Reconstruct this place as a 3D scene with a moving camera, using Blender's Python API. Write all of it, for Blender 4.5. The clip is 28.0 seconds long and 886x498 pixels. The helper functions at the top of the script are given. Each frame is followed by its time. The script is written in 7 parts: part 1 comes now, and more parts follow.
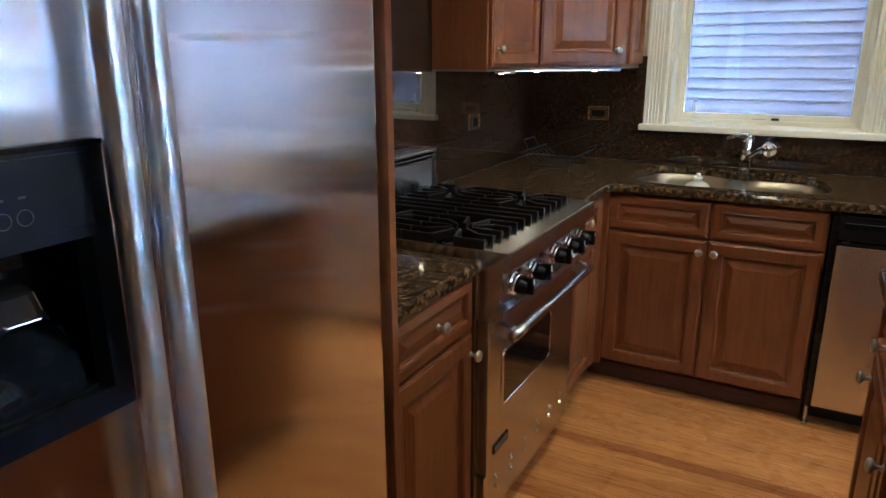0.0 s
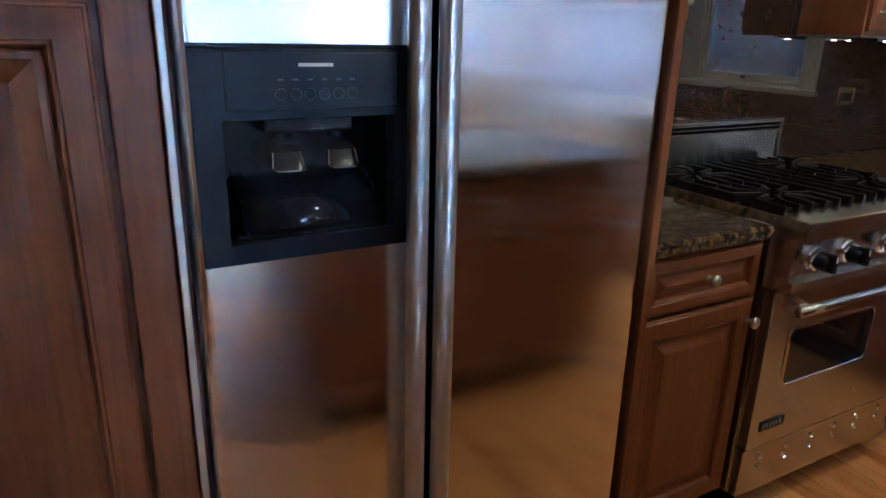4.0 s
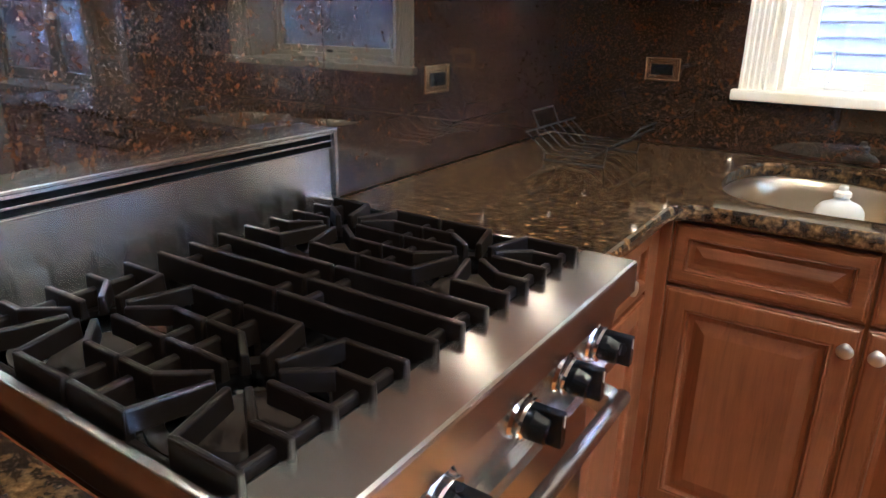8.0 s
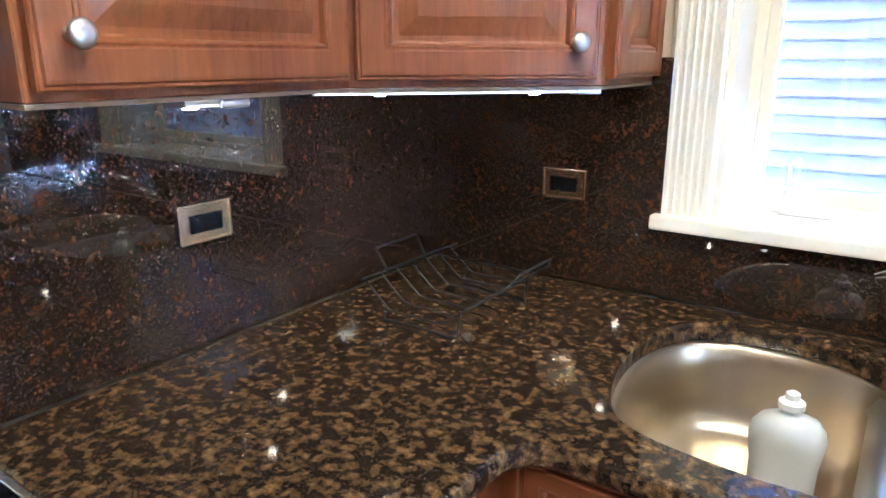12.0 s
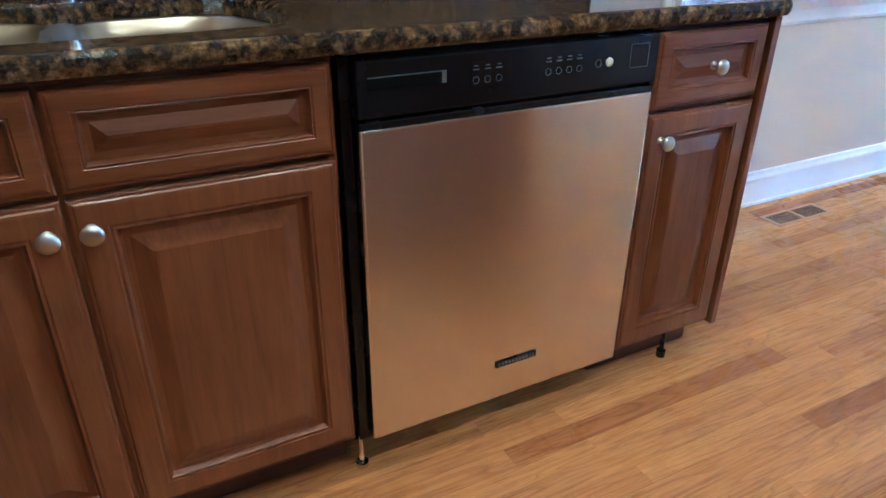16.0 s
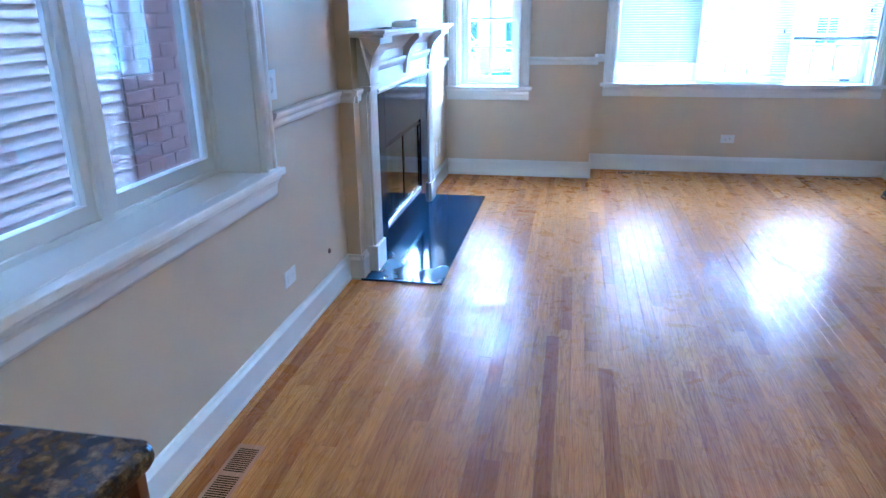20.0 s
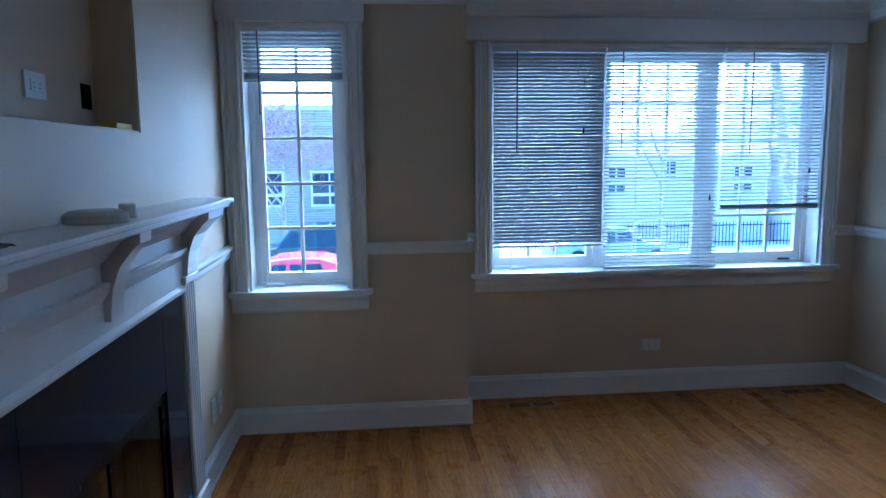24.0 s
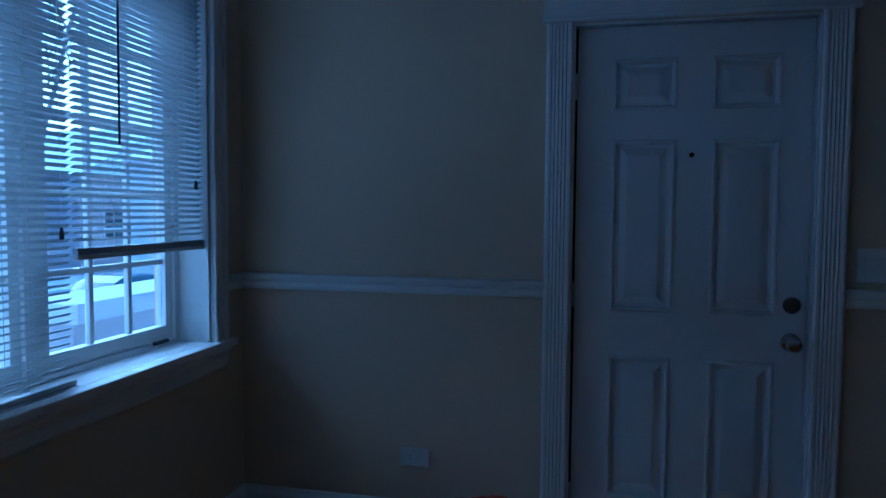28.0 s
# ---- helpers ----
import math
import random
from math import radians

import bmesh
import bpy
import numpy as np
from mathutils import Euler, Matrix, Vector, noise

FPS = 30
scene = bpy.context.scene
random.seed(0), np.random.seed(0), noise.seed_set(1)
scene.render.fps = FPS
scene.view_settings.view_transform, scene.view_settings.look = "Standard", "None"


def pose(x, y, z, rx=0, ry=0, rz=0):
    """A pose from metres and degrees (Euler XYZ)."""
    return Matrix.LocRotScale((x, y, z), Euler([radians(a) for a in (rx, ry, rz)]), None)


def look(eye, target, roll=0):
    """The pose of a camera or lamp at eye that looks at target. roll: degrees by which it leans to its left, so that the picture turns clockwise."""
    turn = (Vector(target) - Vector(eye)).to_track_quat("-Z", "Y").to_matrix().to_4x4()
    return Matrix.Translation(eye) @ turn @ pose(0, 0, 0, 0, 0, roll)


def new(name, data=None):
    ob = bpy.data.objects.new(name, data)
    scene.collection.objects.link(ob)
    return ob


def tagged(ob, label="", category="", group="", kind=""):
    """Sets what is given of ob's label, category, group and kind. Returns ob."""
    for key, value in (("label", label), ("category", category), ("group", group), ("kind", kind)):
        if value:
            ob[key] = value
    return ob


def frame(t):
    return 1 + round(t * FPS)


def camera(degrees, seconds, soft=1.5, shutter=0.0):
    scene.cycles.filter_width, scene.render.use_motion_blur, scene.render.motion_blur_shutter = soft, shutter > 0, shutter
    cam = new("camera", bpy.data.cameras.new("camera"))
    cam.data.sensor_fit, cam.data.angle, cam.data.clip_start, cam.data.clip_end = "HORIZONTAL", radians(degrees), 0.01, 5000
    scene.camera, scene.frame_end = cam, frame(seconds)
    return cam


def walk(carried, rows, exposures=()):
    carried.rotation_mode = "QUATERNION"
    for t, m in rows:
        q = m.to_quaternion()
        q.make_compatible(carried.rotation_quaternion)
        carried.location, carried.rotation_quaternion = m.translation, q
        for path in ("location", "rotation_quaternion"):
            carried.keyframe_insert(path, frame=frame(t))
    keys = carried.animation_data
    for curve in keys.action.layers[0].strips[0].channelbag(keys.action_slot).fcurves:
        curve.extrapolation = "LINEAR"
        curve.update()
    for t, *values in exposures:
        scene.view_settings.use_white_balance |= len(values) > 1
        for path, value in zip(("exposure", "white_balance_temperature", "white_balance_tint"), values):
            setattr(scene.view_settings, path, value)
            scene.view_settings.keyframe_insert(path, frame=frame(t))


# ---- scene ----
cam = camera(66.49, 28.0)

# seconds, eye, target, roll
PATH = [
    (0, 1.3524, -3.4528, 1.4207, 74.102, 0.188, 28.542),
    (0.5, 1.4825, -3.5440, 1.4233, 74.920, -1.496, 37.481),
    (1, 1.6173, -3.4704, 1.4088, 75.369, -1.195, 47.363),
    (1.5, 1.6819, -3.4533, 1.3948, 75.330, -1.512, 55.021),
    (2, 1.6678, -3.4748, 1.3694, 75.153, -1.778, 58.684),
    (2.5, 1.6894, -3.5532, 1.3172, 75.264, -1.807, 60.453),
    (4.5, 1.6092, -3.3485, 1.3677, 71.427, -1.215, 61.098),
    (5, 1.4780, -3.1889, 1.3215, 71.161, -1.541, 59.017),
    (5.5, 1.3833, -3.0242, 1.3276, 70.882, -1.862, 45.931),
    (6, 1.3200, -2.8594, 1.2875, 71.301, -0.835, 35.643),
    (6.5, 1.2093, -2.6285, 1.2558, 71.277, -0.548, 33.361),
    (7, 1.1009, -2.4769, 1.2415, 70.756, -0.653, 32.845),
    (7.5, 1.0348, -2.3098, 1.2813, 70.298, -0.529, 32.655),
    (8, 1.0060, -2.1702, 1.3064, 70.498, -0.691, 33.774),
    (8.5, 0.9957, -2.1331, 1.3183, 70.612, -0.877, 35.587),
    (9, 0.9726, -2.1234, 1.3241, 70.612, -1.064, 38.119),
    (9.5, 0.9417, -2.1223, 1.3548, 70.755, -1.236, 41.525),
    (10, 0.8979, -2.0598, 1.3694, 70.830, -1.335, 43.402),
    (10.5, 0.8671, -1.9725, 1.4240, 72.044, -1.307, 43.460),
    (11, 0.8957, -1.8460, 1.4277, 73.065, -1.011, 41.044),
    (11.5, 0.9554, -1.6141, 1.4271, 74.037, -0.356, 38.050),
    (12, 1.0338, -1.4350, 1.4183, 74.264, 0.079, 35.102),
    (12.5, 1.1301, -1.3207, 1.3898, 74.237, 0.889, 27.802),
    (13, 1.1873, -1.2496, 1.4044, 74.199, 1.667, 15.674),
    (13.5, 1.2443, -1.1835, 1.3743, 74.191, 2.158, 6.162),
    (15.5, 1.1436, -1.5613, 1.1374, 67.402, -0.828, -27.479),
    (16, 1.1033, -1.6920, 1.0802, 63.244, -0.362, -27.613),
    (16.5, 1.1006, -1.7011, 1.1053, 61.081, -0.287, -27.837),
    (17, 1.1641, -1.6230, 1.1961, 61.064, -0.518, -28.188),
    (17.5, 1.2772, -1.4925, 1.2992, 60.815, -1.071, -32.932),
    (18, 1.4046, -1.4020, 1.3548, 64.167, -0.679, -41.349),
    (18.5, 1.6148, -1.3315, 1.3568, 66.476, -0.242, -48.095),
    (19, 1.6930, -1.2847, 1.3638, 67.221, -0.138, -57.691),
    (19.5, 1.7023, -1.2298, 1.4020, 68.287, 0.132, -71.356),
    (20, 1.8122, -1.2013, 1.4283, 70.625, 0.589, -79.388),
    (20.5, 2.0220, -1.2549, 1.4853, 73.818, 0.550, -82.170),
    (21, 2.1839, -1.3148, 1.5120, 76.267, 0.638, -83.112),
    (21.5, 2.4634, -1.3130, 1.5219, 77.968, 0.593, -84.584),
    (22, 2.7818, -1.3233, 1.4965, 79.245, 0.661, -87.439),
    (22.5, 3.1283, -1.3210, 1.4954, 80.402, 0.631, -88.770),
    (24.5, 4.5932, -0.8061, 1.4896, 82.701, 0.549, -98.886),
    (25, 4.9278, -0.8200, 1.4630, 83.027, 0.486, -102.403),
    (25.5, 5.2820, -0.9251, 1.4633, 84.067, 0.573, -105.586),
    (26, 5.6156, -0.9969, 1.4745, 84.202, 0.498, -110.942),
    (26.5, 5.9158, -1.1190, 1.4235, 84.602, 0.320, -118.799),
    (27, 6.2400, -1.1933, 1.3592, 85.901, -0.529, -131.417),
    (27.5, 6.6019, -1.2318, 1.3256, 86.689, -0.719, -150.739),
    (28, 6.8717, -1.3561, 1.3088, 86.847, -0.431, -167.615),
]
EXPOSURES = [(0, 5.5, 3900, 4), (1.5, 5.3, 3800, 4), (4, 5.2, 3800, 4), (7, 6.0, 4020, 14), (8.5, 6.75, 3840, 12), (10, 7.35, 3440, 9), (11.5, 6.95, 3600, 10), (13, 5.95, 3980, 12), (15, 5.85, 3600, 3), (17, 6.1, 3400, 2), (18, 5.95, 3380, 1), (20, 5.1, 3420, 1), (22, 3.7, 3640, 1), (25, 2.35, 3550, -2), (26, 1.9, 3400, -2), (27, 1.3, 3300, -2), (28, 0.85, 3200, -2)]
walk(cam, [(t, pose(*m)) for t, *m in PATH], EXPOSURES)
SKY, SUN, UNDER_E, CAN_E = 0.15, 1.5, 0.07, 7.0

# ---- world and light ----
world = bpy.data.worlds.new("sky")
scene.world = world
world.use_nodes = True
wn = world.node_tree
sky = wn.nodes.new("ShaderNodeTexSky")
sky.sky_type = "NISHITA"
sky.sun_disc = False
sky.sun_elevation = radians(39)
sky.sun_rotation = radians(107)
sky.air_density, sky.dust_density, sky.ozone_density = 1.0, 3.0, 0.6
wn.links.new(sky.outputs[0], wn.nodes["Background"].inputs[0])
wn.nodes["Background"].inputs[1].default_value = SKY

sun = new("sun", bpy.data.lights.new("sun", "SUN"))
sun.data.energy, sun.data.angle, sun.data.color = SUN, radians(90), (1.0, 0.97, 0.93)
sun.matrix_world = look((40, -12, 34), (0, 0, 0))

# ---- helpers of this scene ----
def thing(name, loc, label, category, group="", kind=""):
    ob = new(name)
    ob.location = loc
    ob.empty_display_size = 0.05
    return tagged(ob, label, category, group, kind)


def base_of(ob):
    while ob.parent:
        ob = ob.parent
    return ob.location


def part(name, bm, material, parent=None, label="", smooth=False):
    if parent is not None:
        bmesh.ops.translate(bm, verts=bm.verts, vec=-Vector(base_of(parent)))
    data = bpy.data.meshes.new(name)
    bm.to_mesh(data)
    bm.free()
    if smooth:
        data.shade_smooth()
    data.materials.append(material)
    ob = new(name, data)
    if parent is not None:
        ob.parent = parent
    if label:
        ob["label"] = label
    return ob


def add_box(bm, x0, y0, z0, x1, y1, z1):
    v = [bm.verts.new((x, y, z)) for z in (z0, z1) for y in (y0, y1) for x in (x0, x1)]
    for a, b, c, d in ((0, 2, 3, 1), (4, 5, 7, 6), (0, 1, 5, 4), (2, 6, 7, 3), (0, 4, 6, 2), (1, 3, 7, 5)):
        bm.faces.new((v[a], v[b], v[c], v[d]))


def boxes(*list_of_boxes, bev=0.0, seg=2):
    bm = bmesh.new()
    for b in list_of_boxes:
        x0, y0, z0, x1, y1, z1 = b
        add_box(bm, min(x0, x1), min(y0, y1), min(z0, z1), max(x0, x1), max(y0, y1), max(z0, z1))
    if bev:
        bmesh.ops.bevel(bm, geom=bm.edges[:], offset=bev, segments=seg, profile=0.6, affect="EDGES")
    return bm


def block(name, b, material, parent=None, bev=0.003, label="", seg=2):
    return part(name, boxes(b, bev=bev, seg=seg), material, parent, label)


def lathe(bm, rings, centre, axis=(0, 0, 1), seg=20):
    """rings: (radius, height) along the axis from the centre."""
    q = Vector((0, 0, 1)).rotation_difference(Vector(axis))
    loops = []
    for r, h in rings:
        loops.append([bm.verts.new(Vector(centre) + q @ Vector((r * math.cos(2 * math.pi * k / seg), r * math.sin(2 * math.pi * k / seg), h))) for k in range(seg)])
    for a, b in zip(loops, loops[1:]):
        for k in range(seg):
            bm.faces.new((a[k], a[(k + 1) % seg], b[(k + 1) % seg], b[k]))
    for lp, flip in ((loops[0], True), (loops[-1], False)):
        bm.faces.new(lp[::-1] if flip else lp)
    return bm


def tube(bm, pts, r, seg=10, closed=False):
    """A round bar along a row of points."""
    pts = [Vector(p) for p in pts]
    loops = []
    n = len(pts)
    side = None
    for i, p in enumerate(pts):
        a = pts[i - 1] if (i > 0 or closed) else p
        b = pts[(i + 1) % n] if (i < n - 1 or closed) else p
        t = (b - a).normalized()
        if side is None:
            side = t.orthogonal().normalized()
        side = (side - t * side.dot(t)).normalized()
        up = t.cross(side)
        rr = r[i] if isinstance(r, (list, tuple)) else r
        loops.append([bm.verts.new(p + rr * (math.cos(2 * math.pi * k / seg) * side + math.sin(2 * math.pi * k / seg) * up)) for k in range(seg)])
    pairs = list(zip(loops, loops[1:])) + ([(loops[-1], loops[0])] if closed else [])
    for a, b in pairs:
        for k in range(seg):
            bm.faces.new((a[k], a[(k + 1) % seg], b[(k + 1) % seg], b[k]))
    if not closed:
        bm.faces.new(loops[0][::-1])
        bm.faces.new(loops[-1])
    return bm


def molding(bm, profile, p0, p1, n, z):
    """A strip with a profile of (out, up) points between two plan points, standing out of the wall along n."""
    ends = []
    for p in (p0, p1):
        ends.append([bm.verts.new((p[0] + n[0] * o, p[1] + n[1] * o, z + u)) for o, u in profile])
    k = len(profile)
    for i in range(k):
        j = (i + 1) % k
        bm.faces.new((ends[0][i], ends[0][j], ends[1][j], ends[1][i]))
    bm.faces.new(ends[0][::-1])
    bm.faces.new(ends[1])
    return bm


def tidy(bm):
    bmesh.ops.recalc_face_normals(bm, faces=bm.faces[:])
    return bm


def thicken(bm, offset):
    """Gives an open sheet a back side at an offset and closes its rim."""
    off = Vector(offset)
    rim = [e for e in bm.edges if len(e.link_faces) == 1]
    faces = bm.faces[:]
    twin = {v: bm.verts.new(v.co + off) for v in bm.verts[:]}
    for f in faces:
        bm.faces.new([twin[v] for v in f.verts][::-1])
    for e in rim:
        a, b = e.verts
        bm.faces.new((a, b, twin[b], twin[a]))
    return tidy(bm)


def slab_holes(axis, at0, at1, a0, a1, z0, z1, holes):
    """Boxes of a wall across `axis` from at0 to at1, running a0 to a1, with holes (b0, b1, zlo, zhi)."""
    out = []
    cuts = sorted({a0, a1, *[min(max(h[k], a0), a1) for h in holes for k in (0, 1)]})
    for c0, c1 in zip(cuts, cuts[1:]):
        mid = (c0 + c1) / 2
        zs = [(z0, z1)]
        for h in holes:
            if h[0] < mid < h[1]:
                zs = [s for lo, hi in zs for s in ((lo, min(hi, h[2])), (max(lo, h[3]), hi)) if s[1] - s[0] > 1e-4]
        for lo, hi in zs:
            out.append((at0, c0, lo, at1, c1, hi) if axis == "x" else (c0, at0, lo, c1, at1, hi))
    return boxes(*out)


# ---- materials ----
def material(name):
    m = bpy.data.materials.new(name)
    m.use_nodes = True
    return m, m.node_tree, m.node_tree.nodes["Principled BSDF"]


def coords(nt, scale=(1, 1, 1), rot=(0, 0, 0)):
    tc = nt.nodes.new("ShaderNodeTexCoord")
    mp = nt.nodes.new("ShaderNodeMapping")
    mp.inputs["Scale"].default_value = scale
    mp.inputs["Rotation"].default_value = rot
    nt.links.new(tc.outputs["Object"], mp.inputs[0])
    return mp.outputs[0]


def noise_tex(nt, vec, scale, detail=4, rough=0.55, dist=0.0):
    n = nt.nodes.new("ShaderNodeTexNoise")
    n.inputs["Scale"].default_value = scale
    n.inputs["Detail"].default_value = detail
    n.inputs["Roughness"].default_value = rough
    n.inputs["Distortion"].default_value = dist
    nt.links.new(vec, n.inputs["Vector"])
    return n.outputs["Fac"]


def ramp(nt, fac, stops):
    r = nt.nodes.new("ShaderNodeValToRGB")
    e = r.color_ramp.elements
    while len(e) < len(stops):
        e.new(0.5)
    for el, (p, c) in zip(e, stops):
        el.position = p
        el.color = (*c, 1) if len(c) == 3 else c
    nt.links.new(fac, r.inputs[0])
    return r.outputs["Color"]


def mixc(nt, fac, a, b, mode="MIX"):
    m = nt.nodes.new("ShaderNodeMix")
    m.data_type, m.blend_type = "RGBA", mode
    for sock, v in ((m.inputs[0], fac), (m.inputs[6], a), (m.inputs[7], b)):
        if isinstance(v, (int, float)):
            sock.default_value = v
        elif isinstance(v, tuple):
            sock.default_value = (*v, 1)
        else:
            nt.links.new(v, sock)
    return m.outputs[2]


def bump(nt, bsdf, height, strength=0.2, dist=0.002):
    b = nt.nodes.new("ShaderNodeBump")
    b.inputs["Strength"].default_value = strength
    b.inputs["Distance"].default_value = dist
    nt.links.new(height, b.inputs["Height"])
    nt.links.new(b.outputs[0], bsdf.inputs["Normal"])


def rough_map(nt, bsdf, fac, lo, hi):
    m = nt.nodes.new("ShaderNodeMapRange")
    m.inputs[3].default_value, m.inputs[4].default_value = lo, hi
    nt.links.new(fac, m.inputs[0])
    nt.links.new(m.outputs[0], bsdf.inputs["Roughness"])


def paint(name, colour, rough=0.5, var=0.06, grain=350, bump_s=0.12, scale=1.3):
    m, nt, b = material(name)
    v = coords(nt)
    big = noise_tex(nt, v, scale, 3)
    fine = noise_tex(nt, v, grain, 2)
    dark = tuple(c * (1 - var) for c in colour)
    light = tuple(min(1, c * (1 + var)) for c in colour)
    nt.links.new(ramp(nt, big, [(0.3, dark), (0.7, light)]), b.inputs["Base Color"])
    rough_map(nt, b, big, rough - 0.06, rough + 0.06)
    bump(nt, b, fine, bump_s, 0.0006)
    return m


def plain(name, colour, rough=0.5, metal=0.0, var=0.05, grain=120, bump_s=0.05):
    m = paint(name, colour, rough, var, grain, bump_s, 9)
    m.node_tree.nodes["Principled BSDF"].inputs["Metallic"].default_value = metal
    return m


def wood(name, dark, mid, light, axis=2, rough=0.36, coat=0.08, fine=1.0):
    m, nt, b = material(name)
    s = [14 * fine, 14 * fine, 14 * fine]
    s[axis] = 1.1 * fine
    v = coords(nt, tuple(s))
    grain = noise_tex(nt, v, 3.2, 6, 0.6, 1.2)
    s2 = [90, 90, 90]
    s2[axis] = 3
    pores = noise_tex(nt, coords(nt, tuple(s2)), 4.0, 3, 0.6)
    blotch = noise_tex(nt, coords(nt), 2.4, 3)
    col = ramp(nt, grain, [(0.28, dark), (0.5, mid), (0.74, light)])
    col = mixc(nt, 0.16, col, ramp(nt, pores, [(0.4, dark), (0.6, light)]))
    col = mixc(nt, 0.38, col, ramp(nt, blotch, [(0.3, dark), (0.7, light)]))
    nt.links.new(col, b.inputs["Base Color"])
    rough_map(nt, b, pores, rough - 0.05, rough + 0.1)
    b.inputs["Coat Weight"].default_value = coat
    b.inputs["Specular IOR Level"].default_value = 0.30
    b.inputs["Coat Roughness"].default_value = 0.22
    bump(nt, b, pores, 0.08, 0.0008)
    return m


def steel(name, colour=(0.58, 0.57, 0.55), rough=0.24, along=1, aniso=0.75, relief=0.0):
    """Brushed steel, its brush lines along one axis; highlights smear across them."""
    m, nt, b = material(name)
    s = [900, 900, 900]
    s[along] = 6
    streak = noise_tex(nt, coords(nt, tuple(s)), 1.0, 2, 0.6)
    smear = noise_tex(nt, coords(nt, (2, 2, 2)), 1.6, 4, 0.6)
    lo, hi = tuple(c * 0.97 for c in colour), tuple(min(1, c * 1.02) for c in colour)
    nt.links.new(ramp(nt, smear, [(0.3, lo), (0.7, hi)]), b.inputs["Base Color"])
    b.inputs["Metallic"].default_value = 1
    rough_map(nt, b, smear, rough - 0.010, rough + 0.014)
    b.inputs["Anisotropic"].default_value = aniso
    tg = nt.nodes.new("ShaderNodeCombineXYZ")
    for i in range(3):
        tg.inputs[i].default_value = 0.0 if i == along else 0.7071
    nt.links.new(tg.outputs[0], b.inputs["Tangent"])
    if relief:
        bump(nt, b, streak, relief, 0.0003)
    return m


def granite(name, scale=62, cover=0.0, tint=(1.0, 1.0, 1.0), ior=1.6, rough=0.05):
    """Polished granite: soft-edged clusters of tan feldspar in a brown-black ground."""
    m, nt, b = material(name)
    v = coords(nt)
    nz = nt.nodes.new("ShaderNodeTexNoise")
    nz.inputs["Scale"].default_value = scale * 1.2
    nz.inputs["Detail"].default_value = 3
    nt.links.new(v, nz.inputs["Vector"])
    shift = nt.nodes.new("ShaderNodeVectorMath")
    shift.operation = "MULTIPLY_ADD"
    shift.inputs[1].default_value = (0.9 / scale,) * 3
    nt.links.new(nz.outputs["Color"], shift.inputs[0])
    nt.links.new(v, shift.inputs[2])
    vo = nt.nodes.new("ShaderNodeTexVoronoi")
    vo.inputs["Scale"].default_value = scale
    nt.links.new(shift.outputs[0], vo.inputs["Vector"])
    # soft tan clusters, broken up by rounded crystals
    cluster = noise_tex(nt, v, scale * 0.62, 2.5, 0.5, 0.2)
    less = nt.nodes.new("ShaderNodeMath")
    less.operation = "MULTIPLY_ADD"
    less.inputs[1].default_value = -0.22
    nt.links.new(vo.outputs["Distance"], less.inputs[0])
    nt.links.new(cluster, less.inputs[2])
    mask = ramp(nt, less.outputs[0], [(0.330 - cover, (0.0, 0.0, 0.0)), (0.420 - cover, (0.32, 0.32, 0.32)), (0.590 - cover, (1, 1, 1))])
    patch = noise_tex(nt, v, scale * 1.3, 2, 0.5)
    browns = ramp(nt, patch, [(0.28, (0.070, 0.040, 0.013)), (0.45, (0.130, 0.078, 0.027)), (0.58, (0.195, 0.122, 0.044)), (0.72, (0.250, 0.166, 0.067))])
    fine = noise_tex(nt, v, 330, 4, 0.65)
    browns = mixc(nt, 1.0, browns, ramp(nt, fine, [(0.30, (0.45, 0.42, 0.40)), (0.62, (1.12, 1.12, 1.12))]), "MULTIPLY")
    browns = mixc(nt, 1.0, browns, tint, "MULTIPLY")
    fleck = noise_tex(nt, v, 240, 4, 0.7)
    blacks = ramp(nt, fleck, [(0.38, (0.005, 0.0044, 0.0045)), (0.54, (0.022, 0.015, 0.010)), (0.68, (0.070, 0.046, 0.028))])
    col = mixc(nt, mask, blacks, browns)
    nt.links.new(col, b.inputs["Base Color"])
    rough_map(nt, b, cluster, rough, rough * 1.6)
    b.inputs["IOR"].default_value = ior
    return m


def glass(name, tint=(1, 1, 1), rough=0.0):
    m, nt, b = material(name)
    b.inputs["Base Color"].default_value = (*tint, 1)
    b.inputs["Transmission Weight"].default_value = 1.0
    b.inputs["Roughness"].default_value = rough
    b.inputs["IOR"].default_value = 1.45
    return m


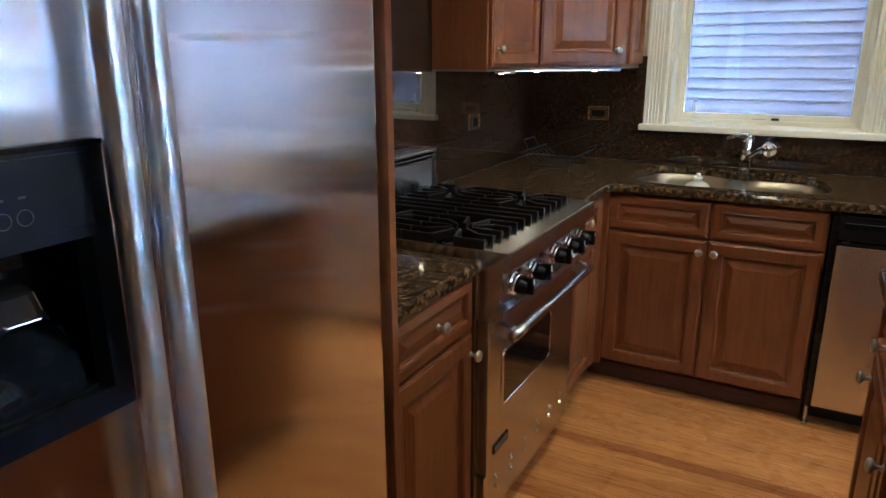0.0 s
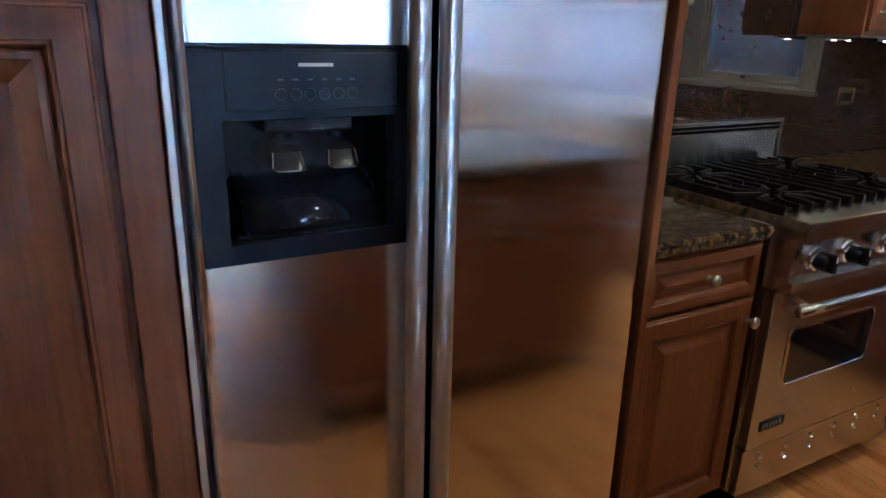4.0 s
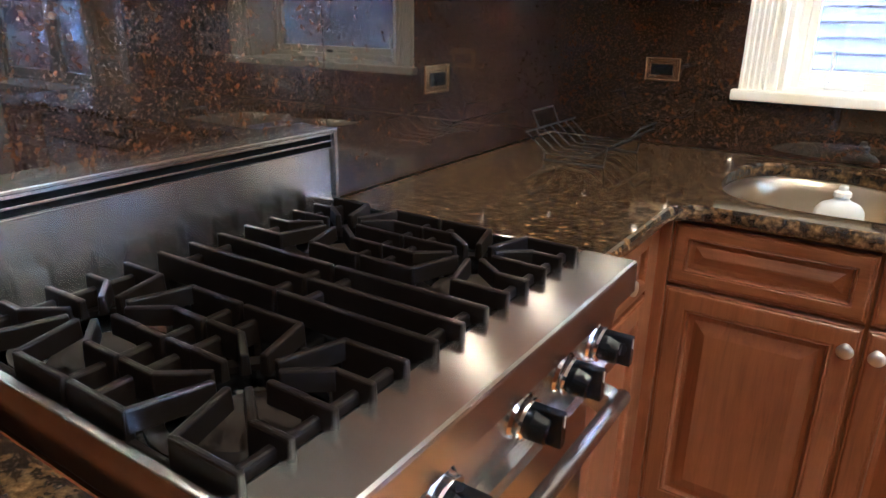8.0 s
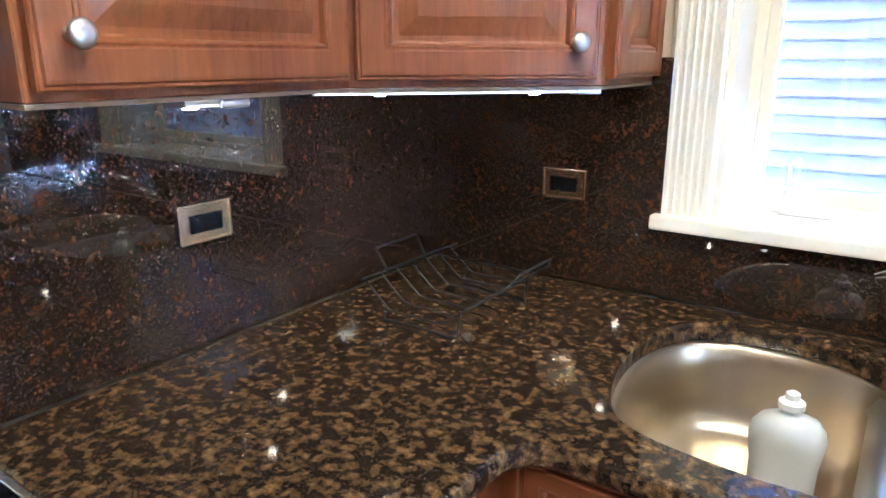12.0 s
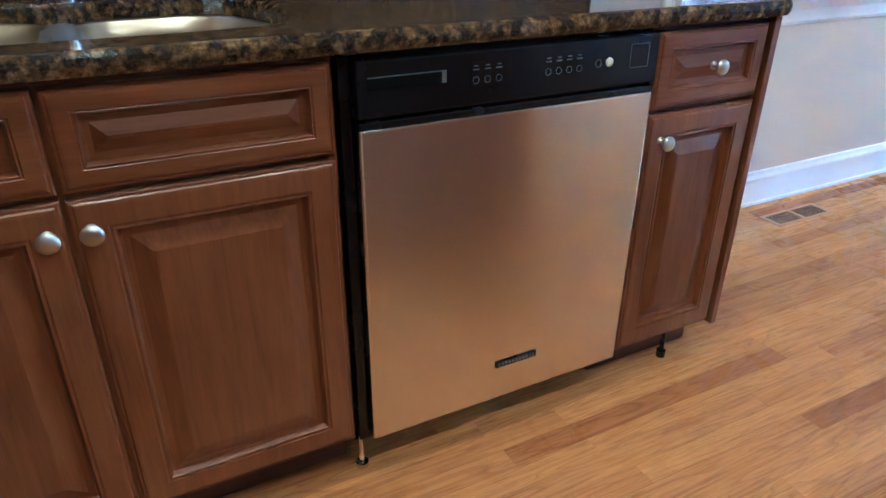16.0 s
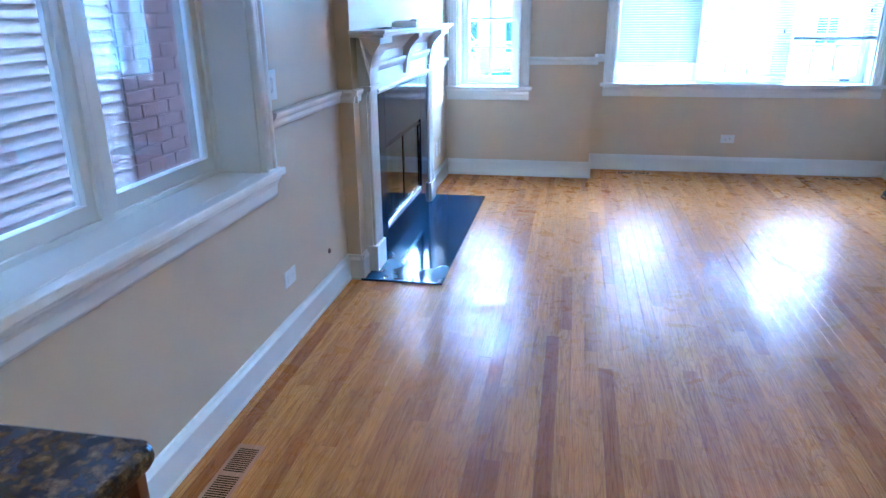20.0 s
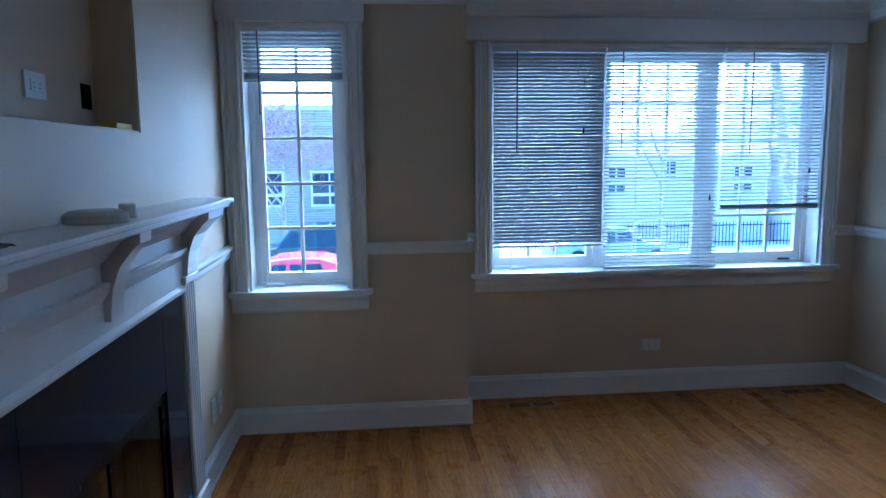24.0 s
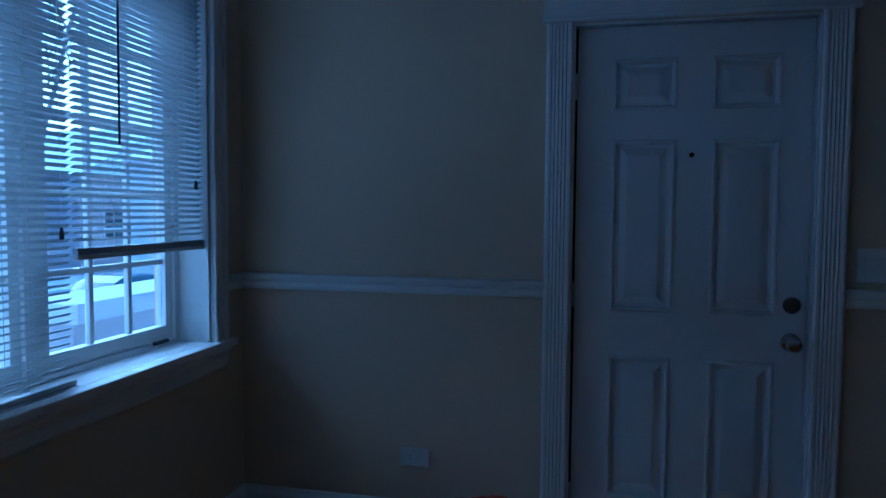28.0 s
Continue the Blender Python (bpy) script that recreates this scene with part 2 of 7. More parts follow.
def floor_wood(name):
    m, nt, b = material(name)
    oi = nt.nodes.new("ShaderNodeObjectInfo")
    ge = nt.nodes.new("ShaderNodeNewGeometry")
    ad = nt.nodes.new("ShaderNodeMath")
    ad.operation = "ADD"
    nt.links.new(oi.outputs["Random"], ad.inputs[0])
    nt.links.new(ge.outputs["Random Per Island"], ad.inputs[1])
    fr = nt.nodes.new("ShaderNodeMath")
    fr.operation = "FRACT"
    nt.links.new(ad.outputs[0], fr.inputs[0])
    off = nt.nodes.new("ShaderNodeVectorMath")
    off.operation = "ADD"
    cb = nt.nodes.new("ShaderNodeCombineXYZ")
    ml = nt.nodes.new("ShaderNodeMath")
    ml.operation = "MULTIPLY"
    ml.inputs[1].default_value = 37.0
    nt.links.new(fr.outputs[0], ml.inputs[0])
    nt.links.new(ml.outputs[0], cb.inputs[2])
    nt.links.new(ge.outputs["Position"], off.inputs[0])
    nt.links.new(cb.outputs[0], off.inputs[1])
    mp = nt.nodes.new("ShaderNodeMapping")
    mp.inputs["Scale"].default_value = (1.5, 30, 30)
    nt.links.new(off.outputs[0], mp.inputs[0])
    grain = noise_tex(nt, mp.outputs[0], 2.2, 6, 0.62, 1.6)
    mp2 = nt.nodes.new("ShaderNodeMapping")
    mp2.inputs["Scale"].default_value = (7, 260, 260)
    nt.links.new(off.outputs[0], mp2.inputs[0])
    pore = noise_tex(nt, mp2.outputs[0], 1.2, 3, 0.6)
    col = ramp(nt, grain, [(0.30, (0.30, 0.113, 0.019)), (0.45, (0.455, 0.200, 0.036)), (0.66, (0.55, 0.258, 0.051)), (0.85, (0.60, 0.294, 0.065))])
    # growth rings, cut lengthwise into long arches
    mp3 = nt.nodes.new("ShaderNodeMapping")
    mp3.inputs["Scale"].default_value = (1.3, 13, 13)
    nt.links.new(off.outputs[0], mp3.inputs[0])
    ring = noise_tex(nt, mp3.outputs[0], 1.0, 2, 0.4, 0.3)
    k1 = nt.nodes.new("ShaderNodeMath")
    k1.operation = "MULTIPLY"
    k1.inputs[1].default_value = 16.0
    nt.links.new(ring, k1.inputs[0])
    k2 = nt.nodes.new("ShaderNodeMath")
    k2.operation = "FRACT"
    nt.links.new(k1.outputs[0], k2.inputs[0])
    lines = ramp(nt, k2.outputs[0], [(0.0, (0.52, 0.52, 0.52)), (0.10, (0.26, 0.26, 0.26)), (0.40, (0, 0, 0)), (0.93, (0, 0, 0)), (1.0, (0.42, 0.42, 0.42))])
    col = mixc(nt, lines, col, (0.25, 0.095, 0.030))
    tone = ramp(nt, fr.outputs[0], [(0.0, (0.62, 0.50, 0.45)), (0.10, (0.82, 0.74, 0.69)), (0.40, (0.93, 0.89, 0.86)), (0.75, (1.0, 0.99, 0.96)), (1.0, (1.08, 1.09, 1.04))])
    col = mixc(nt, 1.0, col, tone, "MULTIPLY")
    col = mixc(nt, ramp(nt, pore, [(0.56, (0, 0, 0)), (0.72, (0.55, 0.55, 0.55))]), col, (0.16, 0.06, 0.02))
    nt.links.new(col, b.inputs["Base Color"])
    # scuffed varnish: cloudy wear that breaks up the sheen
    wear = noise_tex(nt, ge.outputs["Position"], 7.0, 8, 0.72, 0.6)
    nt.links.new(ramp(nt, wear, [(0.36, (0.22, 0.22, 0.22)), (0.52, (0.33, 0.33, 0.33)), (0.64, (0.52, 0.52, 0.52))]), b.inputs["Roughness"])
    worn = ramp(nt, wear, [(0.40, (0.12, 0.12, 0.12)), (0.58, (0.02, 0.02, 0.02))])
    nt.links.new(worn, b.inputs["Specular IOR Level"])
    b.inputs["Coat Weight"].default_value = 0.11
    b.inputs["Coat Roughness"].default_value = 0.55
    bump(nt, b, pore, 0.10, 0.0006)
    return m


def lamp_glow(name, colour, strength):
    m, nt, b = material(name)
    b.inputs["Base Color"].default_value = (0.8, 0.8, 0.8, 1)
    b.inputs["Emission Color"].default_value = (*colour, 1)
    b.inputs["Emission Strength"].default_value = strength
    return m


WALL = paint("beige_wall_paint", (0.64, 0.53, 0.365), 0.55, 0.035, 260, 0.15)
TRIM = paint("white_trim_paint", (0.80, 0.79, 0.76), 0.32, 0.03, 90, 0.06)
CREAM = paint("cream_trim_paint", (0.80, 0.76, 0.64), 0.33, 0.03, 90, 0.06)
CEIL = paint("white_ceiling_paint", (0.80, 0.79, 0.77), 0.7, 0.03, 200, 0.2)
CHERRY = wood("cherry_cabinet_wood", (0.086, 0.0235, 0.0046), (0.168, 0.054, 0.0098), (0.240, 0.086, 0.0170), 2)
CHERRY_X = wood("cherry_wood_along_x", (0.086, 0.0235, 0.0046), (0.168, 0.054, 0.0098), (0.240, 0.086, 0.0170), 0)
CHERRY_Y = wood("cherry_wood_along_y", (0.086, 0.0235, 0.0046), (0.168, 0.054, 0.0098), (0.240, 0.086, 0.0170), 1)
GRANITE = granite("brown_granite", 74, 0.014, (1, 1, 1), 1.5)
# Same stone, finer; the tint darkens it for weaker light on the wall.
SHADED_SLAB = granite("fine_reddish_granite_shaded", 88, -0.02, (0.44, 0.31, 0.28), 1.74, 0.018)
STEEL_Y = steel("brushed_steel_along_y", along=1)
BACK_STEEL = steel("brushed_backguard_steel", (0.80, 0.80, 0.82), 0.20, 1, 0.85)
STEEL_X = steel("brushed_steel_along_x", along=0)
DISH_STEEL = steel("brushed_dishwasher_steel", (0.74, 0.70, 0.66), 0.22, 0, 0.9)
STEEL_Z = steel("brushed_steel_upright", along=2)
FRIDGE = steel("brushed_fridge_steel", (0.86, 0.86, 0.88), 0.115, 2, 1.0, 0.0)
SMOOTH_STEEL = plain("satin_steel_bar", (0.66, 0.66, 0.66), 0.34, 1.0, 0.03, 8, 0.0)
CHROME = plain("polished_chrome", (0.72, 0.72, 0.72), 0.12, 1.0, 0.03, 60, 0.02)
NICKEL = plain("satin_nickel", (0.62, 0.60, 0.56), 0.34, 1.0)
IRON = plain("black_cast_iron", (0.0075, 0.0056, 0.0050), 0.33, 0.0, 0.2, 500, 0.12)
BURNER = plain("worn_burner_cap", (0.026, 0.019, 0.014), 0.5, 0.0, 0.45, 40, 0.15)
ENAMEL = plain("black_enamel", (0.004, 0.004, 0.0045), 0.12, 0.0, 0.1, 40, 0.02)
BLACK = plain("black_plastic", (0.005, 0.0055, 0.007), 0.26, 0.0, 0.1, 300, 0.08)
NAVY = plain("dark_dispenser_plastic", (0.006, 0.008, 0.013), 0.30, 0.0, 0.1, 300, 0.08)
GREY = plain("grey_marking", (0.11, 0.115, 0.125), 0.5)
for m_ in (IRON, ENAMEL, BLACK, NAVY):
    m_.node_tree.nodes["Principled BSDF"].inputs["Specular IOR Level"].default_value = 0.32
DARKGLASS = plain("dark_oven_glass", (0.008, 0.008, 0.009), 0.05, 0.0, 0.1, 20, 0.0)
WHITEP = plain("white_plastic", (0.78, 0.78, 0.76), 0.38, 0.0, 0.03, 200, 0.03)
# The blue of reflected windows is mixed into the dark base colour.
HEARTH = paint("dark_stone_blue_sheen", (0.011, 0.024, 0.052), 0.09, 0.4, 60, 0.0, 4)
HEARTH.node_tree.nodes["Principled BSDF"].inputs["Specular IOR Level"].default_value = 0.32
HEARTH.node_tree.nodes["Principled BSDF"].inputs["IOR"].default_value = 1.3
HEARTH.node_tree.nodes["Principled BSDF"].inputs["Specular IOR Level"].default_value = 0.25
FLOOR = floor_wood("oak_strip_floor")
SUBFLOOR = plain("dark_joint", (0.06, 0.03, 0.015), 0.8)
DARK = plain("dark_void", (0.003, 0.003, 0.003), 0.8)
DARK.node_tree.nodes["Principled BSDF"].inputs["Specular IOR Level"].default_value = 0.05
GLASS = glass("window_glass")
def screen_mesh(name):
    """Fine grey insect screen: mostly open, with a veil of thread."""
    m, nt, b = material(name)
    b.inputs["Base Color"].default_value = (0.10, 0.10, 0.11, 1)
    b.inputs["Roughness"].default_value = 0.7
    tr = nt.nodes.new("ShaderNodeBsdfTransparent")
    mx = nt.nodes.new("ShaderNodeMixShader")
    v = coords(nt)
    fac = nt.nodes.new("ShaderNodeMapRange")
    fac.inputs[3].default_value, fac.inputs[4].default_value = 0.48, 0.58
    nt.links.new(noise_tex(nt, v, 5, 3), fac.inputs[0])
    nt.links.new(fac.outputs[0], mx.inputs[0])
    nt.links.new(tr.outputs[0], mx.inputs[1])
    nt.links.new(b.outputs[0], mx.inputs[2])
    nt.links.new(mx.outputs[0], nt.nodes["Material Output"].inputs[0])
    return m
SCREEN = screen_mesh("grey_insect_screen")
BRICKY = plain("house_brick", (0.26, 0.13, 0.10), 0.85, 0.0, 0.2, 30, 0.3)
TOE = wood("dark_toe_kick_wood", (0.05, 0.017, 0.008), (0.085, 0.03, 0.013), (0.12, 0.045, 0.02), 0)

# ---- the shell ----
GZ = -2.30                                    # street level
XF, XB, YR, H = 8.30, 7.91, -3.94, 2.44      # front wall, bump-out, door wall, ceiling
CH = 5.235                                   # side of the chimney breast
W2 = (2.84, 4.28, 0.83, 2.17)                # side window: x from, to, z from, to
WK = (0.70, 1.55, 1.10, 2.10)                # window over the sink
WL = (-0.73, -0.18, 0.80, 2.20)              # narrow front window: y from, to
WB = (-3.70, -1.555, 0.80, 2.17)             # wide front window
DOOR = (6.105, 6.95, 0.0, 2.005)

def lower(o):
    """A window's hole in the wall, which reaches under its sill."""
    return (o[0], o[1], o[2] - 0.029, o[3])

def structure(name, bm, mat, label, category="wall"):
    return tagged(part(name, bm, mat), label, category, kind="structure")

structure("wall_north", slab_holes("y", 0.0, 0.30, -0.15, CH, 0, H, [lower(W2), lower(WK)]), WALL, "beige painted wall with window openings")
structure("wall_fireplace", slab_holes("y", -0.08, 0.30, CH, XF + 0.15, 0, H, [(5.62, 6.68, 1.595, 2.16), (5.66, 6.62, 0.16, 0.70)]), WALL, "beige chimney wall with a recess above the mantel")
structure("wall_bump", slab_holes("x", XB, XF + 0.15, -1.37, -0.08, 0, H, [lower(WL)]), WALL, "beige front wall section with a narrow window")
structure("wall_front", slab_holes("x", XF, XF + 0.25, YR - 0.15, -1.37, 0, H, [lower(WB)]), WALL, "beige front wall with a wide window")
structure("wall_door", slab_holes("y", YR - 0.15, YR, 3.0, XF, 0, H, [DOOR]), WALL, "beige wall with the entrance door")
structure("wall_west", slab_holes("x", -0.15, 0.0, -5.9, 0.0, 0, H, []), WALL, "beige kitchen wall behind the range")
structure("wall_south", slab_holes("y", -5.9, -5.75, 0.0, 3.15, 0, H, []), WALL, "beige wall closing the kitchen")
structure("wall_return", slab_holes("x", 3.0, 3.15, -5.75, YR - 0.15, 0, H, []), WALL, "beige wall beside the kitchen")
structure("ceiling", boxes((-0.15, -5.9, H, XF + 0.25, 0.30, H + 0.12)), CEIL, "white painted ceiling", "ceiling")
structure("ground", boxes((-60, -120, GZ - 0.05, 400, 120, GZ)), paint("snowy_street_ground", (0.68, 0.69, 0.71), 0.8, 0.12, 8, 0.2, 0.3), "snow-dusted street ground reaching the horizon", "ground")
# Unseen mass added round the rooms; its upper part shades the alley.
structure("shading_storeys", boxes((-0.15, -5.9, H + 0.125, XF + 0.25, 0.30, 7.2), (-0.15, -5.9, GZ, XF + 0.25, 0.30, -0.205)), BRICKY, "unseen brick mass added above and below the rooms, shading the alley", "facade")
floor = structure("floor", boxes((-0.15, -5.9, -0.20, XF + 0.25, 0.30, -0.012)), SUBFLOOR, "oak strip floor with a satin finish", "floor")

BASE = [(0, 0), (0.022, 0), (0.022, 0.012), (0.016, 0.016), (0.016, 0.105), (0.020, 0.110), (0.020, 0.118), (0.012, 0.130), (0.009, 0.142), (0, 0.145)]
RAIL = [(0, 0), (0.012, 0), (0.016, 0.012), (0.016, 0.030), (0.026, 0.040), (0.032, 0.052), (0.032, 0.062), (0.020, 0.066), (0, 0.066)]
CROWN = [(0, 0), (0.012, 0), (0.016, 0.02), (0.05, 0.055), (0.085, 0.105), (0.11, 0.115), (0.11, 0.14), (0, 0.14)]

def strip(name, profile, runs, z, mat, label):
    bm = bmesh.new()
    for p0, p1, n in runs:
        molding(bm, profile, p0, p1, n, z)
    return tagged(part(name, tidy(bm), mat), label, "trim", kind="structure")

N, E_, S_, W_ = (0, -1), (-1, 0), (0, 1), (1, 0)   # out of the north, front, door and west walls
strip("baseboard", BASE, [((2.46, 0), (CH, 0), N), ((CH, 0.0), (CH, -0.10), (-1, 0)), ((CH - 0.02, -0.08), (5.33, -0.08), N), ((7.03, -0.08), (XB, -0.08), N),
    ((XB, -0.08), (XB, -1.39), E_), ((XB - 0.02, -1.37), (XF, -1.37), N), ((XF, -1.37), (XF, YR), E_), ((XF, YR), (7.055, YR), S_), ((6.0, YR), (3.0, YR), S_)], 0.0, TRIM, "tall white moulded baseboard")
ZR = 0.985
strip("chair_rail", RAIL, [((2.545, 0), (2.75, 0), N), ((4.39, 0), (CH, 0), N), ((CH, 0.0), (CH, -0.11), (-1, 0)), ((CH - 0.03, -0.08), (5.33, -0.08), N), ((7.03, -0.08), (XB, -0.08), N),
    ((XB, -0.82), (XB, -1.40), E_), ((XB - 0.03, -1.37), (XF, -1.37), N), ((XF, -1.37), (XF, -1.465), E_), ((XF, -3.80), (XF, YR), E_), ((XF, YR), (7.045, YR), S_), ((6.005, YR), (3.0, YR), S_)], ZR, TRIM, "white moulded chair rail")
strip("crown", CROWN, [((2.46, 0), (CH, 0), N), ((CH, -0.08), (XB, -0.08), N), ((XB, -0.08), (XB, -1.37), E_), ((XB, -1.37), (XF, -1.37), N), ((XF, -1.37), (XF, YR), E_), ((XF, YR), (3.0, YR), S_)], H - 0.14, TRIM, "white crown moulding")

# white corner bead at the end of the granite
strip("trim", [(0, 0), (0.016, 0), (0.016, H), (0, H)], [((2.475, 0), (2.545, 0), N)], 0.0, TRIM, "white flat trim at the end of the stone splashback")

# ---- windows ----
def fluted(bm, axis, at, out, a0, a1, z0, z1, flutes=5):
    """A casing board with upright flutes, standing out of a wall plane."""
    w = a1 - a0
    pts = [(a0, 0), (a0, 0.012), (a0 + 0.008, 0.018)]
    m = 0.016
    step = (w - 2 * m) / flutes
    for k in range(flutes):
        s = a0 + m + k * step
        pts += [(s, 0.018), (s + step * 0.22, 0.0152), (s + step * 0.63, 0.0152), (s + step * 0.85, 0.018)]
    pts += [(a1 - 0.008, 0.018), (a1, 0.012), (a1, 0)]
    lo, hi = [], []
    for a, o in pts:
        for lst, z in ((lo, z0), (hi, z1)):
            lst.append(bm.verts.new((at + out * o, a, z) if axis == "x" else (a, at + out * o, z)))
    n = len(pts)
    for i in range(n):
        j = (i + 1) % n
        bm.faces.new((lo[i], lo[j], hi[j], hi[i]))
    bm.faces.new(lo[::-1])
    bm.faces.new(hi)
    return bm


def beaded(bm, axis, at, out, a0, a1, z0, z1):
    """A flat casing board with a raised rounded bead along each edge, the outer back band thicker."""
    w = a1 - a0
    edge = [(0.0, 0.0), (0.0, 0.022), (0.004, 0.026), (0.014, 0.026), (0.018, 0.022), (0.020, 0.0125), (0.026, 0.0125), (0.029, 0.0155), (0.034, 0.0155), (0.037, 0.0125)]
    pts = [(a0 + a, o) for a, o in edge] + [(a1 - a, o) for a, o in reversed(edge)]
    lo, hi = [], []
    for a, o in pts:
        for lst, z in ((lo, z0), (hi, z1)):
            lst.append(bm.verts.new((at + out * o, a, z) if axis == "x" else (a, at + out * o, z)))
    for i in range(len(pts)):
        j = (i + 1) % len(pts)
        bm.faces.new((lo[i], lo[j], hi[j], hi[i]))
    bm.faces.new(lo[::-1])
    bm.faces.new(hi)
    return bm


def P(axis, at, a, z):
    return (at, a, z) if axis == "x" else (a, at, z)


def bx(axis, at0, at1, a0, a1, z0, z1):
    return (at0, a0, z0, at1, a1, z1) if axis == "x" else (a0, at0, z0, a1, at1, z1)


def window(name, axis, wall, out, opening, cols_rows, units, depth, mat, label, casing=0.09, head=0.13, head_over=0.01, stool_over=0.025, rails=False, top=True, apron=0.09, screen=False, r=0.040, f=0.03, board=beaded):
    """A cased window: jambs, sashes with bars, panes, stool and apron. out: which way the room lies."""
    a0, a1, z0, z1 = opening
    loc = P(axis, wall, (a0 + a1) / 2, z0)
    w = thing(name, loc, label, "window", kind="structure")
    s = -out
    t = 0.018
    d0, d1 = wall, wall + s * depth
    jam = boxes(bx(axis, d0, d1, a0, a0 + t, z0, z1), bx(axis, d0, d1, a1 - t, a1, z0, z1), bx(axis, d0, d1, a0 + t, a1 - t, z1 - t, z1))
    part("jamb", jam, mat, w)
    c = casing
    part("side_casing", tidy(board(bmesh.new(), axis, wall, out, a0 - c, a0 + 0.004, z0 - 0.005, z1 + 0.004)), mat, w)
    part("side_casing", tidy(board(bmesh.new(), axis, wall, out, a1 - 0.004, a1 + c, z0 - 0.005, z1 + 0.004)), mat, w)
    if top:
        block("head_casing", bx(axis, wall, wall + out * 0.024, a0 - c - head_over, a1 + c + head_over, z1 + 0.004, z1 + head), mat, w, 0.004)
        block("head_cap", bx(axis, wall, wall + out * 0.045, a0 - c - head_over - 0.015, a1 + c + head_over + 0.015, z1 + head, z1 + head + 0.022), mat, w, 0.006)
    # stool and apron
    bm = boxes(bx(axis, wall + out * 0.05, wall + out * 0.001, a0 - c - stool_over, a1 + c + stool_over, z0 - 0.03, z0), bx(axis, wall + out * 0.001, d1, a0, a1, z0 - 0.03, z0), bev=0.006)
    part("window_sill", bm, mat, w)
    if apron:
        bm = bmesh.new()
        prof = [(0, 0), (0.010, 0.0), (0.016, 0.012), (0.018, apron * 0.55), (0.026, apron * 0.72), (0.036, apron - 0.012), (0.036, apron - 0.003), (0, apron - 0.003)]
        nn = (out, 0) if axis == "x" else (0, out)
        p0, p1 = ((wall, a0 - c), (wall, a1 + c)) if axis == "x" else ((a0 - c, wall), (a1 + c, wall))
        molding(bm, prof, p0, p1, nn, z0 - 0.03 - apron)
        part("apron", tidy(bm), mat, w)
    # sashes
    n = units
    cols, rows = cols_rows
    g0 = wall + s * (depth - 0.055)
    width = (a1 - a0 - 2 * t) / n
    for k in range(n):
        s0, s1 = a0 + t + k * width, a0 + t + (k + 1) * width
        frame_b = boxes(bx(axis, g0, d1, s0, s0 + f, z0, z1 - t), bx(axis, g0, d1, s1 - f, s1, z0, z1 - t), bx(axis, g0, d1, s0 + f, s1 - f, z0, z0 + 0.02), bx(axis, g0, d1, s0 + f, s1 - f, z1 - t - 0.03, z1 - t), bev=0.0015)
        wf = part("window_frame", frame_b, mat, w)
        b0, b1, c0, c1 = s0 + f, s1 - f, z0 + 0.02, z1 - t - 0.03
        e0, e1 = g0 + s * 0.012, d1 - s * 0.004
        bars = [bx(axis, e0, e1, b0, b0 + r, c0, c1), bx(axis, e0, e1, b1 - r, b1, c0, c1), bx(axis, e0, e1, b0 + r, b1 - r, c0, c0 + r * 1.3), bx(axis, e0, e1, b0 + r, b1 - r, c1 - r, c1)]
        if rails:
            zm = c0 + (c1 - c0) * 0.56
            bars.append(bx(axis, e0 + s * 0.002, e1 - s * 0.002, b0 + r, b1 - r, zm - 0.022, zm + 0.022))
        sash = part("sash", boxes(*bars, bev=0.0015), mat, w)
        q0, q1, u0, u1 = b0 + r, b1 - r, c0 + r * 1.3, c1 - r
        mid = (g0 + d1) / 2 + s * 0.004
        if screen:
            sc = part("insect_screen", boxes(bx(axis, d1 - s * 0.0022, d1 - s * 0.0012, b0 + 0.004, b1 - 0.004, c0 + 0.004, c1 - 0.004)), SCREEN, sash, "fine grey insect screen")
            sc.visible_shadow = False
        for i in range(1, cols):
            x = q0 + (q1 - q0) * i / cols
            part("upright_bar", boxes(bx(axis, mid - 0.011, mid + 0.011, x - 0.010, x + 0.010, u0, u1), bev=0.004), mat, sash)
        for j in range(1, rows):
            z = u0 + (u1 - u0) * j / rows
            part("cross_bar", boxes(bx(axis, mid - 0.0105, mid + 0.0105, q0, q1, z - 0.010, z + 0.010), bev=0.004), mat, sash)
        for i in range(cols):
            for j in range(rows):
                x0, x1 = q0 + (q1 - q0) * i / cols, q0 + (q1 - q0) * (i + 1) / cols
                y0, y1 = u0 + (u1 - u0) * j / rows, u0 + (u1 - u0) * (j + 1) / rows
                pane = part("pane", boxes(bx(axis, mid - 0.002, mid + 0.002, x0, x1, y0, y1)), GLASS, sash)
                pane.visible_shadow = False
    return w


window("window_1", "y", 0.0, -1, WK, (1, 1), 1, 0.20, CREAM, "cream-framed crank window above the sink", apron=0, screen=True, r=0.022, f=0.022, board=fluted, casing=0.104, stool_over=0.007)
window("window_2", "y", 0.0, -1, W2, (1, 1), 2, 0.22, TRIM, "white double window with deep jambs and sill", rails=True, screen=True)
window("window_3", "x", XB, -1, WL, (2, 5), 1, 0.20, TRIM, "tall narrow white window with ten small panes", head=0.12)
window("window_4", "x", XF, -1, WB, (3, 5), 3, 0.18, TRIM, "wide white triple window with small panes", top=False)
block("valance", (XF - 0.035, -3.90, 2.185, XF, -1.39, 2.31), TRIM, bpy.data.objects["window_4"], 0.004, "flat white head board")

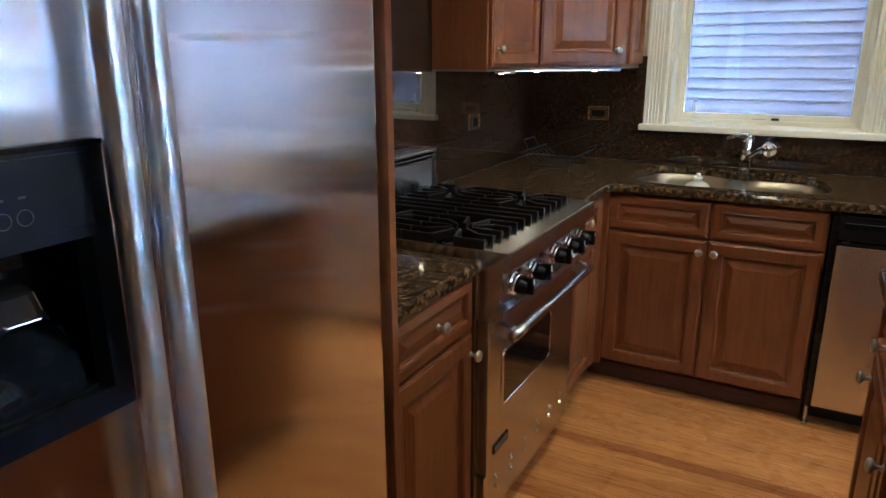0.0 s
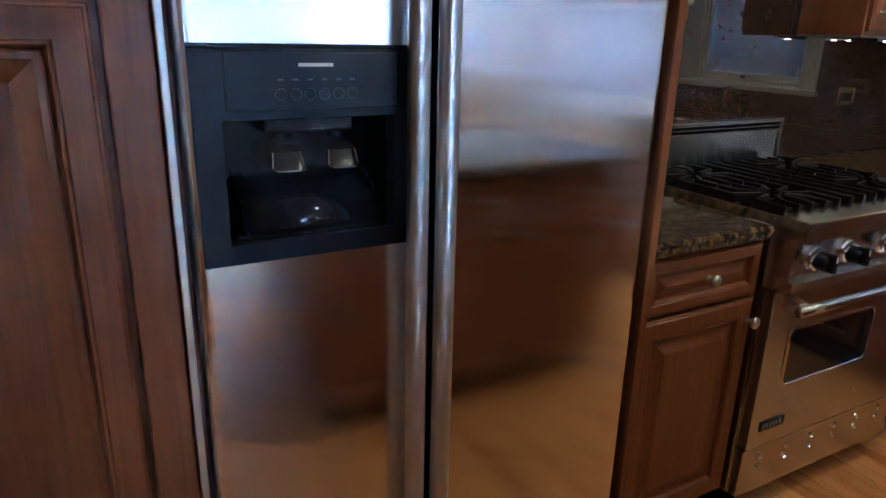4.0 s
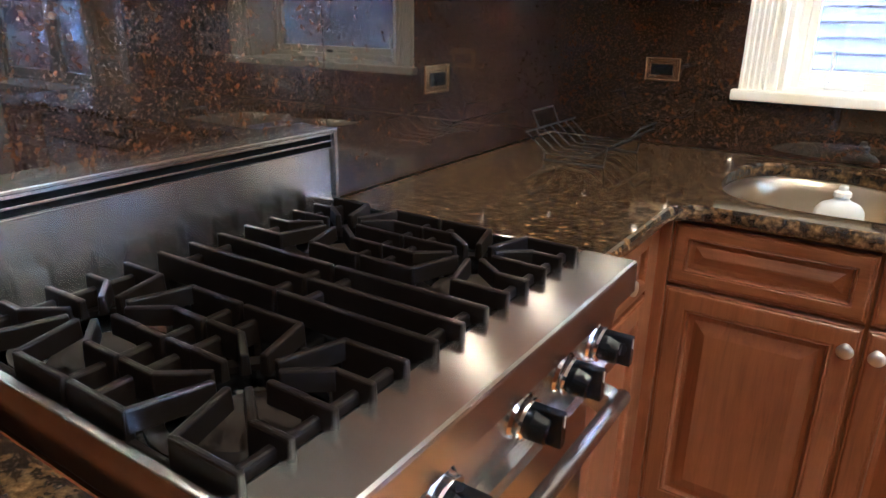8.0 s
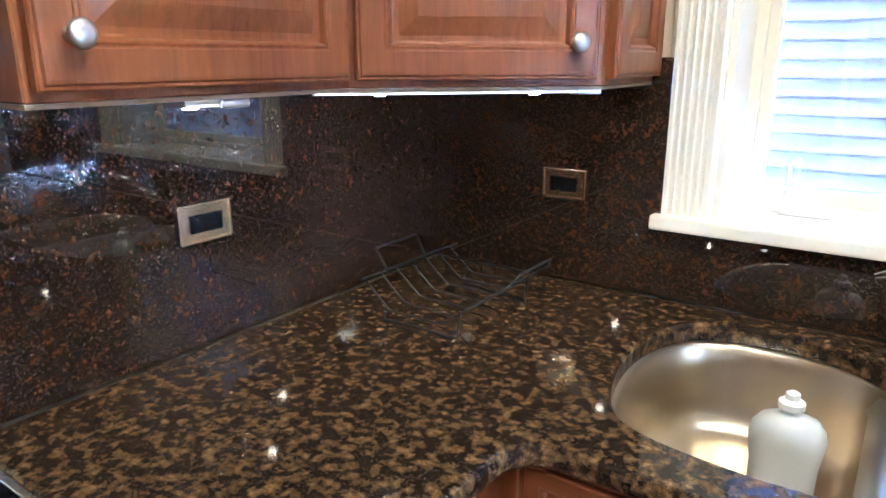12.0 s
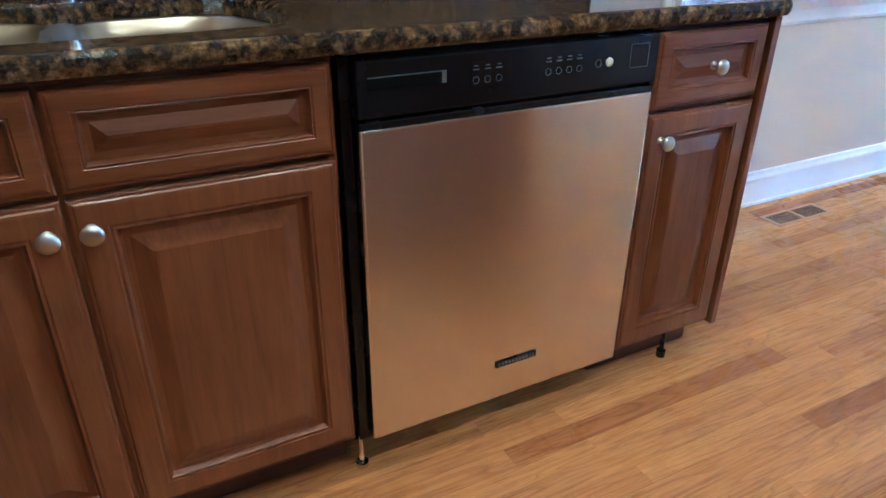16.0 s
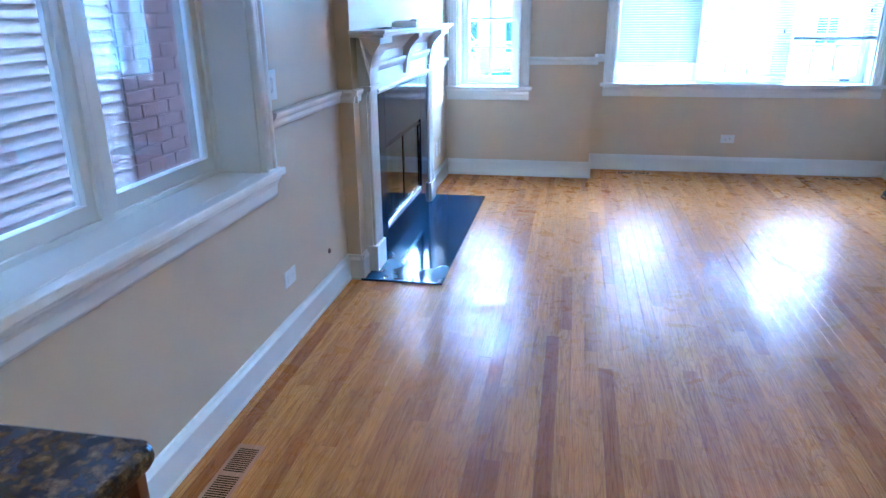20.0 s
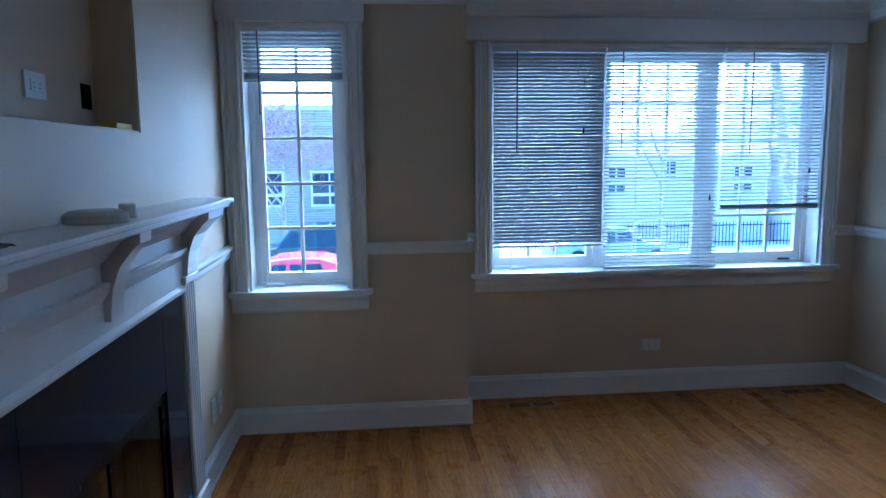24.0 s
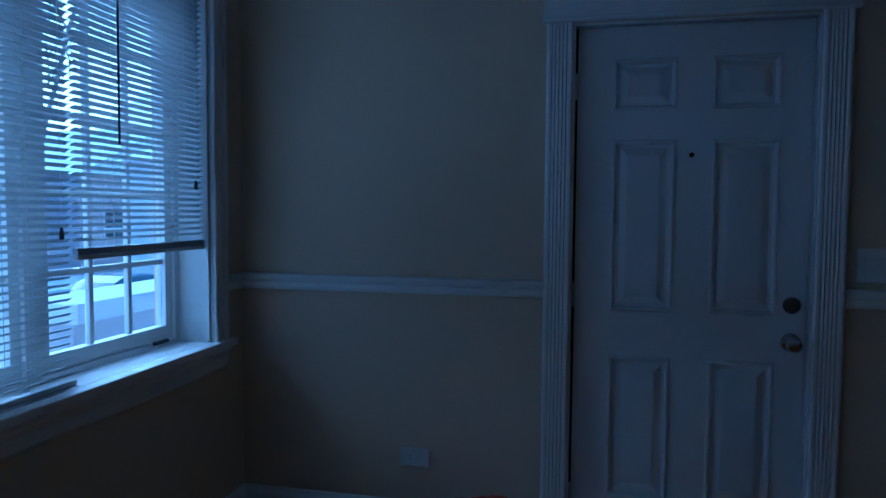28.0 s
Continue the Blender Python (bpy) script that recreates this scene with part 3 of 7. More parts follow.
# ---- kitchen ----
def bar(bm, p0, p1, w, z0, z1):
    """A straight upright-sided bar between two plan points."""
    a, b = Vector((p0[0], p0[1], 0)), Vector((p1[0], p1[1], 0))
    d = (b - a).normalized()
    s = Vector((-d.y, d.x, 0)) * w / 2
    lo = [a + s, b + s, b - s, a - s]
    t = s * 0.72
    hi = [a + t, b + t, b - t, a - t]
    v = [bm.verts.new((p.x, p.y, z0)) for p in lo] + [bm.verts.new((p.x, p.y, z1)) for p in hi]
    made = [bm.faces.new([v[k] for k in f]) for f in ((3, 2, 1, 0), (4, 5, 6, 7), (0, 1, 5, 4), (1, 2, 6, 5), (2, 3, 7, 6), (3, 0, 4, 7))]
    edges = list({e for e in made[1].edges} | {e for q in made[2:] for e in q.edges if abs(e.verts[0].co.z - e.verts[1].co.z) > 0.4 * (z1 - z0)})
    bmesh.ops.bevel(bm, geom=edges, offset=w * 0.22, segments=2, profile=0.5, affect="EDGES", clamp_overlap=True)


def smooth_loop(pts, n=6):
    out = []
    k = len(pts)
    for i in range(k):
        p0, p1, p2, p3 = (Vector(pts[(i + j - 1) % k]) for j in range(4))
        for s in range(n):
            t = s / n
            out.append(0.5 * ((2 * p1) + (p2 - p0) * t + (2 * p0 - 5 * p1 + 4 * p2 - p3) * t * t + (3 * p1 - p0 - 3 * p2 + p3) * t ** 3))
    return out


def inset(loop, d):
    """Moves a counter-clockwise loop of plan points inwards by d."""
    n = len(loop)
    out = []
    for i in range(n):
        a, b, c = Vector(loop[i - 1]), Vector(loop[i]), Vector(loop[(i + 1) % n])
        e1, e2 = (b - a).normalized(), (c - b).normalized()
        n1, n2 = Vector((-e1.y, e1.x)), Vector((-e2.y, e2.x))
        m = (n1 + n2)
        m = m / max(0.3, m.length_squared / 2) if m.length > 1e-6 else n1
        out.append(b + m * d)
    return out


def worktop(loop, hole=None, z1=0.915, t=0.036):
    """A stone slab with a rounded edge all round, and a cut-out."""
    bm = bmesh.new()
    r = t / 2
    loops = []
    for k in range(7):
        a = -math.pi / 2 + math.pi * k / 6
        loops.append([bm.verts.new((p.x, p.y, z1 - r + r * math.sin(a))) for p in inset(loop, 0.6 * r * (1 - math.cos(a)))])
    for a, b in zip(loops, loops[1:]):
        for k in range(len(a)):
            bm.faces.new((a[k], a[(k + 1) % len(a)], b[(k + 1) % len(b)], b[k]))
    edges = [bm.edges.get((loops[-1][k], loops[-1][k - 1])) for k in range(len(loops[-1]))]
    if hole:
        hi = [bm.verts.new((p[0], p[1], z1)) for p in inset(hole, -0.006)]
        h2 = [bm.verts.new((p[0], p[1], z1 - 0.006)) for p in hole]
        lo = [bm.verts.new((p[0], p[1], z1 - t)) for p in hole]
        for p, q in ((hi, h2), (h2, lo)):
            for k in range(len(p)):
                bm.faces.new((p[k], p[k - 1], q[k - 1], q[k]))
        edges += [bm.edges.get((hi[k], hi[k - 1])) for k in range(len(hi))]
    bmesh.ops.triangle_fill(bm, use_beauty=True, edges=edges)
    return tidy(bm)


def face_panel(bm, o, u, v, n, w, h, t=0.020, rail=0.058, flat=False):
    """A raised-panel front: o is its lower corner on the back plane, u and v run along its width and height, n points out."""
    o, u, v, n = Vector(o), Vector(u), Vector(v), Vector(n)
    rl = min(rail, w * 0.27, h * 0.27)
    steps = [(0, 0), (0, t - 0.006), (0.0025, t - 0.0038), (0.006, t - 0.0038), (0.0085, t - 0.0008), (0.013, t), (rl * 0.78, t + 0.0005), (rl * 0.82, t - 0.0012), (rl * 0.85, t - 0.0012), (rl * 0.90, t), (rl * 0.945, t - 0.003), (rl, t - 0.011), (rl + 0.004, t - 0.012), (rl + 0.012, t - 0.012), (rl + 0.012 + min(0.026, rl * 0.5), t - 0.003), (rl + 0.016 + min(0.026, rl * 0.5), t - 0.002)]
    loops = []
    for i, d in steps:
        loops.append([bm.verts.new(o + u * a + v * b + n * d) for a, b in ((i, i), (w - i, i), (w - i, h - i), (i, h - i))])
    bm.faces.new(loops[0][::-1])
    for a, b in zip(loops, loops[1:]):
        for k in range(4):
            bm.faces.new((a[k], a[(k + 1) % 4], b[(k + 1) % 4], b[k]))
    bm.faces.new(loops[-1])
    return tidy(bm)


def knob(parent, at, n):
    bm = lathe(bmesh.new(), [(0.009, 0), (0.009, 0.002), (0.005, 0.004), (0.005, 0.014), (0.010, 0.017), (0.0155, 0.021), (0.0165, 0.025), (0.0145, 0.029), (0.008, 0.0315), (0.001, 0.032)], at, n, 20)
    return part("knob", bm, NICKEL, parent, "round satin nickel knob", smooth=True)


def front(name, parent, o, u, n, w, h, mat, knob_at=None):
    """A door or drawer front at o, along u, with its knob at (along, up)."""
    bm = face_panel(bmesh.new(), o, u, (0, 0, 1), n, w, h)
    ob = part(name, bm, mat, parent)
    if knob_at:
        p = Vector(o) + Vector(u) * knob_at[0] + Vector((0, 0, knob_at[1])) + Vector(n) * 0.020
        knob(ob, p, n)
    return ob


FX, FY = 0.600, -0.662     # door backs of the range run and of the sink run
ZD0, ZD1, ZD2, ZD3 = 0.118, 0.712, 0.722, 0.868

# base cabinet beside the refrigerator
c = thing("base_cabinet", (0.3, -2.15, 0), "cherry base cabinet with drawer and raised-panel door beside the refrigerator", "cabinet", "base cabinets")
part("body", boxes((0.03, -2.352, 0.10, FX, -1.918, 0.878), bev=0.002), CHERRY, c)
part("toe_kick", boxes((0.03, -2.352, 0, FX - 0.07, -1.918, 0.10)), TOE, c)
front("drawer", c, (FX, -2.346, ZD2), (0, 1, 0), (1, 0, 0), 0.405, ZD3 - ZD2, CHERRY_Y, (0.21, 0.075))
front("door", c, (FX, -2.346, ZD0), (0, 1, 0), (1, 0, 0), 0.405, ZD1 - ZD0, CHERRY, (0.388, 0.535))
# corner cabinet past the range
c = thing("base_cabinet", (0.3, -0.9, 0), "cherry corner base cabinet with drawer and door beside the range", "cabinet", "base cabinets")
part("body", boxes((0.03, -1.142, 0.10, FX, -0.03, 0.878), bev=0.002), CHERRY, c)
part("corner_stile", boxes((FX, -0.755, 0.10, FX + 0.012, -0.675, 0.878), (FX, -0.690, 0.10, 0.638, -0.662, 0.878), bev=0.002), CHERRY, c)
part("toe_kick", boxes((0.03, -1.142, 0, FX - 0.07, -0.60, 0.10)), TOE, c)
front("drawer", c, (FX, -1.128, ZD2), (0, 1, 0), (1, 0, 0), 0.365, ZD3 - ZD2, CHERRY_Y, (0.18, 0.075))
front("door", c, (FX, -1.128, ZD0), (0, 1, 0), (1, 0, 0), 0.365, ZD1 - ZD0, CHERRY, (0.035, 0.535))
# sink cabinet
c = thing("base_cabinet", (1.04, -0.35, 0), "cherry sink base cabinet with two false drawer fronts and two doors", "cabinet", "base cabinets")
part("body", boxes((0.612, FY, 0.10, 1.446, FY + 0.02, 0.878), (0.612, FY, 0.10, 0.635, -0.03, 0.66), (1.424, FY, 0.10, 1.446, -0.03, 0.66), (0.612, FY, 0.10, 1.446, -0.03, 0.125), bev=0.002), CHERRY, c)
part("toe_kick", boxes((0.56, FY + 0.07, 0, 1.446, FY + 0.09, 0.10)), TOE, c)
for x0, x1, kx in ((0.638, 1.034, 0.372), (1.042, 1.438, 0.024)):
    front("drawer_front", c, (x0, FY, ZD2), (1, 0, 0), (0, -1, 0), x1 - x0, ZD3 - ZD2, CHERRY_X)
    front("door", c, (x0, FY, ZD0), (1, 0, 0), (0, -1, 0), x1 - x0, ZD1 - ZD0, CHERRY, (kx, 0.548))
# end cabinet past the dishwasher
c = thing("base_cabinet", (2.28, -0.35, 0), "narrow cherry end base cabinet with one drawer and one door", "cabinet", "base cabinets")
part("body", boxes((2.112, FY, 0.10, 2.436, -0.03, 0.878), bev=0.002), CHERRY, c)
part("end_panel", boxes((2.438, FY - 0.022, 0.10, 2.456, -0.002, 0.878), bev=0.002), CHERRY, c)
part("toe_kick", boxes((2.112, FY + 0.07, 0, 2.452, -0.03, 0.10)), TOE, c)
front("drawer", c, (2.118, FY, ZD2 - 0.01), (1, 0, 0), (0, -1, 0), 0.308, 0.156, CHERRY_X, (0.155, 0.078))
front("door", c, (2.118, FY, ZD0), (1, 0, 0), (0, -1, 0), 0.308, 0.582, CHERRY, (0.036, 0.525))
part("foot", lathe(bmesh.new(), [(0.012, 0), (0.012, 0.02), (0.006, 0.022), (0.006, 0.10)], (2.33, FY + 0.03, 0)), BLACK, c, "small black levelling foot")

# worktops
def arc(cx, cy, r, a0, a1, n=6):
    return [Vector((cx + r * math.cos(radians(a0 + (a1 - a0) * k / n)), cy + r * math.sin(radians(a0 + (a1 - a0) * k / n)))) for k in range(n + 1)]

w = tagged(part("worktop", worktop([Vector((0.021, -1.936)), Vector((0.021, -2.352)), *arc(0.630, -2.340, 0.014, -90, 0, 3), *arc(0.630, -1.950, 0.014, 0, 90, 3)]), GRANITE), "polished brown-black granite worktop beside the refrigerator", "worktop")
HOLE = smooth_loop([(0.745, -0.570), (0.682, -0.45), (0.668, -0.28), (0.725, -0.135), (0.86, -0.095), (0.99, -0.118), (1.078, -0.182), (1.15, -0.148), (1.28, -0.138), (1.385, -0.18), (1.437, -0.32), (1.437, -0.47), (1.39, -0.57), (1.25, -0.598), (1.08, -0.60), (0.90, -0.606)][::-1], 5)
OUT = [Vector((0.021, -0.021)), Vector((0.021, -1.146)), *arc(0.632, -1.132, 0.014, -90, 0, 3), *arc(0.706, -0.760, 0.060, 180, 90, 8), Vector((1.4, -0.700)), *arc(2.452, -0.680, 0.020, -90, 0, 3), Vector((2.472, -0.021))]
tagged(part("worktop", worktop(OUT, HOLE), GRANITE), "polished brown-black granite worktop with a sink cut-out", "worktop")
# splashbacks
YSEAM = -1.128
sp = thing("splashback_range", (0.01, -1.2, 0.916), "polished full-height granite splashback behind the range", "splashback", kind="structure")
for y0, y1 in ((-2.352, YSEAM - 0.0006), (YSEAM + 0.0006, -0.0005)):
    part("stone_slab", boxes((0.001, y0, 0.916, 0.021, y1, 2.0), bev=0.0006, seg=1), SHADED_SLAB, sp)
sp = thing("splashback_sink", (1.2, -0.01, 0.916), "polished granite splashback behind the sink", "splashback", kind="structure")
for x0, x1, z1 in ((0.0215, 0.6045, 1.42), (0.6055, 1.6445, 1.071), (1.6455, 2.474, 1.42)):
    part("stone_slab", boxes((x0, -0.020, 0.916, x1, -0.001, z1), bev=0.0005, seg=1), SHADED_SLAB, sp)

# upper cabinets
ZU = 1.372
MAPLE = plain("tan_laminate", (0.22, 0.16, 0.11), 0.45)
def upper(loc, label, plan, fronts):
    c = thing("wall_cabinet", loc, label, "cabinet", "wall cabinets")
    bm = bmesh.new()
    lo = [bm.verts.new((x, y, ZU)) for x, y in plan]
    hi = [bm.verts.new((x, y, 2.25)) for x, y in plan]
    n = len(plan)
    bm.faces.new(lo[::-1])
    bm.faces.new(hi)
    for k in range(n):
        bm.faces.new((lo[k], lo[(k + 1) % n], hi[(k + 1) % n], hi[k]))
    bmesh.ops.bevel(tidy(bm), geom=bm.edges[:], offset=0.002, segments=1, affect="EDGES")
    part("body", bm, CHERRY, c)
    bm = bmesh.new()
    lo = [bm.verts.new((x, y, ZU - 0.006)) for x, y in plan]
    hi = [bm.verts.new((x, y, ZU - 0.0005)) for x, y in plan]
    bm.faces.new(lo[::-1])
    bm.faces.new(hi)
    for k in range(n):
        bm.faces.new((lo[k], lo[(k + 1) % n], hi[(k + 1) % n], hi[k]))
    part("bottom_panel", tidy(bm), MAPLE, c, "tan laminate bottom panel")
    for nm, o, u, nrm, w_, kn in fronts:
        front(nm, c, o, u, nrm, w_, 0.85, CHERRY, kn)
    return c

XU = 0.256     # front of the wall cabinets along the range wall
upper((0.15, -0.85, ZU), "cherry wall cabinet with a raised-panel door above the worktop", [(0.021, -1.095), (XU, -1.095), (XU, -0.600), (0.021, -0.600)], [("door", (XU, -1.086, ZU + 0.012), (0, 1, 0), (1, 0, 0), 0.478, (0.040, 0.06))])
upper((0.2, -0.2, ZU), "diagonal cherry corner wall cabinet with a raised-panel door", [(0.021, -0.598), (XU, -0.598), (0.565, -0.29), (0.565, -0.022), (0.021, -0.022)],
      [("door", (XU + 0.010, -0.588, ZU + 0.012), (0.708, 0.706, 0), (0.706, -0.708, 0), 0.408, (0.364, 0.06)), ("side_panel", (0.565, -0.270, ZU + 0.012), (0, 1, 0), (1, 0, 0), 0.245, None)])
upper((2.0, -0.2, ZU), "cherry wall cabinet beside the sink window", [(1.66, -0.31), (2.46, -0.31), (2.46, -0.022), (1.66, -0.022)],
      [("door", (1.665, -0.31, ZU + 0.012), (1, 0, 0), (0, -1, 0), 0.39, (0.355, 0.06)), ("door", (2.06, -0.31, ZU + 0.012), (1, 0, 0), (0, -1, 0), 0.39, (0.035, 0.06)), ("side_panel", (1.66, -0.03, ZU + 0.012), (0, -1, 0), (-1, 0, 0), 0.27, None)])
upper((0.15, -2.15, ZU), "cherry wall cabinet next to the refrigerator", [(0.021, -2.352), (XU, -2.352), (XU, -1.93), (0.021, -1.93)], [("door", (XU, -2.346, ZU + 0.025), (0, 1, 0), (1, 0, 0), 0.41, (0.375, 0.05))])

UNDER = lamp_glow("under_cabinet_glow", (1.0, 0.72, 0.40), UNDER_E)
UNDER_LAMP = lamp_glow("under_cabinet_lamp", (1.0, 0.58, 0.22), 4)
def under_light(loc, length, turn, label):
    """A slim strip light under a wall cabinet: housing, lit front lens, small round lamp faces and an end cap."""
    l = thing("under_cabinet_light", loc, label, "lamp", "under-cabinet lights")
    m = pose(0, 0, 0, 0, 0, turn)
    def at(bm):
        bmesh.ops.transform(bm, matrix=Matrix.Translation(Vector(loc)) @ m, verts=bm.verts[:])
        return bm
    h = length / 2
    part("housing", at(boxes((-h, -0.022, -0.0110, h, 0.020, -0.0005), bev=0.001)), NICKEL, l)
    part("front_lens", at(boxes((-h + 0.004, -0.0245, -0.0100, h - 0.05, -0.0222, -0.0080))), UNDER, l, "thin glowing front lens")
    part("end_cap", at(boxes((h - 0.045, -0.026, -0.014, h + 0.004, 0.022, -0.0002), bev=0.003)), NICKEL, l)
    for k in (-0.5, 0.5):
        part("lamp_face", at(lathe(bmesh.new(), [(0.010, 0), (0.010, 0.002), (0.001, 0.0025)], (k * length * 0.55, 0, -0.0136), (0, 0, 1), 16)), UNDER_LAMP, l, "small glowing lamp face")
    return l
under_light((0.312, -0.356, ZU - 0.006), 0.54, 46.8, "slim white under-cabinet strip light with a warm glow")
under_light((0.215, -0.84, ZU - 0.006), 0.10, 90, "short white under-cabinet light with a warm glow")
under_light((0.215, -2.15, ZU - 0.006), 0.10, 90, "short white under-cabinet light with a warm glow")
under_light((2.08, -0.200, ZU - 0.006), 0.60, 0, "slim white under-cabinet strip light with a warm glow")

# tall pantry and refrigerator surround
c = thing("pantry_cabinet", (0.33, -3.75, 0), "tall cherry pantry cabinet beside the refrigerator", "cabinet")
part("body", boxes((0.0, -4.15, 0.10, 0.62, -3.375, 2.25), bev=0.002), CHERRY, c)
part("stile", boxes((0.62, -3.405, 0.10, 0.645, -3.342, 2.25), bev=0.004), CHERRY, c)
front("door", c, (0.62, -3.80, 0.12), (0, 1, 0), (1, 0, 0), 0.385, 1.262, CHERRY)
front("door", c, (0.62, -3.80, 1.402), (0, 1, 0), (1, 0, 0), 0.385, 0.84, CHERRY)
front("door", c, (0.62, -4.14, 0.12), (0, 1, 0), (1, 0, 0), 0.335, 2.12, CHERRY)
part("toe_kick", boxes((0.0, -4.15, 0, 0.55, -3.375, 0.10)), TOE, c)
c = thing("side_panel", (0.33, -2.365, 0), "cherry end panel between refrigerator and worktop", "panel")
part("board", boxes((0.0, -2.377, 0, 0.648, -2.355, 2.25), bev=0.002), CHERRY, c)

# refrigerator
f = thing("refrigerator", (0.33, -2.86, 0), "brushed stainless side-by-side refrigerator with a black ice and water dispenser", "refrigerator")
FXD = 0.640
def fridge_door(y0, y1, hole=None):
    bm = bmesh.new()
    # rounded front corners
    n = 5
    def ring(z):
        pts = [(0.592, y0), (FXD - 0.02, y0)] + [(FXD - 0.02 + 0.02 * math.sin(a), y0 + 0.02 - 0.02 * math.cos(a)) for a in [math.pi / 2 * k / n for k in range(1, n + 1)]]
        pts += [(FXD - 0.02 + 0.02 * math.cos(a), y1 - 0.02 + 0.02 * math.sin(a)) for a in [math.pi / 2 * k / n for k in range(0, n)]] + [(FXD - 0.02, y1), (0.592, y1)]
        return [(x, y, z) for x, y in pts]
    levels = [0.11, 1.79]
    if hole:
        levels = [0.11, hole[2], hole[3], 1.79]
    rings = [[bm.verts.new(p) for p in ring(z)] for z in levels]
    m = len(rings[0])
    k_front = 1 + n
    for i, (a, b) in enumerate(zip(rings, rings[1:])):
        for k in range(m):
            j = (k + 1) % m
            if hole and i == 1 and k in (k_front, m - 1):
                continue
            bm.faces.new((a[k], a[j], b[j], b[k]))
    if hole:
        a, b = rings[1], rings[2]
        h = [bm.verts.new((FXD, y, z)) for y, z in ((hole[0], hole[2]), (hole[1], hole[2]), (hole[1], hole[3]), (hole[0], hole[3]))]
        p, q, r_, s_ = a[k_front], a[k_front + 1], b[k_front + 1], b[k_front]
        bm.faces.new((p, h[0], h[3], s_))
        bm.faces.new((h[1], q, r_, h[2]))
        bk = [bm.verts.new((FXD - 0.03, v.co.y, v.co.z)) for v in h]
        for k in range(4):
            bm.faces.new((h[k], h[(k + 1) % 4], bk[(k + 1) % 4], bk[k]))
    bm.faces.new(rings[0][::-1])
    bm.faces.new(rings[-1])
    return tidy(bm)
DY0, DY1, DZ0, DZ1 = -3.303, -2.964, 1.006, 1.334
part("side_trim", boxes((0.585, -3.3405, 0.10, 0.652, -3.3285, 1.80), bev=0.003), SMOOTH_STEEL, f, "narrow bright steel edge trim")
part("filler_strip", boxes((0.585, -3.3282, 0.10, 0.604, -3.3175, 1.80)), TOE, f)
part("body", boxes((0.02, -3.345, 0.03, 0.500, -2.382, 1.80), bev=0.004), BLACK, f)
part("body_front", slab_holes("x", 0.500, 0.585, -3.345, -2.382, 0.03, 1.80, [(DY0 - 0.01, DY1 + 0.01, DZ0 - 0.01, DZ1 + 0.01)]), BLACK, f)
ld = part("freezer_door", fridge_door(-3.316, -2.912, (DY0, DY1, DZ0, DZ1)), FRIDGE, f, "brushed steel freezer door")
rd = part("refrigerator_door", fridge_door(-2.900, -2.386), FRIDGE, f, "brushed steel refrigerator door")
part("toe_grille", boxes((0.50, -3.34, 0.0, 0.60, -2.39, 0.10), *[(0.60, -3.33, 0.015 + 0.02 * k, 0.606, -2.40, 0.025 + 0.02 * k) for k in range(4)], bev=0.001), BLACK, f)
part("hinge_cover", boxes((0.56, -3.33, 1.80, 0.63, -3.26, 1.82), bev=0.005), BLACK, f)
part("hinge_cover", boxes((0.56, -2.47, 1.80, 0.63, -2.40, 1.82), bev=0.005), BLACK, f)
for d, y in ((ld, -2.962), (rd, -2.907)):
    bm = bmesh.new()
    tube(bm, [(FXD + 0.038, y, 0.16 + (1.74 - 0.16) * k / 12) for k in range(13)], 0.0185, 24)
    h = part("handle", bm, SMOOTH_STEEL, d, "full-height round steel handle", smooth=True)
    for z in (0.20, 1.64):
        part("handle_mount", boxes((FXD - 0.002, y - 0.010 + (0.014 if d is rd else 0), z, FXD + 0.03, y + 0.010 + (0.014 if d is rd else 0), z + 0.05), bev=0.004), SMOOTH_STEEL, d)
# dispenser
def ring_plate(x0, x1, o, h):
    """A plate across x with one opening, in one piece; o and h are (y0, y1, z0, z1)."""
    bm = bmesh.new()
    q = [[bm.verts.new((x, y, z)) for y, z in ((r[0], r[2]), (r[1], r[2]), (r[1], r[3]), (r[0], r[3]))] for x in (x1, x0) for r in (o, h)]
    for a, b in ((q[0], q[1]), (q[2], q[3]), (q[0], q[2]), (q[1], q[3])):
        for k in range(4):
            bm.faces.new((a[k], a[(k + 1) % 4], b[(k + 1) % 4], b[k]))
    return tidy(bm)
dp = part("dispenser_surround", ring_plate(FXD - 0.028, FXD + 0.006, (DY0, DY1, DZ0, DZ1), (-3.262, -2.990, 1.038, 1.226)), NAVY, f, "black plastic dispenser surround")
for b in ((FXD - 0.12, -3.262, 1.038, FXD - 0.115, -2.990, 1.226), (FXD - 0.115, -3.266, 1.034, FXD - 0.0285, -3.262, 1.23), (FXD - 0.115, -2.990, 1.034, FXD - 0.0285, -2.986, 1.23), (FXD - 0.115, -3.262, 1.226, FXD - 0.0285, -2.990, 1.23), (FXD - 0.115, -3.262, 1.034, FXD - 0.0285, -2.990, 1.038)):
    part("recess_wall", boxes(b), BLACK, dp)
part("control_panel", boxes((FXD + 0.006, -3.255, 1.240, FXD + 0.009, -2.985, 1.322), bev=0.001), NAVY, dp)
part("top_edge", boxes((FXD - 0.02, DY0, DZ1 - 0.006, FXD + 0.010, DY1, DZ1), bev=0.001), BLACK, dp)
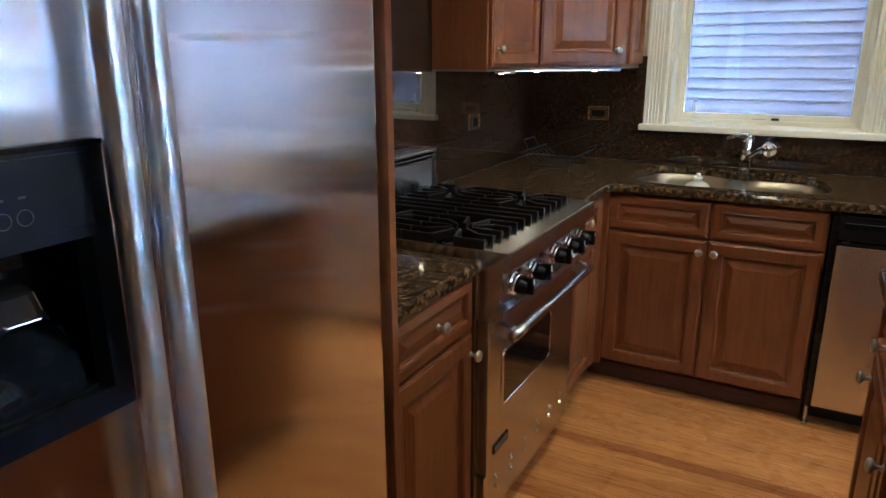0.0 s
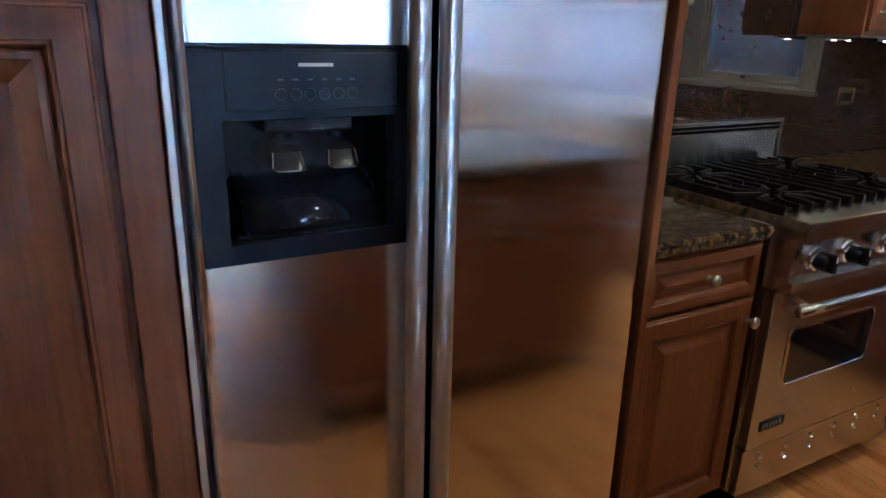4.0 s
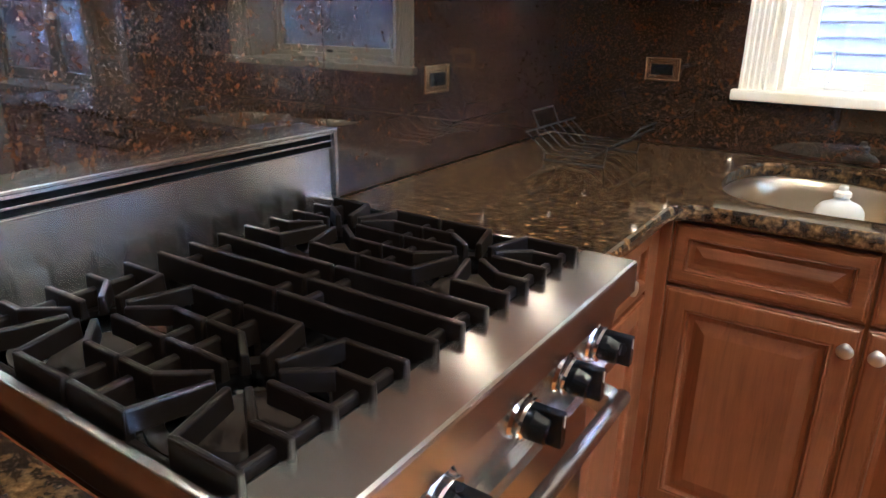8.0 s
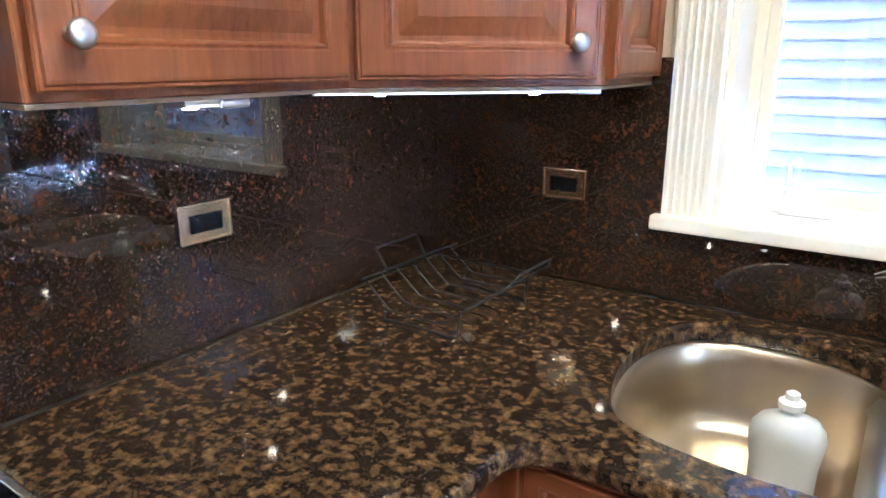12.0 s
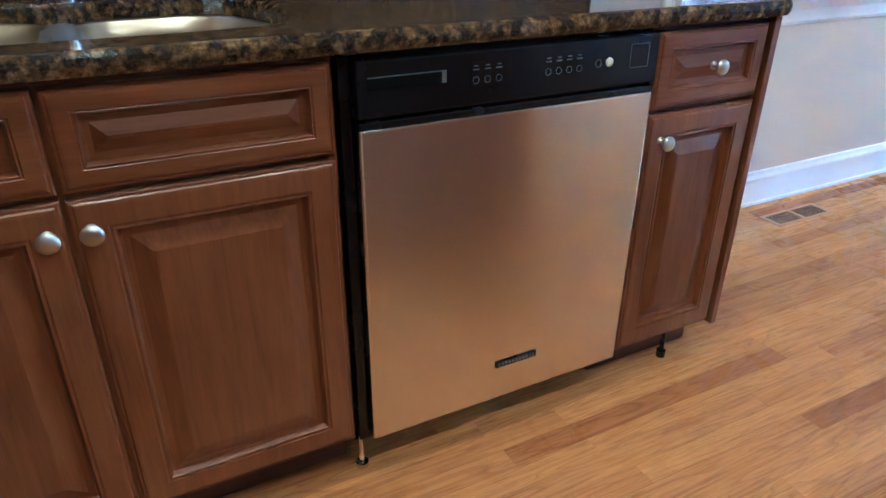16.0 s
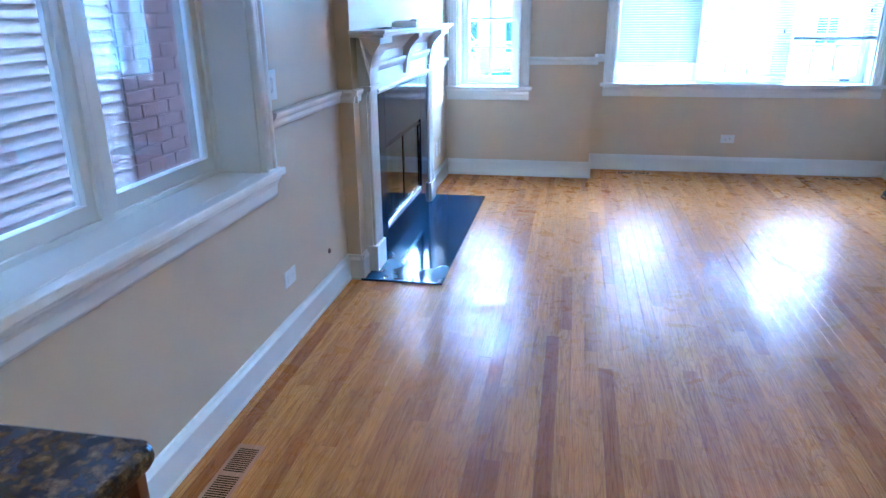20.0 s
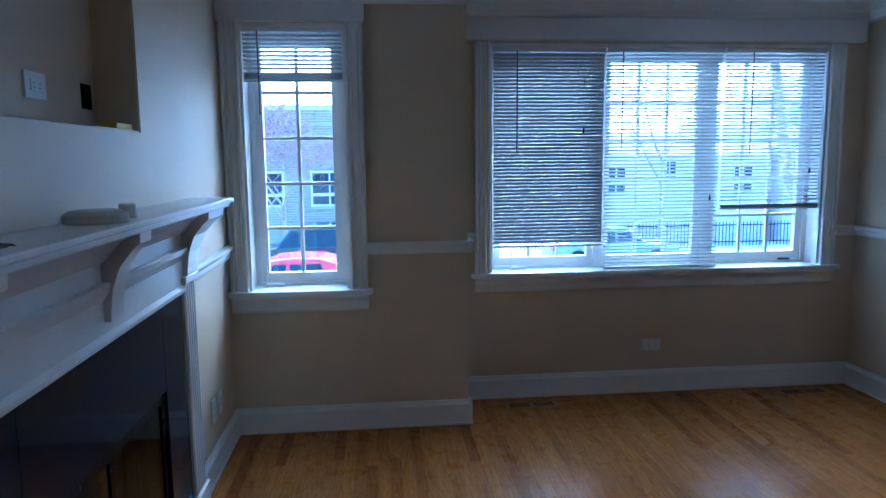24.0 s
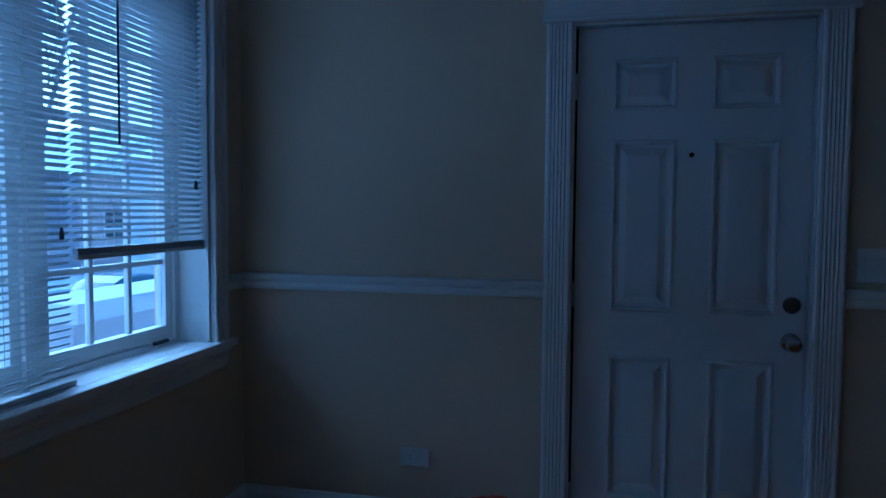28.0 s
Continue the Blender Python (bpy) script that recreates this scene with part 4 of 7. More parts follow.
for k in range(6):
    y = -3.175 + 0.0225 * k
    bm = bmesh.new()
    tube(bm, [(FXD + 0.0095, y + 0.0085 * math.cos(a), 1.262 + 0.0085 * math.sin(a)) for a in [2 * math.pi * j / 14 for j in range(14)]], 0.0007, 4, True)
    part("button_ring", bm, GREY, dp)
    part("button_mark", boxes((FXD + 0.009, y - 0.004, 1.282, FXD + 0.0096, y + 0.004, 1.2845)), GREY, dp)
part("maker_mark", boxes((FXD + 0.009, -3.147, 1.302, FXD + 0.0097, -3.093, 1.307)), WHITEP, dp, "plain pale bar where the maker's name stands")
AMBER = plain("amber_clear_plastic", (0.060, 0.050, 0.040), 0.12)
AMBER.node_tree.nodes["Principled BSDF"].inputs["Transmission Weight"].default_value = 0.45
for y in (-3.158, -3.066):
    bm = bmesh.new()
    rows = []
    for z, w, x in ((1.178, 0.016, FXD - 0.050), (1.173, 0.022, FXD - 0.042), (1.168, 0.0235, FXD - 0.036), (1.152, 0.0250, FXD - 0.030), (1.143, 0.0260, FXD - 0.026), (1.140, 0.023, FXD - 0.026)):
        rows.append([bm.verts.new((x, y - w, z)), bm.verts.new((x + 0.004, y - w * 0.6, z)), bm.verts.new((x + 0.004, y + w * 0.6, z)), bm.verts.new((x, y + w, z))])
    for a, b in zip(rows, rows[1:]):
        for k in range(3):
            bm.faces.new((a[k], a[k + 1], b[k + 1], b[k]))
    thicken(bm, (-0.003, 0, 0))
    pd = part("paddle", bm, AMBER, dp, "clear smoky dispenser paddle")
    bm = bmesh.new()
    tube(bm, [(FXD - 0.036, y - 0.0225, 1.168), (FXD - 0.028, y - 0.0255, 1.146), (FXD - 0.023, y - 0.018, 1.140), (FXD - 0.021, y + 0.018, 1.140), (FXD - 0.028, y + 0.0255, 1.146), (FXD - 0.036, y + 0.0225, 1.168)], 0.0014, 6)
    part("paddle_rim", bm, CHROME, pd, "bright moulded rim")
    part("spout", lathe(bmesh.new(), [(0.016, 0), (0.013, 0.02), (0.013, 0.036)], (FXD - 0.062, y, 1.188), (0, 0, 1), 14), BLACK, dp)
part("chute_block", boxes((FXD - 0.110, -3.190, 1.196, FXD - 0.040, -3.040, 1.2255), bev=0.006), ENAMEL, dp, "glossy black chute housing")
bm = bmesh.new()
for k in range(11):
    a = math.pi * 0.56 * k / 10
    x, z = FXD - 0.106 + 0.092 * math.sin(a), 1.050 + 0.072 * math.cos(a)
    if k:
        bm.faces.new([bm.verts.new(p) for p in ((px, -3.236, pz), (px, -3.012, pz), (x, -3.012, z), (x, -3.236, z))])
    px, pz = x, z
bmesh.ops.remove_doubles(bm, verts=bm.verts[:], dist=1e-5)
thicken(bm, (-0.003, 0, -0.003))
part("back_guard", tidy(bm), plain("glossy_black_guard", (0.012, 0.013, 0.017), 0.10, 0.0, 0.1, 60, 0.0), dp, "glossy curved black guard", smooth=True)
part("drip_tray", boxes((FXD - 0.10, -3.25, 1.0385, FXD - 0.004, -3.0, 1.046)), BLACK, dp)
for k in range(20):
    part("tray_bar", boxes((FXD - 0.098, -3.245 + 0.012 * k, 1.046, FXD - 0.008, -3.242 + 0.012 * k, 1.049)), BLACK, dp)

# ---- range ----
RY0, RY1 = -1.905, -1.152
r = thing("gas_range", (0.35, -1.53, 0), "stainless steel gas range with four burners, black grates and one oven", "range")
part("body", boxes((0.02, RY0, 0.09, 0.610, RY1, 0.862), bev=0.002), STEEL_Z, r)
part("leg_cover", boxes((0.06, RY0 + 0.01, 0, 0.57, RY1 - 0.01, 0.09)), DARK, r)
part("cooktop", boxes((0.063, RY0 + 0.0125, 0.8625, 0.611, RY1 - 0.0125, 0.872), bev=0.003), ENAMEL, r, "black enamelled cooktop tray")
part("tray_back", boxes((0.063, RY0 + 0.0125, 0.8725, 0.078, RY1 - 0.0125, 0.912), bev=0.003), ENAMEL, r)
part("tray_front", boxes((0.602, RY0 + 0.0125, 0.8725, 0.6115, RY1 - 0.0125, 0.926), bev=0.002), ENAMEL, r)
part("side_rim", boxes((0.060, RY0, 0.8625, 0.611, RY0 + 0.012, 0.930), bev=0.002), STEEL_X, r)
part("side_rim", boxes((0.060, RY1 - 0.012, 0.8625, 0.611, RY1, 0.930), bev=0.002), STEEL_X, r)
# front landing ledge with a rolled nose, and the raked control panel
def swept_y(pts, y0, y1):
    bm = bmesh.new()
    a = [bm.verts.new((x, y0, z)) for x, z in pts]
    b = [bm.verts.new((x, y1, z)) for x, z in pts]
    n = len(pts)
    for k in range(n):
        bm.faces.new((a[k], a[(k + 1) % n], b[(k + 1) % n], b[k]))
    bm.faces.new(a[::-1])
    bm.faces.new(b)
    return tidy(bm)
part("front_ledge", swept_y([(0.612, 0.900), (0.612, 0.928), (0.616, 0.931), (0.700, 0.931), (0.7045, 0.9295), (0.706, 0.925), (0.706, 0.879), (0.7045, 0.8765), (0.702, 0.876), (0.612, 0.876)], RY0, RY1), STEEL_Y, r, "brushed steel front ledge")
part("control_panel", swept_y([(0.60, 0.8755), (0.684, 0.8755), (0.672, 0.772), (0.60, 0.772)], RY0 + 0.004, RY1 - 0.004), STEEL_Y, r, "brushed steel control panel")
part("panel_lip", swept_y([(0.60, 0.772), (0.676, 0.772), (0.690, 0.764), (0.690, 0.742), (0.672, 0.734), (0.60, 0.734)], RY0, RY1), STEEL_Y, r)
for z in (0.858, 0.786):
    for y in (RY0 + 0.018, RY1 - 0.018):
        part("screw", lathe(bmesh.new(), [(0.005, 0), (0.005, 0.002), (0.003, 0.003)], (0.672 + (z - 0.772) * 0.14, y, z), (0.99, 0, -0.14), 10), CHROME, r)
pn = Vector((0.99, 0, -0.14)).normalized()
for y in (-1.822, -1.683, -1.500, -1.370, -1.252):
    o = Vector((0.679, y, 0.824))
    k = part("knob", lathe(bmesh.new(), [(0.034, -0.002), (0.034, 0.003), (0.030, 0.007), (0.026, 0.009), (0.026, 0.012), (0.030, 0.014), (0.029, 0.018), (0.020, 0.020)], o, pn, 28), CHROME, r, "chrome-ringed control knob", smooth=False)
    bm = lathe(bmesh.new(), [(0.0235, 0.018), (0.0235, 0.026), (0.021, 0.046), (0.019, 0.048), (0.001, 0.0485)], o, pn, 24)
    add_box(bm, 0.70, y - 0.007, 0.800, 0.742, y + 0.007, 0.846)
    bmesh.ops.bevel(bm, geom=[e for e in bm.edges if e.calc_length() > 0.012 and len(e.link_faces) == 2 and all(len(fc.verts) == 4 for fc in e.link_faces) and e.calc_face_angle(0) > 1.4 and e.calc_face_angle(0) < 1.6], offset=0.002, segments=2, affect="EDGES")
    part("grip", tidy(bm), BLACK, k, "black grip")
    part("dial_mark", boxes((0.7425, y - 0.001, 0.828, 0.7432, y + 0.001, 0.844)), WHITEP, k)
# oven door
od = part("oven_door", boxes((0.612, RY0 + 0.006, 0.248, 0.648, RY1 - 0.006, 0.728), bev=0.004), STEEL_Y, r, "brushed steel oven door")
WY0, WY1, WZ0, WZ1 = -1.800, -1.405, 0.435, 0.600
def rounded(y0, y1, z0, z1, rad, n=5):
    out = []
    for cy, cz, a0 in ((y1 - rad, z1 - rad, 0), (y0 + rad, z1 - rad, 90), (y0 + rad, z0 + rad, 180), (y1 - rad, z0 + rad, 270)):
        out += [(cy + rad * math.cos(radians(a0 + 90 * k / n)), cz + rad * math.sin(radians(a0 + 90 * k / n))) for k in range(n + 1)]
    return out
bm = bmesh.new()
rim = [[bm.verts.new((x, y, z)) for y, z in rounded(WY0 + i, WY1 - i, WZ0 + i, WZ1 - i, 0.022)] for x, i in ((0.648, -0.008), (0.652, -0.006), (0.652, 0), (0.646, 0.004))]
for a, b in zip(rim, rim[1:]):
    for k in range(len(a)):
        bm.faces.new((a[k], a[(k + 1) % len(a)], b[(k + 1) % len(b)], b[k]))
part("window_rim", tidy(bm), CHROME, od, "bright rim of the oven window")
bm = bmesh.new()
lo = [bm.verts.new((0.6484, y, z)) for y, z in rounded(WY0, WY1, WZ0, WZ1, 0.022)]
bm.faces.new(lo)
thicken(bm, (0.0015, 0, 0))
part("oven_glass", tidy(bm), DARKGLASS, od, "dark oven window")
hb = bmesh.new()
tube(hb, [(0.712, RY0 + 0.02 + (RY1 - RY0 - 0.04) * k / 8, 0.694) for k in range(9)], 0.0145, 16)
oh = part("handle", hb, STEEL_Y, od, "round steel towel-bar handle", smooth=True)
for y in (RY0 + 0.045, RY1 - 0.045):
    part("handle_bracket", swept_y([(0.646, 0.722), (0.700, 0.712), (0.716, 0.700), (0.712, 0.680), (0.690, 0.672), (0.646, 0.690)], y - 0.016, y + 0.016), STEEL_Y, oh)
part("badge", boxes((0.6475, -1.905 + 0.045, 0.300, 0.652, -1.905 + 0.150, 0.330), bev=0.002), BLACK, od, "small dark maker's plate")
for k in range(6):
    part("badge_mark", boxes((0.652, -1.853 + 0.0145 * k, 0.307, 0.6527, -1.844 + 0.0145 * k, 0.323)), GREY, od)
kp = part("kick_panel", boxes((0.604, RY0 + 0.006, 0.085, 0.640, RY1 - 0.006, 0.240), bev=0.003), STEEL_Y, r, "perforated steel kick panel")
for k in range(6):
    for j in range(2):
        y, z = RY0 + 0.085 + k * 0.118, 0.168 + j * 0.036
        part("vent_hole", lathe(bmesh.new(), [(0.011, 0), (0.011, 0.002), (0.008, 0.003), (0.007, 0.0015)], (0.640, y, z), (1, 0, 0), 14), CHROME, kp)
# backguard
bg = part("backguard", boxes((0.022, RY0, 0.8625, 0.062, RY1, 1.072), bev=0.002), BACK_STEEL, r, "low steel backguard with a vent slot")
part("top_cap", boxes((0.022, RY0 - 0.001, 1.0725, 0.072, RY1 + 0.001, 1.080), bev=0.002), STEEL_Y, bg)
part("side_cap", boxes((0.022, RY0 - 0.002, 0.905, 0.070, RY0 + 0.008, 1.072), bev=0.0015), STEEL_Z, bg)
part("side_cap", boxes((0.022, RY1 - 0.008, 0.905, 0.070, RY1 + 0.002, 1.072), bev=0.0015), STEEL_Z, bg)
part("vent_slot", boxes((0.060, RY0 + 0.012, 1.042, 0.0632, RY1 - 0.012, 1.066)), DARK, bg, "black vent slot")
part("slot_bar", boxes((0.0634, RY0 + 0.012, 1.0525, 0.0665, RY1 - 0.012, 1.0565), bev=0.0008), STEEL_Y, bg)
part("slot_lip", boxes((0.0625, RY0 + 0.012, 1.0380, 0.0680, RY1 - 0.012, 1.0415), bev=0.001), STEEL_Y, bg)
# burners and grates
GP, GM = 0.0565, -1.542          # spacing of the bars, middle bar
BX, BY = (0.225, 0.497), (GM - 4 * GP, GM + 4 * GP)
for bxx in BX:
    for byy in BY:
        b = part("burner", lathe(bmesh.new(), [(0.098, 0), (0.094, 0.004), (0.078, 0.001), (0.074, 0.001), (0.073, 0.006), (0.069, 0.008), (0.069, 0.001)], (bxx, byy, 0.8722), (0, 0, 1), 32), ENAMEL, r, "glossy black burner bowl")
        part("cap", lathe(bmesh.new(), [(0.062, 0), (0.062, 0.004), (0.0665, 0.006), (0.0675, 0.011), (0.065, 0.014), (0.050, 0.0155), (0.001, 0.016)], (bxx, byy, 0.8742), (0, 0, 1), 32), BURNER, b, "worn grey-brown burner cap")
        part("igniter", lathe(bmesh.new(), [(0.004, 0), (0.004, 0.014), (0.002, 0.016)], (bxx - 0.073, byy + 0.02, 0.8762), (0, 0, 1), 8), GREY, b)
ZG0, ZG1 = 0.914, 0.952
XA, XM, XZ = 0.104, 0.361, 0.622
def grate(cx, cy, a0, a1):
    """A cast grate over one burner: ten fingers that run in from both ends and bend towards its middle."""
    bm = bmesh.new()
    for k in range(-2, 3):
        y = cy + k * GP
        for end, sg in ((a1, 1), (a0, -1)):
            dx = (0.085, 0.074, 0.036)[abs(k)]
            p = Vector((cx + sg * dx, y))
            d = (p - Vector((cx, cy))).normalized()
            tip = Vector((cx, cy)) + d * 0.033
            bar(bm, (end, y), (p.x - sg * 0.004, p.y), 0.0125, ZG0, ZG1)
            bar(bm, (p.x + d.x * 0.003, p.y + d.y * 0.003), tip, 0.0125, ZG0 + 0.014, ZG1 + 0.001)
    for x in (a0 + 0.022, a1 - 0.022):
        for k in range(-2, 2):
            bar(bm, (x, cy + k * GP), (x, cy + (k + 1) * GP), 0.016, ZG0 - 0.004, ZG1 - 0.013)
    for k in (-2, 2):
        bar(bm, (a0, cy + k * GP), (a1, cy + k * GP), 0.010, ZG0 - 0.004, ZG0 + 0.006)
        for x in (a0 + 0.01, a1 - 0.01):
            add_box(bm, x - 0.007, cy + k * GP - 0.0055, 0.8722, x + 0.007, cy + k * GP + 0.0055, ZG0 + 0.002)
    # flat ring low round the burner, held by the fingers
    seg = 28
    ring = [[bm.verts.new((cx + q * math.cos(2 * math.pi * k / seg), cy + q * math.sin(2 * math.pi * k / seg), z)) for k in range(seg)] for q, z in ((0.084, 0.905), (0.084, 0.913), (0.104, 0.913), (0.104, 0.905))]
    for a, b in zip(ring, ring[1:] + ring[:1]):
        for k in range(seg):
            bm.faces.new((a[k], a[(k + 1) % seg], b[(k + 1) % seg], b[k]))
    return tidy(bm)
for cy in BY:
    part("grate", grate(BX[0], cy, XA, XM - 0.003), IRON, r, "heavy black cast-iron grate")
    part("grate", grate(BX[1], cy, XM + 0.003, XZ), IRON, r, "heavy black cast-iron grate")
bm = bmesh.new()
for k in (-1, 0, 1):
    for a0, a1 in ((XA, XM - 0.003), (XM + 0.003, XZ)):
        bar(bm, (a0, GM + k * GP), (a1, GM + k * GP), 0.0135, ZG0, ZG1)
for x in (XA + 0.03, XM - 0.03, XM + 0.03, XZ - 0.03):
    bar(bm, (x, GM - GP), (x, GM + GP), 0.018, ZG0 - 0.004, ZG1 - 0.013)
for x in (XA + 0.02, XZ - 0.02):
    for k in (-1, 1):
        add_box(bm, x - 0.006, GM + k * GP - 0.006, 0.8722, x + 0.006, GM + k * GP + 0.006, ZG0 + 0.001)
part("centre_grate", tidy(bm), IRON, r, "straight black cast-iron bars between the burners")

# ---- dishwasher ----
d = thing("dishwasher", (1.78, -0.35, 0), "stainless steel dishwasher with a black control strip under the worktop", "dishwasher")
DX0, DX1, DYF = 1.476, 2.104, -0.690
part("tub", boxes((DX0 - 0.018, -0.655, 0.085, DX1 + 0.004, -0.04, 0.872)), BLACK, d)
part("edge_trim", boxes((DX0 - 0.022, -0.668, 0.10, DX0 - 0.003, -0.655, 0.872), bev=0.001), BLACK, d)
dd = part("door", boxes((DX0, DYF, 0.105, DX1, -0.656, 0.757), bev=0.006, seg=3), DISH_STEEL, d, "brushed steel door panel")
cp = part("control_strip", boxes((DX0, DYF - 0.002, 0.775, DX1, -0.656, 0.868), bev=0.004), BLACK, d, "glossy black control strip")
part("hand_grip", boxes((DX0, DYF + 0.012, 0.757, DX1, -0.656, 0.775)), DARK, d)
part("lip", boxes((DX0 + 0.001, DYF - 0.001, 0.757, DX1 - 0.001, DYF + 0.012, 0.769), bev=0.003), BLACK, d)
part("display_window", boxes((DX0 + 0.205, DYF - 0.0032, 0.806, DX0 + 0.285, DYF - 0.002, 0.852)), DARKGLASS, cp)
part("vent_slot", boxes((DX0 + 0.018, DYF - 0.0034, 0.822, DX0 + 0.150, DYF - 0.002, 0.840), bev=0.0006), DARK, cp, "recessed dark vent slot")
part("slot_edge", boxes((DX0 + 0.018, DYF - 0.0038, 0.840, DX0 + 0.150, DYF - 0.002, 0.8415), (DX0 + 0.150, DYF - 0.0038, 0.8215, DX0 + 0.158, DYF - 0.002, 0.8415)), GREY, cp)
for x0, n in ((0.215, 3), (0.365, 4)):
    for k in range(n):
        x = DX0 + x0 + 0.023 * k
        bm = bmesh.new()
        tube(bm, [(x + 0.006 * math.cos(a), DYF - 0.0035, 0.819 + 0.006 * math.sin(a)) for a in [2 * math.pi * j / 12 for j in range(12)]], 0.0006, 4, True)
        part("button_ring", bm, GREY, cp)
        part("button_mark", boxes((x - 0.006, DYF - 0.0034, 0.836, x + 0.006, DYF - 0.002, 0.838), (x - 0.004, DYF - 0.0034, 0.842, x + 0.004, DYF - 0.002, 0.844)), GREY, cp)
part("start_button", lathe(bmesh.new(), [(0.0085, 0), (0.0085, 0.002), (0.006, 0.003)], (DX0 + 0.505, DYF - 0.002, 0.824), (0, -1, 0), 16), WHITEP, cp, "pale round start button")
bm = bmesh.new()
tube(bm, [(DX0 + 0.478 + 0.007 * math.cos(a), DYF - 0.0035, 0.824 + 0.007 * math.sin(a)) for a in [2 * math.pi * j / 12 for j in range(12)]], 0.0006, 4, True)
part("button_ring", bm, GREY, cp)
part("label_frame", boxes((DX0 + 0.555, DYF - 0.003, 0.808, DX0 + 0.60, DYF - 0.002, 0.809), (DX0 + 0.555, DYF - 0.003, 0.852, DX0 + 0.60, DYF - 0.002, 0.853), (DX0 + 0.555, DYF - 0.003, 0.808, DX0 + 0.556, DYF - 0.002, 0.853), (DX0 + 0.60, DYF - 0.003, 0.808, DX0 + 0.601, DYF - 0.002, 0.853)), GREY, cp)
bd = part("badge", boxes((1.762, DYF - 0.003, 0.190, 1.866, DYF - 0.0005, 0.206), bev=0.001), BLACK, dd, "small dark maker's plate")
for k in range(11):
    part("badge_mark", boxes((1.767 + 0.0088 * k, DYF - 0.0036, 0.194, 1.7725 + 0.0088 * k, DYF - 0.003, 0.202)), GREY, bd)
part("toe_panel", boxes((DX0, -0.560, 0.0, DX1, -0.545, 0.10)), BLACK, d)
part("foot", lathe(bmesh.new(), [(0.014, 0), (0.014, 0.012), (0.006, 0.014), (0.006, 0.10)], (DX0 - 0.012, -0.64, 0)), CHROME, d)

# ---- sink, tap, bottle ----
s = thing("kitchen_sink", (1.07, -0.36, 0.70), "double-bowl stainless undermount sink", "sink")
def bowl(pts, depth, drain):
    loop = smooth_loop(pts[::-1], 5)
    cx, cy = sum(p.x for p in loop) / len(loop), sum(p.y for p in loop) / len(loop)
    bm = bmesh.new()
    fl = 0.8782 if depth > 0.2 else 0.8776
    rows = [(-0.022, fl), (-0.004, fl), (0.0, 0.874), (0.006, 0.84), (0.014, 0.915 - depth + 0.06), (0.024, 0.915 - depth + 0.022), (0.042, 0.915 - depth + 0.005)]
    loops = []
    for i, z in rows:
        loops.append([bm.verts.new((p.x, p.y, z)) for p in inset(loop, i)])
    for f, z in ((0.82, 0.001), (0.5, -0.001)):
        loops.append([bm.verts.new((cx + (q.co.x - cx) * f, cy + (q.co.y - cy) * f, 0.915 - depth + z)) for q in loops[7 - 1]])
    for a, b in zip(loops, loops[1:]):
        for k in range(len(a)):
            bm.faces.new((a[k], a[(k + 1) % len(a)], b[(k + 1) % len(b)], b[k]))
    bm.faces.new(loops[-1])
    return tidy(bm)
LB = [(0.752, -0.562), (0.692, -0.45), (0.678, -0.28), (0.732, -0.145), (0.86, -0.104), (0.99, -0.127), (1.056, -0.20), (1.058, -0.35), (1.056, -0.50), (1.02, -0.585), (0.90, -0.598)]
RB = [(1.105, -0.22), (1.155, -0.158), (1.28, -0.146), (1.378, -0.185), (1.428, -0.32), (1.428, -0.46), (1.385, -0.562), (1.25, -0.590), (1.13, -0.570), (1.10, -0.45), (1.098, -0.33)]
SINK = steel("brushed_sink_steel", (0.54, 0.47, 0.35), 0.30, 0, 0.0)
part("bowl", bowl(LB, 0.215, (0.90, -0.40)), SINK, s, "larger steel bowl", smooth=True)
part("bowl", bowl(RB, 0.175, (1.265, -0.44)), SINK, s, "smaller steel bowl", smooth=True)
bm = bmesh.new()
rows = []
for k in range(13):
    y = -0.600 + 0.455 * k / 12
    dip = 0.8825 - 0.003 * math.sin(math.pi * k / 12)
    rows.append([bm.verts.new((1.080 + o * (0.047 if 0 < k < 12 else 0.060), y, dip - dr)) for o, dr in ((-1, 0.050), (-0.72, 0.012), (-0.42, 0.002), (0, 0.0), (0.42, 0.002), (0.72, 0.012), (1, 0.050))])
for a, b in zip(rows, rows[1:]):
    for k in range(6):
        bm.faces.new((a[k], a[k + 1], b[k + 1], b[k]))
part("divider", tidy(bm), SMOOTH_STEEL, s, "rounded steel saddle between the bowls", smooth=True)
for x, y, z in ((0.90, -0.40, 0.700), (1.265, -0.44, 0.740)):
    dr = part("drain", lathe(bmesh.new(), [(0.055, 0), (0.055, 0.003), (0.048, 0.0045), (0.040, 0.002), (0.038, 0.0005)], (x, y, z + 0.001), (0, 0, 1), 28), CHROME, s)
    part("strainer", lathe(bmesh.new(), [(0.037, 0), (0.030, 0.002), (0.008, 0.002), (0.007, 0.012), (0.002, 0.013)], (x, y, z + 0.0025), (0, 0, 1), 20), DARK, s)
t = thing("kitchen_tap", (1.09, -0.085, 0.915), "chrome single-lever kitchen tap with a pull-out spray head", "tap")
TX, TY = 1.090, -0.088
part("base", lathe(bmesh.new(), [(0.030, 0), (0.030, 0.004), (0.026, 0.010), (0.024, 0.014)], (TX, TY, 0.9155), (0, 0, 1), 24), CHROME, t, smooth=False)
part("body", lathe(bmesh.new(), [(0.024, 0), (0.023, 0.06), (0.024, 0.075), (0.025, 0.085), (0.025, 0.115), (0.022, 0.128), (0.012, 0.136), (0.002, 0.138)], (TX, TY, 0.929), (0, 0, 1), 24), CHROME, t, smooth=True)
bm = bmesh.new()
